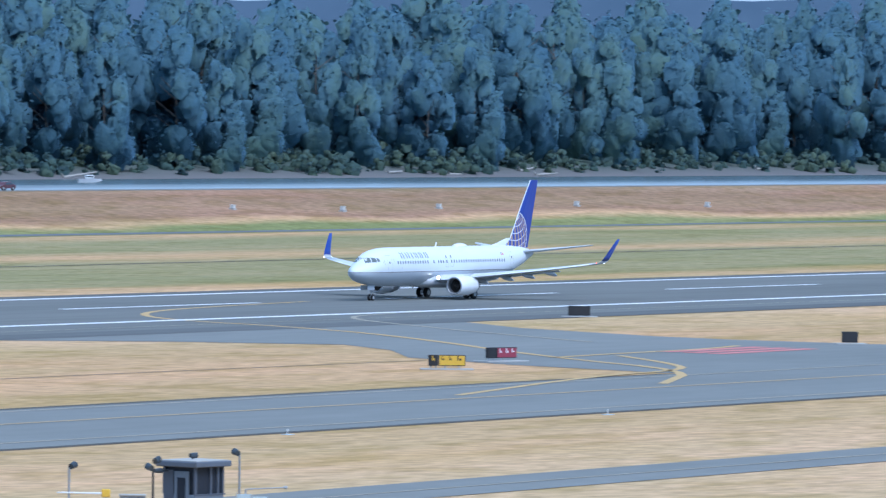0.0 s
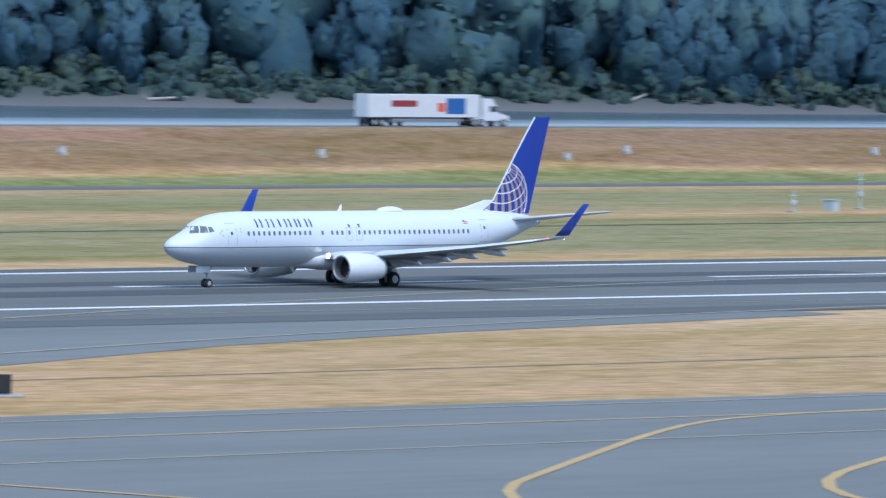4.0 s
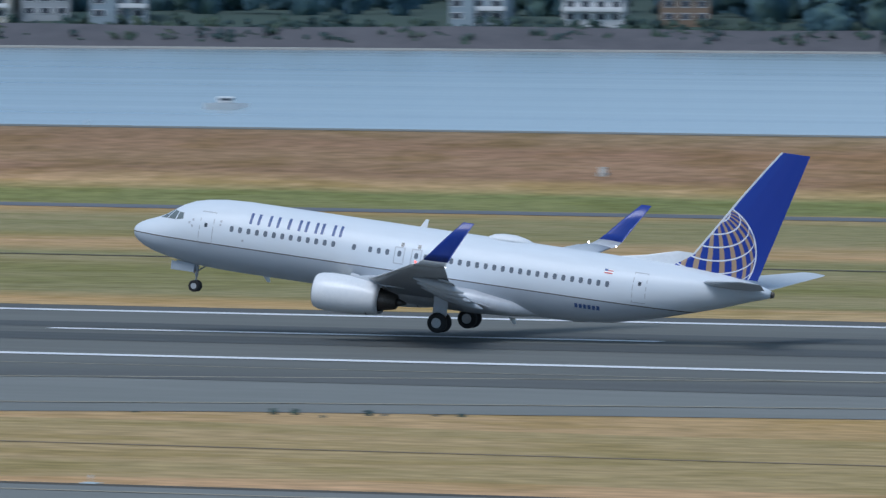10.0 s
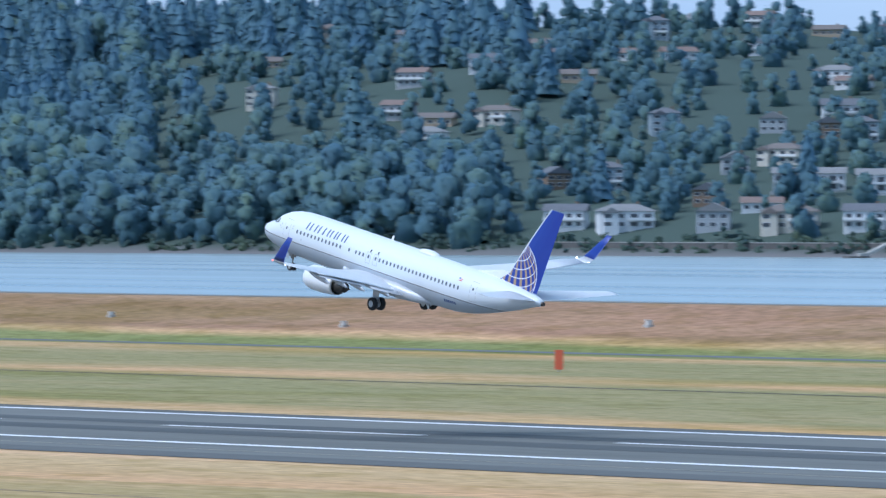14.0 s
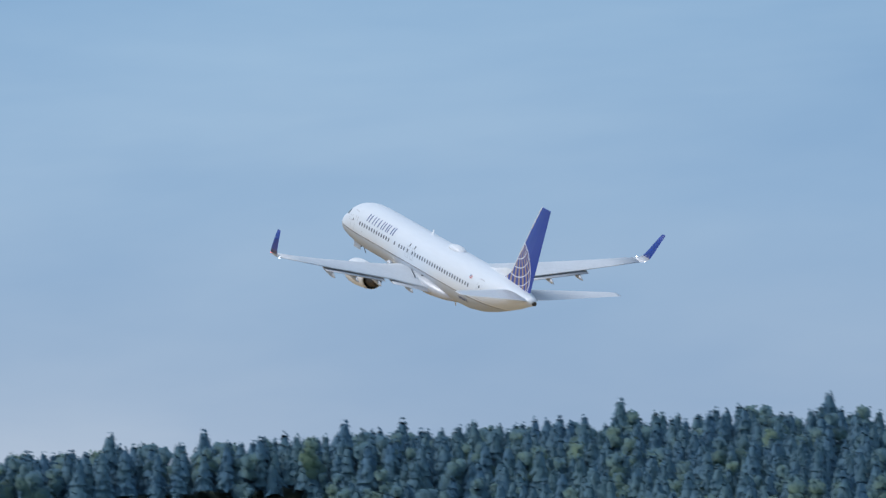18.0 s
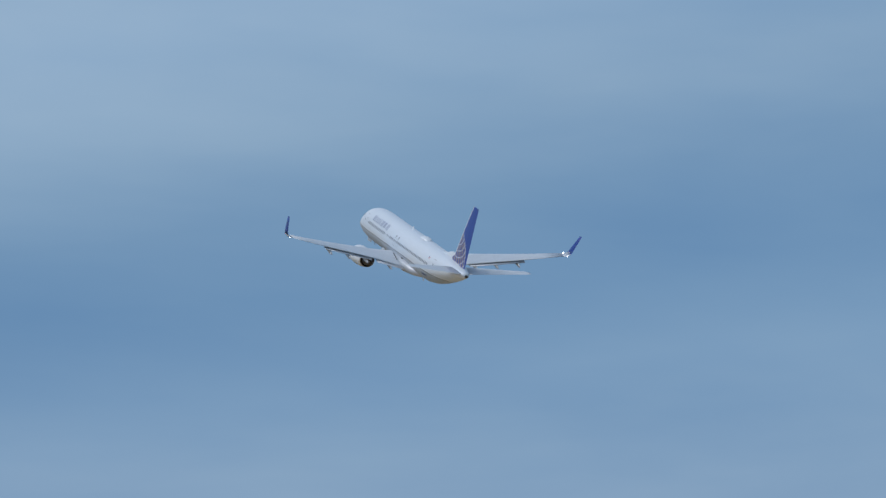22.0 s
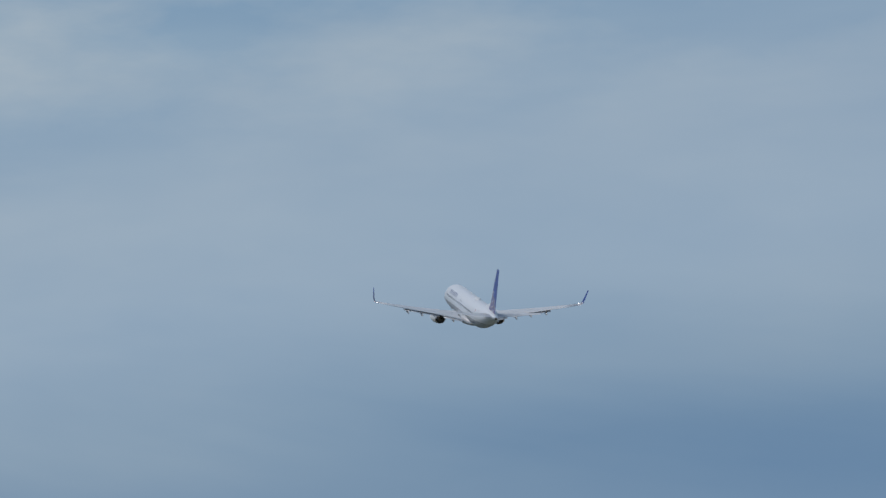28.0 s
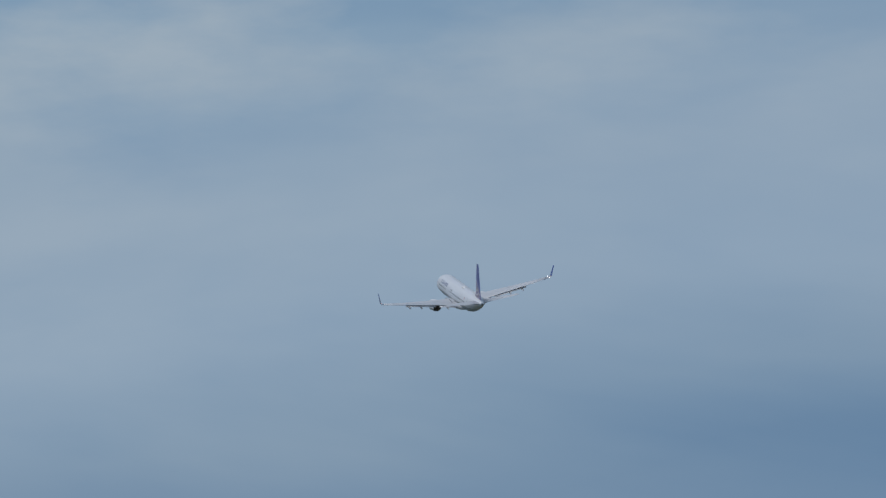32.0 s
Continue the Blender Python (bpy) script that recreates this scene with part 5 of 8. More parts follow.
for ax, lean in ((-1.04, 225), (1.04, 45)):
    bm = bmesh.new()
    for x0, x1, z0, z1 in ((-0.20, 0.17, -0.03, 0.03), (0.12, 0.20, -0.16, 0.03), (0.0, 0.20, -0.03, 0.05)):
        box(bm, x0, x1, -0.006, 0.006, z0, z1)
    bmesh.ops.rotate(bm, verts=bm.verts[:], cent=(0, 0, 0), matrix=Matrix.Rotation(radians(-lean), 3, "Y"))
    bmesh.ops.translate(bm, verts=bm.verts[:], vec=(ax, -0.134, 0.82))
    part("arrow", bm, BLACK, s, "black arrow")
s = board_sign(124.2, 294.2, -12, [(1.0, BLACK), (2.1, MAROON), (0.8, BLACK), (2.1, MAROON)], 1.25, 0.15, "long dark red runway sign in the grass")
bars(s, WHITEMARK, [(-1.8, -1.4), (-1.2, -0.8), (-0.5, -0.2), (1.2, 1.7), (2.0, 2.4)], 0.6, 1.05)
board_sign(147.2, 338.3, -24, [(1.7, BLACK)], 1.4, 0.1, "dark board facing away beside the turning bay")
s = board_sign(-271, 299, 30, [(1.0, BLACK), (2.8, MAROON)], 1.1, 0.3, "dark red runway sign in dry grass")
bars(s, WHITEMARK, [(-0.3, 0.1), (0.4, 0.8), (1.0, 1.4)], 0.6, 1.1)
board_sign(-307.5, 291.2, 40, [(2.2, BLACK)], 1.1, 0.3, "dark back of a guidance sign in dry grass")
for x, y, turn, text in ((574.8, 440.3, -51, "4"), (-346.8, 438.8, 40, ""), (-664, 440.5, 58, "")):
    s = board_sign(x, y, turn, [(1.35, BLACK)], 1.75, 0.25, "black distance board with a white figure" if text else "black distance board beside the runway", ((text, 0, 1.5, WHITEMARK),) if text else ())
    if not text:
        bars(s, WHITEMARK, [(-0.30, -0.12), (0.10, 0.34)], 0.6, 1.6)


def marker_box(x, y, s=1.0):
    z = float(land(x, y))
    t = thing("marker_box", "small pale equipment box on the grassy bank", "box", pose(x, y, z, 0, 0, 0), "pale boxes along the levee")
    part("plinth", boxed(-0.9 * s, 0.9 * s, -0.5, 0.5, -0.3, 0.25, bevel=0.02), CONCRETE, t)
    part("cabinet", boxed(-0.65 * s, 0.65 * s, -0.35, 0.35, 0.25, 1.45 * s, bevel=0.04), PALEBOX, t)
    part("lid", boxed(-0.7 * s, 0.7 * s, -0.4, 0.4, 1.45 * s, 1.55 * s, bevel=0.02), PALEBOX, t)
    return t


for x in (1025, 1055, 1090, 1140, 1185, 1270, 1340, 655, 700, 770, 805, 860, 560, 600, 640, 300, 218, 120, 60, -98, -35, -130, -185, -250, -345, -400, -520, -535, -640, -690, -740, -800, -860, -915, -960, -1010, -1080):
    marker_box(x, 640.5 + 2.5 * math.sin(x), 0.42 + 0.2 * abs(math.sin(x * 3.7)))


def bollard(x, y, slab=None):
    t = thing("edge_lamp_housing", "dark squat lamp housing on a concrete slab in the grass", "lamp housing", pose(x, y, 0))
    if slab:
        part("slab", boxed(-slab, slab, -1.0, 1.0, 0, 0.09, bevel=0.02), DRAIN if slab < 3 else CONCRETE, t, "dark bare soil patch" if slab < 3 else "pale concrete slab")
    bm = bmesh.new()
    tube(bm, (0, 0, 0.05), (0, 0, 0.75), 0.30, 0.26, 14)
    tube(bm, (0, 0, 0.75), (0, 0, 1.05), 0.26, 0.16, 14)
    part("housing", bm, LENS, t)
    bm = bmesh.new()
    tube(bm, (0, 0, 0.02), (0, 0, 0.14), 0.42, 0.40, 14)
    part("flange", bm, STEEL, t)
    return t


for x, y, slab in ((-18.4, 283, 3.1), (-139.4, 283, 2.2), (-140.0, 286.6, None), (92.6, 283.6, 2.0), (-8, 284.5, None)):
    bollard(x, y, slab)
ORANGE = material("orange_cone", ((0.62, 0.10, 0.05), (0.72, 0.16, 0.07)), 0.6, 0.6)
for i in range(4):
    t = thing("approach_lamp_unit", "low red-orange lamp unit standing in the grass", "light unit", pose(-415 - 1.5 * i, 444.5 + 11 * i, 0, 0, 0, 45), "row of red lamp units")
    part("case", boxed(-0.65, 0.65, -0.3, 0.3, 0.35, 0.75, bevel=0.05), ORANGE, t)
    for sx in (-0.45, 0.45):
        bm = bmesh.new()
        tube(bm, (sx, 0, 0), (sx, 0, 0.37), 0.04, 0.04, 8)
        part("leg", bm, STEEL, t)


def taxi_edge_lamp(x, y):
    t = thing("edge_lamp", "small pale taxiway edge lamp on its pad", "lamp", pose(x, y, 0), "taxiway edge lamps")
    part("pad", boxed(-0.35, 0.35, -0.3, 0.3, 0.0, 0.05, bevel=0.01), GALV, t)
    bm = bmesh.new()
    tube(bm, (0, 0, 0.05), (0, 0, 0.26), 0.03, 0.03, 8)
    tube(bm, (0, 0, 0.25), (0, 0, 0.36), 0.07, 0.04, 10)
    part("lamp", bm, PALEBOX, t)


for x, y in ((246, 219), (253, 224.5), (262, 230.3), (273, 234.5), (284, 236.0), (310, 235.2), (340, 234.2), (238, 211.5), (420, 233.8), (380, 234), (60, 272.5), (20, 272.5), (-60, 272.5), (-100, 272.5)):
    taxi_edge_lamp(x, y)


for x, y, turn, n, w, m in ((254.1, 202.4, -48, 3, 1.5, CONCRETE), (33.2, 279.4, 0, 4, 1.25, LENS)):
    t = thing("pit_covers", "row of flat pit covers set in bare dark soil", "pit cover", pose(x, y, 0, 0, 0, turn))
    part("soil", boxed(-n * w / 2 - 0.7, n * w / 2 + 0.7, -1.5, 1.5, -0.02, 0.03), DRAIN, t, "bare dark soil")
    for i in range(n):
        part("cover", boxed(-n * w / 2 + i * w + 0.05, -n * w / 2 + (i + 1) * w - 0.05, -0.7, 0.7, 0.034, 0.12, bevel=0.02), m, t)


# guard booth and its yard
def booth():
    t = thing("guard_booth", "small blue-grey guard booth with dark glazed upper walls", "booth", pose(291.0, 184.4, -0.18, 0, 0, -7.5))
    wall, frame_grey = plain("booth_wall", (0.19, 0.23, 0.28), 0.6), plain("booth_frame", (0.085, 0.10, 0.13), 0.6)
    part("plinth", boxed(-1.12, 1.12, -1.07, 1.07, 0.19, 0.33, bevel=0.02), CONCRETE, t)
    part("base_wall", boxed(-1.05, 1.05, -1.0, 1.0, 0.15, 1.95, bevel=0.03), wall, t)
    tint = material("tinted_pane", ((0.018, 0.022, 0.032), (0.035, 0.042, 0.055)), 0.8, 0.3, gloss=0.12)
    part("glazing", boxed(-0.97, 0.97, -0.92, 0.92, 1.95, 3.24), tint, t, "dark glazing")
    for x, y in ((-1.0, -0.95), (1.0, -0.95), (-1.0, 0.95), (1.0, 0.95), (0.1, -0.95), (0.62, -0.95)):
        part("post", boxed(x - 0.06, x + 0.06, y - 0.06, y + 0.06, 1.951, 3.25), frame_grey, t)
    part("sill", boxed(-1.10, 1.10, -1.05, -0.99, 1.90, 1.98), frame_grey, t)
    door = part("door", boxed(-1.09, -1.052, -0.62, 0.28, 0.2, 3.05, bevel=0.012), plain("booth_door", (0.16, 0.195, 0.24), 0.55), t, "blue-grey door")
    part("door_pane", boxed(-1.105, -1.092, -0.42, 0.08, 1.75, 2.75), tint, door)
    part("door_handle", boxed(-1.15, -1.092, -0.55, -0.47, 1.35, 1.50), HUB, door)
    part("side_panel", boxed(-1.07, -1.052, 0.34, 0.90, 0.2, 3.1), frame_grey, t)
    part("roof", boxed(-1.32, 1.32, -1.27, 1.27, 3.25, 3.52, bevel=0.04), plain("booth_roof", (0.11, 0.13, 0.165), 0.6), t, "dark blue-grey roof slab")
    part("roof_sheet", boxed(-1.24, 1.24, -1.19, 1.19, 3.524, 3.56), CONCRETE, t, "pale roof sheet")
    bm = bmesh.new()
    tube(bm, (0.3, 0.3, 3.56), (0.3, 0.3, 3.66), 0.06, 0.06, 8)
    tube(bm, (0.1, 0.3, 3.74), (0.5, 0.25, 3.74), 0.11, 0.14, 10)
    part("roof_lamp", bm, LENS, t)
    bm = bmesh.new()
    tube(bm, (-1.05, 0.7, 3.05), (-1.55, 0.9, 3.05), 0.04, 0.04, 8)
    tube(bm, (-1.75, 0.95, 3.05), (-1.35, 0.85, 3.05), 0.10, 0.13, 10)
    part("wall_lamp", bm, LENS, t)


booth()


def yard_place(az, d):
    return d * math.sin(radians(az)), d * math.cos(radians(az))


for a, d, hgt, heads in ((56.66, 341, 3.20, ((1, 0),)), (57.32, 340, 3.25, ((-1, -0.05), (1, 0.28))), (58.00, 346, 3.65, ((-1, 0),))):
    t = thing("yard_lamp_pole", "thin grey pole with dark lamp heads beside the guard booth", "pole", pose(*yard_place(a, d), 0, 0, 0, -a))
    bm = bmesh.new()
    tube(bm, (0, 0, 0), (0, 0, hgt), 0.06, 0.05, 8)
    part("post", bm, STEEL if len(heads) == 1 else TYRE, t)
    for sx, dz in heads:
        bm = bmesh.new()
        tube(bm, (0, 0, hgt + dz - 0.08), (sx * 0.16, 0, hgt + dz), 0.03, 0.03, 6)
        tube(bm, (sx * 0.08, -0.12, hgt + dz - 0.02), (sx * 0.26, 0.16, hgt + dz + 0.06), 0.14, 0.17, 12)
        part("lamp_head", bm, LENS, t)
t = thing("barrier_gate", "white boom barrier arm with a yellow drive box", "barrier gate", pose(*yard_place(56.95, 341), 0, 0, 0, -57))
part("drive_post", boxed(-0.12, 0.12, -0.12, 0.12, 0, 1.75), STEEL, t)
part("drive_box", boxed(-0.21, 0.21, -0.16, 0.16, 1.75, 2.13, bevel=0.04), YELLOW, t, "yellow drive box")
bm = bmesh.new()
tube(bm, (-0.2, -0.1, 1.93), (-2.3, -0.1, 1.96), 0.05, 0.035, 8)
part("boom_arm", bm, WHITEMARK, t, "white boom arm")
t = thing("yard_screen", "pale blue-grey panel screen with a top rail", "screen", pose(*yard_place(57.98, 341), 0, 0, 0, -60))
for i in range(5):
    part("panel", boxed(0.02 + i * 0.72, 0.70 + i * 0.72, -0.03, 0.03, 0.1, 1.95 - 0.11 * i, bevel=0.01), GALV, t)
    part("post", boxed(-0.04 + i * 0.72, 0.0 + i * 0.72, -0.05, 0.05, 0, 2.02 - 0.11 * i), STEEL, t)
bm = bmesh.new()
tube(bm, (0.4, 0.6, 2.15), (2.2, 0.6, 2.25), 0.03, 0.03, 6)
tube(bm, (2.2, 0.6, 2.25), (2.35, 0.6, 2.25), 0.08, 0.08, 8)
tube(bm, (0.4, 0.6, 0), (0.4, 0.6, 2.16), 0.04, 0.04, 8)
part("rail_lamp", bm, STEEL, t)
for a, d, w, h in ((57.06, 342, 1.2, 1.75), (58.45, 344, 2.6, 1.1)):
    t = thing("concrete_barrier", "grey concrete barrier wall beside the guard booth", "barrier", pose(*yard_place(a, d), 0, 0, 0, -a), "barriers by the booth")
    part("wall", boxed(0, w, -0.2, 0.2, 0, h, bevel=0.03), plain("barrier_grey", (0.30, 0.33, 0.35), 0.85), t)
    part("cap", boxed(-0.04, w + 0.04, -0.26, 0.26, h + 0.003, h + 0.10, bevel=0.02), CONCRETE, t)


# tall apron floodlights standing between the camera and the runway
def flood_mast(az, c, top, turn):
    x, y = c * math.tan(radians(az)), c
    t = thing("floodlight_mast", "pale steel mast with four box floodlights and a red lamp", "light mast", pose(x, y, 0, 0, 0, turn), "apron floodlight masts")
    bm = bmesh.new()
    tube(bm, (0, 0, 0), (0, 0, top), 0.17, 0.10, 12)
    part("mast", bm, GALV, t, "pale blue-grey mast")
    bm = bmesh.new()
    tube(bm, (-1.48, 0, top), (1.48, 0, top), 0.06, 0.06, 8)
    for x0 in (-1.58, -0.53, 0.53, 1.58):
        a = -1 if x0 < 0 else 1
        tube(bm, (x0 - a * 0.12, 0, top), (x0, 0, top + 0.18), 0.06, 0.06, 8)
        tube(bm, (x0, 0, top + 0.15), (x0, 0, top + 0.62), 0.08, 0.08, 8)
    part("crossbar", bm, GALV, t)
    for x0 in (-1.58, -0.53, 0.53, 1.58):
        bm = boxed(-0.38, 0.38, -0.48, 0.48, -0.15, 0.15, bevel=0.04)
        bmesh.ops.rotate(bm, verts=bm.verts[:], cent=(0, 0, 0), matrix=Matrix.Rotation(radians(4), 3, "X"))
        bmesh.ops.translate(bm, verts=bm.verts[:], vec=(x0, 0, top + 0.80))
        h = part("floodlight", bm, GALV, t, "pale box floodlight")
        part("lens", boxed(x0 - 0.16, x0 + 0.12, -0.53, -0.485, top + 0.70, top + 0.88), LENS, h)
        part("bracket", boxed(x0 - 0.10, x0 + 0.10, -0.12, 0.12, top + 0.50, top + 0.66), GALV, h)
    bm = bmesh.new()
    tube(bm, (0, 0, top), (0, 0, top + 0.95), 0.035, 0.035, 8)
    part("lamp_stem", bm, STEEL, t)
    bm = bmesh.new()
    tube(bm, (0, 0, top + 0.82), (0, 0, top + 1.05), 0.13, 0.11, 12)
    part("obstruction_lamp", bm, lamp_glow("red_lamp", (1.0, 0.16, 0.08), 1.0), t, "glowing red lamp")


flood_mast(-30.53, 108, 14.3, 15)
flood_mast(-44.64, 108, 14.4, 15)
flood_mast(-60.93, 108, 16.0, 15)

# red and white chequered hut, lattice tower, orange marker beyond the runway
t = thing("chequered_hut", "equipment hut with red and white checks", "hut", pose(-422.5, 533.5, 0, 0, 0, 38))
part("core", boxed(-3.2, 3.2, -1.5, 1.5, 0, 3.0), WHITEMARK, t)
RED2 = material("pale_red", ((0.46, 0.12, 0.11), (0.56, 0.18, 0.16)), 0.5, 0.7)
for i in range(6):
    for j in range(2):
        if (i + j) % 2:
            part("check_panel", boxed(-3.2 + i * 1.066, -3.2 + (i + 1) * 1.066, -1.53, -1.504, 0.0 + j * 1.5, 1.5 + j * 1.5), RED2, t)
part("roof", boxed(-3.4, 3.4, -1.7, 1.7, 3.0, 3.2, bevel=0.03), WHITEMARK, t)
# the tower's pale red holds the haze in its colour
t = thing("lattice_tower", "slender red and white lattice tower", "tower", pose(-500, 621, 0))
for k in range(6):
    bm = bmesh.new()
    z0, z1 = k * 2.35, (k + 1) * 2.35
    w = 0.75 - 0.06 * k
    for sx, sy in ((-1, -1), (1, -1), (1, 1), (-1, 1)):
        tube(bm, (sx * w, sy * w, z0), (sx * w, sy * w, z1), 0.07, 0.07, 6)
    for sx in (-1, 1):
        tube(bm, (sx * w, -w, z0), (-sx * w, -w, z1), 0.05, 0.05, 6)
        tube(bm, (sx * w, w, z0), (-sx * w, w, z1), 0.05, 0.05, 6)
        tube(bm, (-w, sx * w, z0), (w, sx * w, z0), 0.05, 0.05, 6)
    part("lattice_section", bm, RED2 if k % 2 else PALEBOX, t)
part("head", boxed(-0.62, 0.62, -0.5, 0.5, 12.5, 13.2, bevel=0.1), RED2, t)
part("lower_head", boxed(-1.05, 0.35, -0.5, 0.5, 9.6, 10.5, bevel=0.1), RED2, t)
t = thing("orange_marker", "tall orange marker board in the grass", "marker", pose(-649, 550, 0, 0, 0, 48))
part("board", boxed(-0.5, 0.5, -0.05, 0.05, 0.3, 2.6, bevel=0.02), ORANGE, t)
part("post", boxed(-0.07, 0.07, 0.051, 0.12, 0, 2.5), STEEL, t)
t = thing("field_cabinet", "grey equipment cabinet in the grass", "cabinet", pose(-432, 524.5, 0, 0, 0, 38))
part("body", boxed(-1.2, 1.2, -0.6, 0.6, 0.1, 1.5, bevel=0.05), GALV, t)
part("plinth", boxed(-1.6, 1.6, -0.9, 0.9, 0, 0.1), CONCRETE, t)
for x, y, w in ((218.4, 623.5, 3.2), (-373, 620.5, 2.8), (637, 514.6, 0.9), (800, 621, 1.4), (567, 526, 0.8)):
    z = float(land(x, y))
    t = thing("equipment_shelter", "low dark equipment shelter in the grass", "shelter", pose(x, y, z))
    part("body", boxed(-w / 2, w / 2, -0.8, 0.8, -0.2, 1.12, bevel=0.06), LENS if w > 1 else GALV, t)
    part("roof", boxed(-w / 2 - 0.08, w / 2 + 0.08, -0.9, 0.9, 1.12, 1.20), LENS if w > 1 else GALV, t)
for x, y, hh in ((551, 503, 4.2), (575.3, 529.4, 4.0), (558, 523, 2.2)):
    t = thing("weather_mast", "thin pale instrument mast in the grass", "mast", pose(x, y, 0))
    bm = bmesh.new()
    tube(bm, (0, 0, 0), (0, 0, hh), 0.09, 0.06, 8)
    tube(bm, (-0.6, 0, hh * 0.8), (0.6, 0, hh * 0.8), 0.04, 0.04, 6)
    part("mast", bm, GALV, t)
    part("sensor_box", boxed(-0.28, 0.28, -0.2, 0.2, hh * 0.35, hh * 0.35 + 0.5, bevel=0.05), GALV, t)
    part("foot", boxed(-0.5, 0.5, -0.5, 0.5, 0, 0.15), CONCRETE, t)


# ---- vehicles on the levee road ----
DRIVES = []
ROAD_Y, ROAD_Z = CREST_Y + 5.5, CREST_Z + 0.04
CAR_PAINT = {k: material("paint_" + k, (tuple(v * 0.85 for v in c), c), 0.8, 0.3, coat=0.4) for k, c in
             (("white", (0.72, 0.73, 0.74)), ("maroon", (0.085, 0.016, 0.026)), ("blue", (0.02, 0.12, 0.38)), ("teal", (0.02, 0.22, 0.22)), ("grey", (0.22, 0.23, 0.25)), ("red", (0.30, 0.03, 0.04)), ("dark", (0.03, 0.035, 0.045)))}


def road_wheel(parent, x, y, r=0.34, w=0.24):
    ob = new("wheel")
    ob.parent = parent
    ob.location = (x, y, r)
    bm = bmesh.new()
    tube(bm, (0, -w / 2, 0), (0, w / 2, 0), r, r, 18)
    part("tyre", bm, TYRE, ob)
    bm = bmesh.new()
    tube(bm, (0, -w / 2 - 0.01, 0), (0, w / 2 + 0.01, 0), r * 0.6, r * 0.6, 14)
    part("rim", bm, HUB, ob)


def side_loft(profile, w_low, w_top, z_mid):
    """A body from its side outline, drawn in above the waist."""
    bm = bmesh.new()
    rings = []
    for k in (-1, -0.94, 0.94, 1):
        ring = []
        for x, z in profile:
            w = w_low if z <= z_mid else w_low + (w_top - w_low) * (z - z_mid) / 0.7
            e = 0.06 if abs(k) == 1 else 0
            ring.append(Vector((x * (1 - e * 0.1), k * w / 2, z - (e if z > z_mid else -e * 0.3))))
        rings.append(ring)
    loft(bm, rings)
    bmesh.ops.recalc_face_normals(bm, faces=bm.faces[:])
    return bm


def car(paint, label, kind="car", length=4.6):
    """Nose towards +x."""
    t = thing("pickup_truck" if kind == "pickup" else ("van" if kind == "van" else "car"), label, kind)
    h = length / 2
    if kind == "pickup":
        prof = [(-h, 0.45), (h, 0.45), (h, 0.92), (h - 1.4, 1.06), (h - 2.1, 1.58), (h - 3.3, 1.60), (h - 3.6, 1.10), (-h, 1.06)]
        glass = [(h - 1.68, 1.12), (h - 2.14, 1.50), (h - 3.24, 1.52), (h - 3.44, 1.12)]
    elif kind == "van":
        prof = [(-h, 0.45), (h, 0.45), (h, 0.98), (h - 0.9, 1.15), (h - 1.6, 1.85), (-h + 0.1, 1.88), (-h, 1.2)]
        glass = [(h - 1.1, 1.2), (h - 1.65, 1.75), (-h + 0.3, 1.78), (-h + 0.2, 1.2)]
    else:
        prof = [(-h, 0.35), (h, 0.35), (h, 0.70), (h - 1.2, 0.92), (h - 1.95, 1.42), (-h + 1.2, 1.42), (-h + 0.45, 0.98), (-h, 0.92)]
        glass = [(h - 1.38, 0.96), (h - 1.98, 1.34), (-h + 1.22, 1.34), (-h + 0.68, 0.98)]
    part("body", side_loft(prof, 1.82, 1.4, 0.9), CAR_PAINT[paint], t)
    bm = bmesh.new()
    loft(bm, [[Vector((x, k * (0.93 - 0.15 * (z - 0.9)), z)) for x, z in glass] for k in (-1, 1)])
    part("side_glazing", bm, GLASS_DARK, t)
    for x in (-h + 0.85, h - 0.85):
        for y in (-0.82, 0.82):
            road_wheel(t, x, y)
    if kind == "car":
        part("roof_panel", boxed(-h + 1.32, h - 2.02, -0.60, 0.60, 1.425, 1.445, bevel=0.008), CAR_PAINT["white"], t, "pale roof")
    for y in (-0.6, 0.6):
        part("headlight", boxed(h - 0.06, h + 0.01, y - 0.18, y + 0.18, 0.62, 0.76), PALEBOX, t)
        part("tail_light", boxed(-h - 0.01, -h + 0.06, y - 0.16, y + 0.16, 0.72, 0.88), REDPAINT, t)
    return t


def tractor(t, x0, paint):
    """A bonneted tractor unit whose nose is at x0."""
    prof = [(x0 - 6.6, 0.75), (x0, 0.75), (x0, 1.35), (x0 - 1.7, 1.75), (x0 - 2.2, 2.7), (x0 - 2.8, 3.55), (x0 - 4.6, 3.65), (x0 - 4.7, 1.2), (x0 - 6.6, 1.15)]
    part("cab", side_loft(prof, 2.4, 2.3, 1.6), CAR_PAINT[paint], t, "%s bonneted cab" % paint)
    bm = bmesh.new()
    loft(bm, [[Vector((x, k * 1.22, z)) for x, z in ((x0 - 1.95, 1.9), (x0 - 2.35, 2.6), (x0 - 3.4, 2.65), (x0 - 3.4, 1.9))] for k in (-1, 1)])
    part("cab_glazing", bm, GLASS_DARK, t)
    for s in (-1, 1):
        bm = bmesh.new()
        tube(bm, (x0 - 4.75, s * 1.0, 1.2), (x0 - 4.75, s * 1.0, 3.9), 0.07, 0.07, 8)
        part("exhaust_stack", bm, HUB, t)
    for x in (x0 - 1.0, x0 - 5.0, x0 - 6.2):
        for y in (-1.05, 1.05):
            road_wheel(t, x, y, 0.52, 0.34)


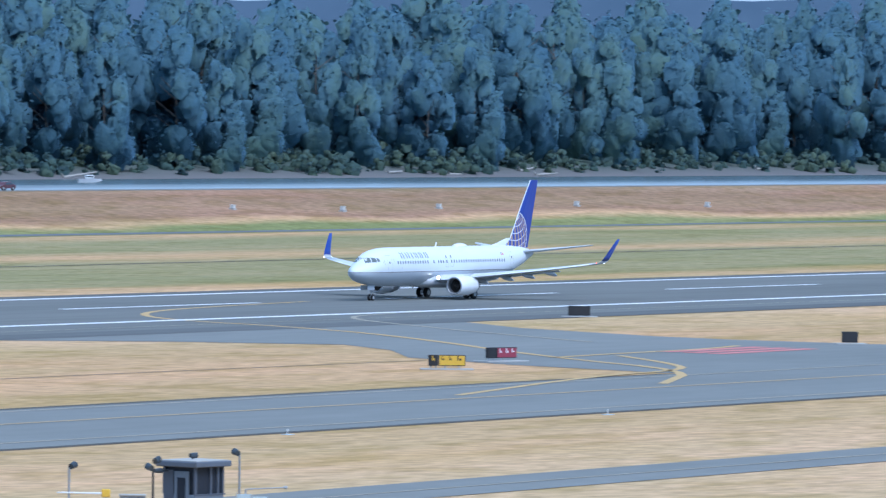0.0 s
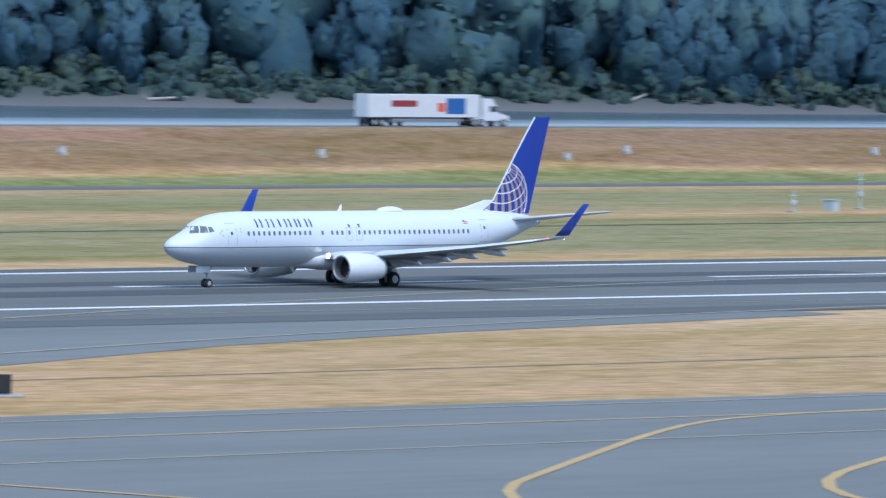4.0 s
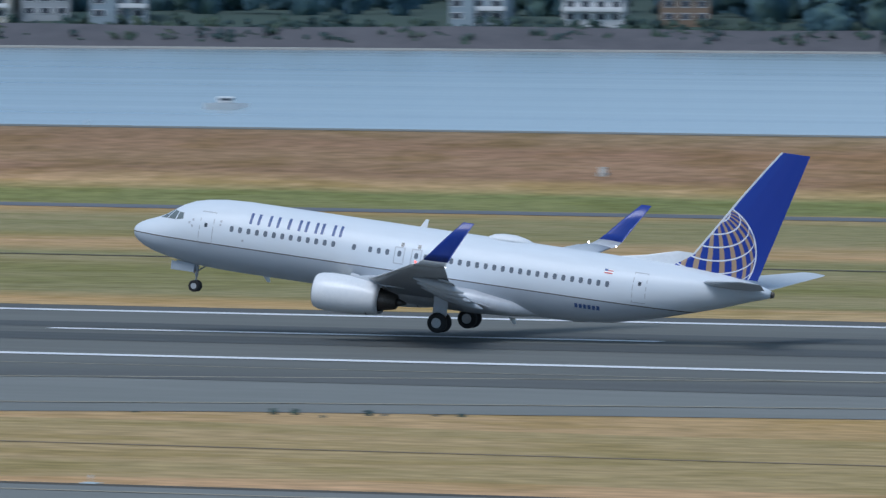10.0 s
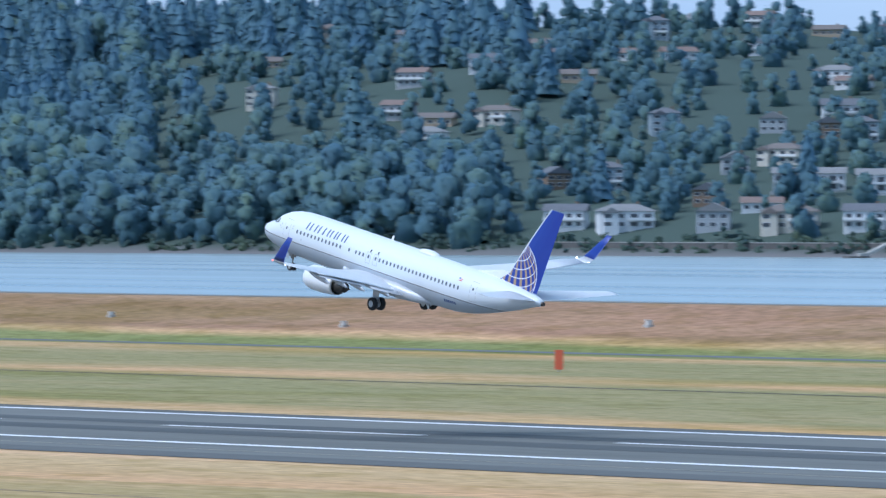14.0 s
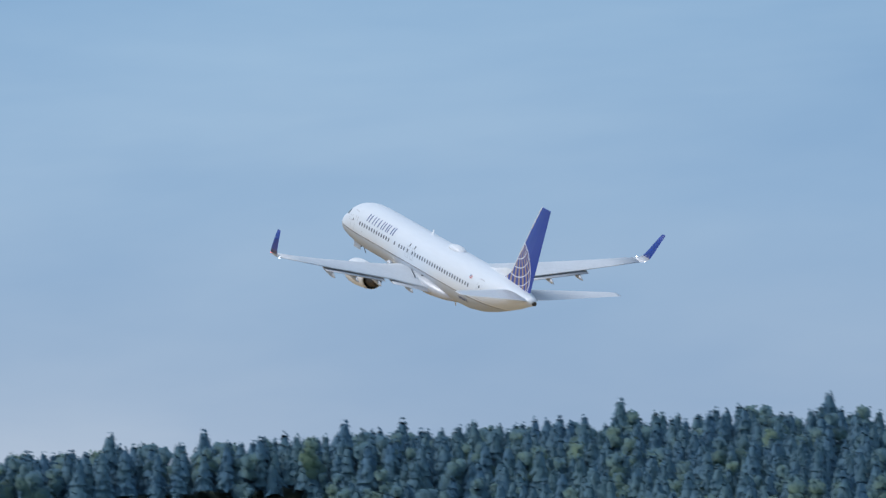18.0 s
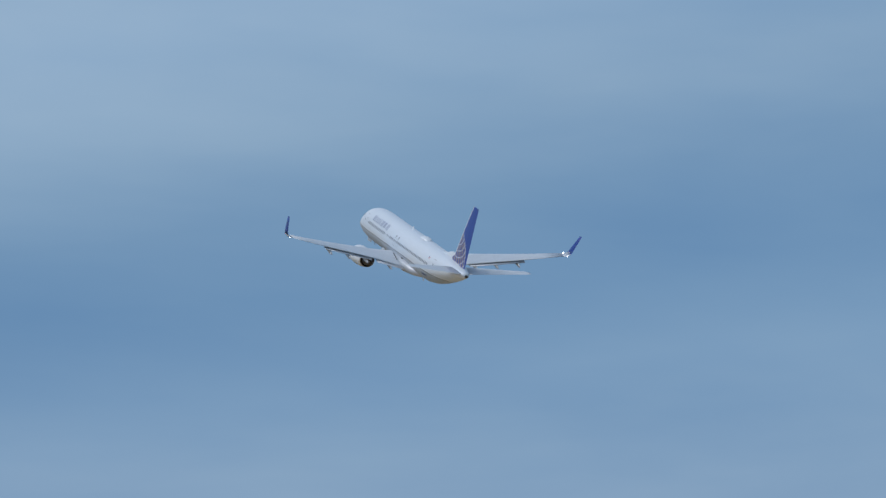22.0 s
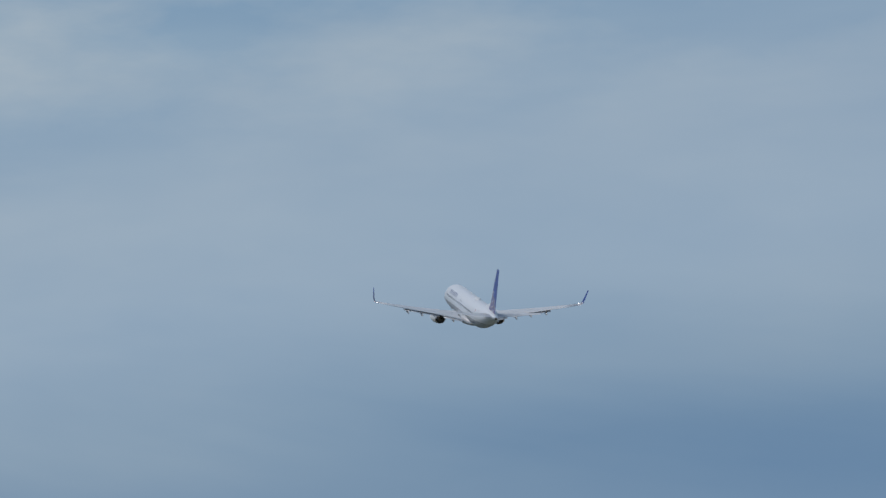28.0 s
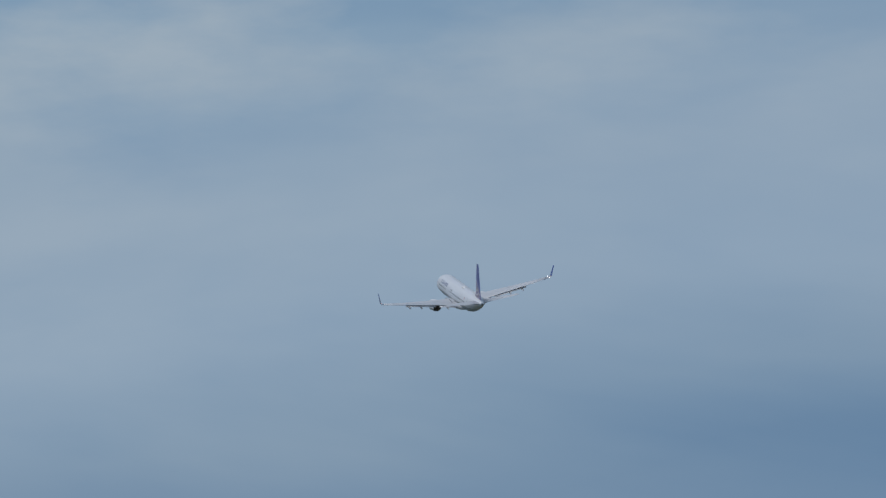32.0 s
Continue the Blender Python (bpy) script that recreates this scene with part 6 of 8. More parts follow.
def box_lorry(cab, length, label, marks):
    t = thing("articulated_lorry", label, "truck")
    h = length / 2
    tractor(t, h, cab)
    part("trailer_body", boxed(-h, h - 5.3, -1.28, 1.28, 1.15, 4.1, bevel=0.06), CAR_PAINT["white"], t, "white box trailer")
    part("trailer_chassis", boxed(-h + 0.3, h - 5.8, -0.5, 0.5, 0.85, 1.15), LENS, t)
    part("skirt_rail", boxed(-h + 4, h - 8.5, -1.27, -1.20, 0.6, 1.0), CAR_PAINT["grey"], t)
    for x in (-h + 1.2, -h + 2.5):
        for y in (-1.05, 1.05):
            road_wheel(t, x, y, 0.52, 0.34)
    for x0, x1, z0, z1, m in marks:
        part("printed_panel", boxed(x0, x1, -1.30, -1.284, z0, z1), m, t)
    return t


def tanker():
    t = thing("tanker_lorry", "double white tanker with teal cab on the levee road", "truck")
    tractor(t, 12.0, "teal")
    for x0, x1 in ((-12, -3.6), (-2.6, 5.2)):
        bm = bmesh.new()
        rings = [[Vector((x, math.cos(2 * math.pi * i / 20) * 1.15 * k, 2.25 + math.sin(2 * math.pi * i / 20) * 1.05 * k)) for i in range(20)] for x, k in ((x0, 0.7), (x0 + 0.25, 0.95), (x0 + 0.7, 1), (x1 - 0.7, 1), (x1 - 0.25, 0.95), (x1, 0.7))]
        loft(bm, rings)
        part("tank", bm, CAR_PAINT["white"], t, "white tank", smooth=True)
        part("tank_frame", boxed(x0 + 0.4, x1 - 0.4, -0.6, 0.6, 0.85, 1.25), LENS, t)
        for x in (x0 + 1.0, x0 + 2.2, x1 - 1.4):
            for y in (-1.05, 1.05):
                road_wheel(t, x, y, 0.52, 0.34)
    return t


def drive(ob, x0, v, y=ROAD_Y, z=ROAD_Z):
    turn = 0 if v >= 0 else 180
    DRIVES.append((ob, [(0, pose(x0, y, z, 0, 0, turn)), (32, pose(x0 + 32 * v, y, z, 0, 0, turn))]))


drive(tanker(), 755.2 - 21.7 * 2.5, 21.7)
drive(box_lorry("white", 25, "white lorry with printed box trailer on the levee road", [(-8.5, -4.0, 2.5, 3.3, CAR_PAINT["red"]), (1.2, 4.6, 1.6, 3.6, CAR_PAINT["blue"]), (-0.4, 1.0, 1.9, 3.0, ORANGE)]), 644.6 - 20 * 4, 20)
drive(box_lorry("maroon", 23.5, "white box lorry with dark red cab on the levee road", [(-8.5, -6.0, 3.0, 3.5, CAR_PAINT["red"])]), 531.5 - 20 * 4.5, 20)
drive(car("maroon", "dark red saloon car on the levee road"), 990.5 * 1.0075, -26.7, ROAD_Y + 2.5)
drive(car("white", "white van on the levee road", "van", 5.4), (624.6 + 18 * 4.5) * 1.0075, -18.1, ROAD_Y + 2.5)
drive(car("blue", "bright blue pickup truck on the levee road", "pickup", 5.6), 186 - 12.5 * 7, 12.5)
for paint, kind, x, label in (("white", "pickup", -426, "white pickup truck parked below the levee"), ("grey", "car", -931, "dark grey car below the levee")):
    v = car(paint, label, kind, 5.2 if kind == "pickup" else 4.5)
    v.matrix_world = pose(x, 622.5, float(land(x, 622.5)) + 0.02, 0, 0, 128 if kind == "pickup" else 180)

# ---- along the near river bank ----
REDROOF = material("red_metal_roof", ((0.30, 0.055, 0.045), (0.40, 0.085, 0.065)), 0.4, 0.55, 0.05)
WALLS = [material("wall_" + k, (tuple(v * 0.86 for v in c), c), 0.3, 0.8, 0.05) for k, c in (("white", (0.72, 0.73, 0.74)), ("cream", (0.64, 0.60, 0.52)), ("grey", (0.42, 0.44, 0.46)), ("tan", (0.42, 0.34, 0.25)), ("blue_grey", (0.30, 0.37, 0.42)), ("brown", (0.24, 0.17, 0.12)))]
ROOFS = [material("roof_" + k, (tuple(v * 0.8 for v in c), c), 0.4, 0.9, 0.1) for k, c in (("slate", (0.14, 0.15, 0.17)), ("brown", (0.18, 0.16, 0.15)), ("grey", (0.24, 0.245, 0.25)), ("red_brown", (0.22, 0.165, 0.145)))]
TRIM = plain("white_trim", (0.78, 0.79, 0.79), 0.6)
# dark timber with the haze over the river mixed into its colour
PILE = material("hazed_pile", ((0.16, 0.18, 0.20), (0.24, 0.265, 0.285)), 0.8, 0.9, 0.1)
TIMBER = material("weathered_timber", ((0.07, 0.06, 0.05), (0.13, 0.115, 0.10)), 0.8, 0.9, 0.1)


def gable_roof(x0, x1, y0, y1, z, rise, over=0.5, along="x"):
    bm = bmesh.new()
    x0, x1, y0, y1 = x0 - over, x1 + over, y0 - over, y1 + over
    if along == "x":
        m = (y0 + y1) / 2
        prof = lambda x: [Vector((x, y0, z)), Vector((x, y1, z)), Vector((x, m, z + rise))]
        loft(bm, [prof(x0), prof(x1)])
    else:
        m = (x0 + x1) / 2
        prof = lambda y: [Vector((x0, y, z)), Vector((x1, y, z)), Vector((m, y, z + rise))]
        loft(bm, [prof(y0), prof(y1)])
    bmesh.ops.recalc_face_normals(bm, faces=bm.faces[:])
    return bm


def hip_roof(x0, x1, y0, y1, z, rise, over=0.6):
    bm = bmesh.new()
    x0, x1, y0, y1 = x0 - over, x1 + over, y0 - over, y1 + over
    i = min(x1 - x0, y1 - y0) * 0.5 * 0.98
    base = [bm.verts.new(p) for p in ((x0, y0, z), (x1, y0, z), (x1, y1, z), (x0, y1, z))]
    m = (y0 + y1) / 2
    a, b = bm.verts.new((x0 + i, m, z + rise)), bm.verts.new((x1 - i, m, z + rise))
    for f in ((base[0], base[1], b, a), (base[1], base[2], b), (base[2], base[3], a, b), (base[3], base[0], a), tuple(base[::-1])):
        bm.faces.new(f)
    bmesh.ops.recalc_face_normals(bm, faces=bm.faces[:])
    return bm


def boathouse(x, y, w, d, wall_h, rise, turn):
    t = thing("boathouse", "white floating boathouse with a red gable roof", "boathouse", pose(x, y, WATER, 0, 0, turn))
    part("float", boxed(-w / 2 - 1, w / 2 + 1, -d / 2 - 1, d / 2 + 1, -0.5, 0.6), TIMBER, t)
    bm = boxed(-w / 2, w / 2, -d / 2, d / 2, 0.6, wall_h)
    part("wall", bm, WALLS[0], t)
    part("gable", gable_roof(-w / 2 + 0.2, w / 2 - 0.2, -d / 2, d / 2, wall_h - 0.05, rise - 0.25, 0, "x"), WALLS[0], t)
    part("roof", gable_roof(-w / 2 + 1.3, w / 2 - 1.3, -d / 2, d / 2, wall_h + 0.1, rise, 0.6, "x"), REDROOF, t, "red metal roof")
    for i in range(3):
        part("window_pane", boxed(-w / 2 + w * (0.2 + 0.28 * i), -w / 2 + w * (0.2 + 0.28 * i) + 1.2, -d / 2 - 0.03, -d / 2 + 0.02, wall_h - 2.2, wall_h - 0.9), GLASS_DARK, t)
    part("cupola", boxed(-0.8, 0.8, -0.8, 0.8, wall_h + rise - 0.6, wall_h + rise + 1.3, bevel=0.05), TRIM, t)


boathouse(-450.0, 700, 18.5, 12, 8.7, 3.0, -20)
boathouse(-399, 704, 11.5, 9, 7.0, 3.2, -15)
boathouse(-385, 706, 5, 5, 6.5, 1.8, -15)
for az, top, r in [(a, e, 0.42) for a, e in ((-27.14, -0.89), (-27.63, -0.91), (-28.11, -0.94), (-28.64, -0.95), (-26.95, -0.98), (-26.44, -0.98), (-25.99, -0.98), (-25.55, -0.98), (-25.11, -0.96), (-24.67, -0.93), (-24.3, -1.0), (-23.9, -0.9), (-23.66, -0.89), (-23.44, -0.85), (-23.22, -0.85), (-29.3, -0.96), (-28.9, -1.0))]:
    x, y = 712 * math.tan(radians(az)), 712.0
    z1 = EYE + math.hypot(x, y) * math.tan(radians(top))
    t = thing("mooring_pile", "hazy grey-blue mooring pile standing in the river", "pile", pose(x, y, WATER), "mooring piles")
    bm = bmesh.new()
    tube(bm, (0, 0, -4), (0, 0, z1 - WATER), r, r * 0.9, 12)
    part("post", bm, PILE, t)
    bm = bmesh.new()
    tube(bm, (0, 0, z1 - WATER), (0, 0, z1 - WATER + 0.35), r * 0.95, r * 0.2, 12)
    part("cap", bm, PALEBOX, t)
for az, top, dish in ((-33.91, -0.20, 1), (-33.6, -0.51, 0), (-32.35, -0.39, 0)):
    x, y = 690 * math.tan(radians(az)), 690.0
    z0, z1 = float(land(x, y)), EYE + 690 / math.cos(radians(az)) * math.tan(radians(top))
    t = thing("utility_pole", "slim dark pole on the river bank", "pole", pose(x, y, z0))
    bm = bmesh.new()
    tube(bm, (0, 0, -0.5), (0, 0, z1 - z0), 0.28, 0.14, 10)
    part("pole", bm, TIMBER, t)
    bm = bmesh.new()
    tube(bm, (-0.9, 0, z1 - z0 - 0.6), (0.9, 0, z1 - z0 - 0.6), 0.08, 0.08, 8)
    part("crossarm", bm, TIMBER, t)
    if dish:
        for k in (3.0, 5.0):
            bm = bmesh.new()
            tube(bm, (-1.0, 0, k + 4), (1.0, 0, k + 4), 0.14, 0.14, 8)
            tube(bm, (0.8, 0, k + 1.2), (0.8, 0, k + 4), 0.3, 0.3, 8)
            part("platform", bm, TIMBER, t)
x, y = 712 * math.tan(radians(-58.72)), 712.0
t = thing("river_beacon", "red daymark beacon on a dark pile in the river", "beacon", pose(x, y, WATER))
bm = bmesh.new()
tube(bm, (0, 0, -3), (0, 0, 9.5), 0.75, 0.55, 12)
part("post", bm, TIMBER, t)
part("daymark", boxed(-1.0, 1.1, -0.15, 0.15, 9.6, 11.2, bevel=0.05), ORANGE, t)
part("lantern", boxed(-0.3, 0.3, -0.3, 0.3, 11.9, 12.8, bevel=0.08), LENS, t)
for px, py, hh in ((-1080, 669.5, 0.9), (-262, 712, 10.5)):
    t = thing("channel_mast", "thin pale mast by the river", "mast", pose(px, py, min(float(land(px, py)), CREST_Z)))
    bm = bmesh.new()
    tube(bm, (0, 0, 0), (0, 0, hh), 0.16, 0.08, 8)
    part("mast", bm, PALEBOX, t)
    part("base", boxed(-0.5, 0.5, -0.5, 0.5, -0.3, 0.4), CONCRETE, t)


# ---- houses across the river ----
def at_bearing(az, d):
    return d * math.sin(radians(az)), d * math.cos(radians(az))


def shore_range(az):
    lo, hi = 900.0, 4500.0
    for _ in range(40):
        m = (lo + hi) / 2
        x, y = at_bearing(az, m)
        lo, hi = (m, hi) if y < float(np.interp(x, SHORE_X, SHORE_Y)) else (lo, m)
    return lo


def window_on(parent, x, y, z, w, h):
    """A white frame with one dark pane set in it."""
    bm = boxed(x - w / 2 - 0.14, x + w / 2 + 0.14, y - 0.06, y + 0.05, z - 0.14, z + h + 0.14)
    box(bm, x - w / 2, x + w / 2, y - 0.10, y - 0.065, z, z + h)
    bm.faces.ensure_lookup_table()
    for f in bm.faces[6:]:
        f.material_index = 1
    part("window", bm, [TRIM, GLASS_DARK], parent)


def house(kind, wall, roof, label):
    """Facing -y, towards the river."""
    t = thing("house", label, "house", None, "hillside houses")
    w, d, storeys = {0: (15, 10, 2), 1: (20, 11, 2), 2: (12, 9, 2), 3: (17, 10, 1), 4: (14, 12, 3)}[kind]
    h = storeys * 3.0 + 0.4
    part("wall", boxed(-w / 2, w / 2, -d / 2, d / 2, -6, h), WALLS[wall], t)
    if kind in (0, 3):
        part("roof", gable_roof(-w / 2, w / 2, -d / 2, d / 2, h, 2.6, 0.9, "x"), ROOFS[roof], t)
    elif kind == 2:
        part("roof", gable_roof(-w / 2, w / 2, -d / 2, d / 2, h, 3.2, 0.8, "y"), ROOFS[roof], t)
    else:
        part("roof", hip_roof(-w / 2, w / 2, -d / 2, d / 2, h, 2.6, 0.9), ROOFS[roof], t)
    if kind in (1, 4):
        part("wing_wall", boxed(-w / 2 + 1, -w / 2 + 6.5, -d / 2 - 2.5, -d / 2 - 0.003, -6, h - 0.8), WALLS[wall], t)
        part("wing_roof", gable_roof(-w / 2 + 1, -w / 2 + 6.5, -d / 2 - 2.5, -d / 2 + 2.0, h - 0.8, 2.2, 0.6, "y"), ROOFS[roof], t)
    for s in range(storeys):
        n = 3 if w < 15 else 4
        for i in range(n):
            x = -w / 2 + w * (i + 0.5) / n
            y = -d / 2 - (2.5 if kind in (1, 4) and -w / 2 + 1 < x < -w / 2 + 6.5 else 0)
            window_on(t, x, y, 0.9 + 3.0 * s, w / n * 0.55, 1.4)
    if kind in (0, 1, 4):
        x0, x1 = (-w / 2, w / 2) if kind == 0 else (0, w / 2)
        part("balcony", boxed(x0, x1, -d / 2 - 1.9, -d / 2 - 0.11, 2.85, 3.05), TRIM, t)
        part("railing", boxed(x0, x1, -d / 2 - 1.95, -d / 2 - 1.88, 3.05, 3.95), TRIM, t)
        for k in (0.05, 0.5, 0.95):
            part("post", boxed(x0 + (x1 - x0) * k - 0.1, x0 + (x1 - x0) * k + 0.1, -d / 2 - 1.85, -d / 2 - 1.65, -5, 2.85), TRIM, t)
    part("chimney", boxed(w * 0.22, w * 0.22 + 1.0, 0.2, 1.2, h, h + 3.4), WALLS[5], t)
    return t


HOUSES = []
spec = [(0, 0, 0, "white two-storey house with slate gable roof and balcony"), (1, 1, 1, "cream two-storey house with brown hip roof"), (2, 2, 2, "grey gabled house with tall windows"), (3, 3, 1, "low tan house with a brown gable roof"),
        (4, 4, 0, "blue-grey three-storey house with dark hip roof"), (0, 2, 3, "grey house with a red-brown gable roof"), (1, 0, 2, "large white house with grey hip roof"), (3, 0, 3, "low white house with a red-brown roof"), (2, 5, 0, "brown gabled house with slate roof"), (4, 1, 2, "cream three-storey house on the slope")]
for sp in spec:
    HOUSES.append(house(*sp))
PLACED = []
rng = random.Random(7)


def put_house(proto, az, d, scale_turn=0.0, sink=0.0, size=1.0):
    x, y = at_bearing(az, d)
    z = float(land(x, y)) + 0.4 - sink
    m = pose(x, y, z, 0, 0, -az + scale_turn) @ Matrix.Scale(size, 4)
    PLACED.append((x, y, 13.0 * size))
    return copy_thing(proto, m)


for az, k, off in ((-35.09, 7, 60), (-34.2, 1, 60), (-33.17, 6, 62), (-32.46, 2, 62), (-31.48, 4, 64), (-27.3, 6, 58), (-26.1, 1, 60), (-25.0, 9, 58), (-24.0, 3, 60), (-23.0, 6, 62), (-22.1, 0, 64), (-21.1, 1, 60), (-19.95, 4, 62),
                   (-20.55, 2, 66), (-17.1, 4, 62), (-16.2, 0, 62), (-15.5, 8, 64), (-36.9, 1, 70), (-36.2, 5, 66), (-28.4, 3, 120), (-29.4, 0, 150), (-49.66, 0, 70), (-49.2, 6, 70), (-48.5, 2, 70), (-47.9, 1, 70), (-47.3, 0, 72), (-46.7, 5, 70),
                   (-46.1, 8, 70), (-45.4, 1, 72), (-44.85, 4, 74)):
    put_house(HOUSES[k], az, shore_range(az) + off, rng.uniform(-12, 12), 0.0, 1.4 if az > -38 else 1.15)
def slope_range(az, el):
    """Distance at which the far slope stands that many degrees above the eye's level."""
    d = shore_range(az) + 40
    while d < 4600:
        x, y = at_bearing(az, d)
        if math.degrees(math.atan2(float(land(x, y)) - EYE, d)) >= el:
            break
        d += 12
    return d


# larger houses that stand out on the slope
for az, el, k, size in ((-40.75, 0.46, 6, 1.4), (-40.42, 0.52, 0, 1.3), (-39.28, 0.30, 4, 1.3), (-38.72, 0.32, 4, 1.25), (-39.2, 0.46, 4, 1.2), (-38.6, 0.50, 2, 1.3), (-43.9, 0.60, 7, 1.2), (-42.9, 0.62, 5, 1.2), (-36.4, 0.22, 6, 1.5), (-36.9, 0.45, 2, 1.3),
                        (-45.2, 0.62, 6, 1.3), (-46.4, 0.72, 6, 1.2), (-44.1, 0.75, 9, 1.3), (-47.5, 0.6, 0, 1.2)):
    put_house(HOUSES[k], az, slope_range(az, el), rng.uniform(-10, 10), 0.0, size)
# a house being built, bare timber frame over sheathed walls
SHEATHING = material("orange_sheathing", ((0.40, 0.19, 0.10), (0.50, 0.26, 0.15)), 0.4, 0.8, 0.05)
x, y = at_bearing(-41.65, slope_range(-41.65, 0.48))
t = thing("unfinished_house", "unfinished house with orange timber frame on the hillside", "house", pose(x, y, float(land(x, y)) + 0.3, 0, 0, 41.65))
part("sheathed_wall", boxed(-14, 8, -5, 6, -6, 3.2), SHEATHING, t)
part("floor_deck", boxed(-8, 9, -6, 6, 3.204, 3.6), SHEATHING, t)
part("roof_deck", boxed(-9, 10, -7, 7, 7.6, 8.1, bevel=0.05), SHEATHING, t)
for i in range(8):
    for yy in (-5.6, 5.6):
        part("stud", boxed(-7.8 + i * 2.35 - 0.18, -7.8 + i * 2.35 + 0.18, yy - 0.18, yy + 0.18, 3.604, 7.596), SHEATHING, t)
PLACED.append((x, y, 20.0))
# a pale concrete drive up the slope
bm = bmesh.new()
prev = None
for i in range(9):
    el = 0.34 + 0.04 * i
    d = slope_range(-39.6, el)
    x, y = at_bearing(-39.6 + 0.02 * i, d)
    wx = 5.5 - 0.2 * i
    cur = [bm.verts.new((x + s * wx * math.cos(radians(39.6)), y + s * wx * math.sin(radians(39.6)), float(land(x, y)) + 2.2)) for s in (-1, 1)]
    PLACED.append((x, y, 9.0))
    if prev:
        bm.faces.new((prev[0], prev[1], cur[1], cur[0]))
    prev = cur
tagged(part("driveway", bm, CONCRETE), "pale concrete drive climbing between the houses", "driveway", kind="structure")
# terraced rows above them
def terrace(wall, roof, gabled, label):
    """A row of four joined houses facing -y."""
    t = thing("terraced_houses", label, "terrace", None, "terraces on the slope")
    w, d, h = 31.0, 11.0, 7.2
    part("wall", boxed(-w / 2, w / 2, -d / 2, d / 2, -7, h), WALLS[wall], t)
    if gabled:
        for i in range(4):
            a = -w / 2 + w * i / 4
            part("roof", hip_roof(a + 0.7, a + w / 4 - 0.7, -d / 2, d / 2, h, 2.8, 0.65), ROOFS[roof], t)
    else:
        part("roof", gable_roof(-w / 2, w / 2, -d / 2, d / 2, h, 2.7, 0.9, "x"), ROOFS[roof], t)
    for i in range(4):
        a = -w / 2 + w * (i + 0.5) / 4
        for s in (0, 1):
            window_on(t, a - 1.3, -d / 2, 0.5 + 3.5 * s, 3.0, 2.1)
            window_on(t, a + 2.3, -d / 2, 1.0 + 3.5 * s, 1.5, 1.4)
        part("balcony", boxed(a - 3.3, a + 0.9, -d / 2 - 1.9, -d / 2 - 0.11, 3.0, 4.0), WALLS[0], t, "white balcony front")
        part("pier", boxed(a - 3.88, a - 3.5, -d / 2 - 1.4, -d / 2 - 0.003, -6, h), WALLS[0], t)
    part("patio_wall", boxed(-w / 2 - 1, w / 2 + 1, -d / 2 - 6, -d / 2 - 5.6, -7, -0.6), WALLS[2], t, "grey garden wall below")
    return t


TERRACES = [terrace(0, 2, False, "bluish-white terrace with long grey roof"), terrace(4, 2, False, "pale blue-grey terrace with long grey roof"), terrace(1, 1, True, "cream terrace with small brown hip roofs"), terrace(2, 0, True, "grey terrace with small slate hip roofs")]
for a0, a1, off, kinds in ((-47.75, -42.9, 215, (0, 0, 1, 0)), (-46.3, -42.7, 325, (2, 3, 2, 1))):
    az, i = a0, 0
    while az < a1:
        put_house(TERRACES[kinds[i % 4]], az, shore_range(az) + off, rng.uniform(-3, 3))
        x, y = at_bearing(az - 0.2, shore_range(az) + off)
        PLACED.append((x, y, 13.0))
        x, y = at_bearing(az + 0.2, shore_range(az) + off)
        PLACED.append((x, y, 13.0))
        az, i = az + 0.66, i + 1
for h in TERRACES:
    for o in (*h.children_recursive, h):
        bpy.data.objects.remove(o)
for n in range(1400):
    if len(PLACED) > 325:
        break
    az = rng.uniform(-52.5, -28)
    sd = shore_range(az)
    d = sd + rng.uniform(120, 1350)
    x, y = at_bearing(az, d)
    if any((x - a) ** 2 + (y - b) ** 2 < 30 ** 2 for a, b, _ in PLACED) or (-44.2 < az < -37.4 and d < sd + 260) or (az < -50.2 and d < sd + 200):
        continue
    put_house(HOUSES[rng.randrange(10)], az, d, rng.uniform(-30, 30))
for az, off, k in ((-56.4, 620, 6), (-54.9, 760, 1), (-57.3, 900, 3), (-58.9, 820, 2), (-60.6, 840, 8), (-55.9, 300, 6), (-54.7, 260, 7), (-57.0, 640, 3), (-58.3, 860, 5), (-60.2, 900, 0), (-61.0, 780, 3), (-59.3, 850, 9), (-54.4, 350, 4), (-56.9, 860, 7), (-55.4, 480, 0), (-58.1, 180, 2), (-62.6, 900, 7)):
    put_house(HOUSES[k], az, shore_range(az) + off, rng.uniform(-20, 20))
for h in HOUSES:
    for o in (*h.children_recursive, h):
        bpy.data.objects.remove(o)


# apartment blocks above and along the far bank
FRONTS = []


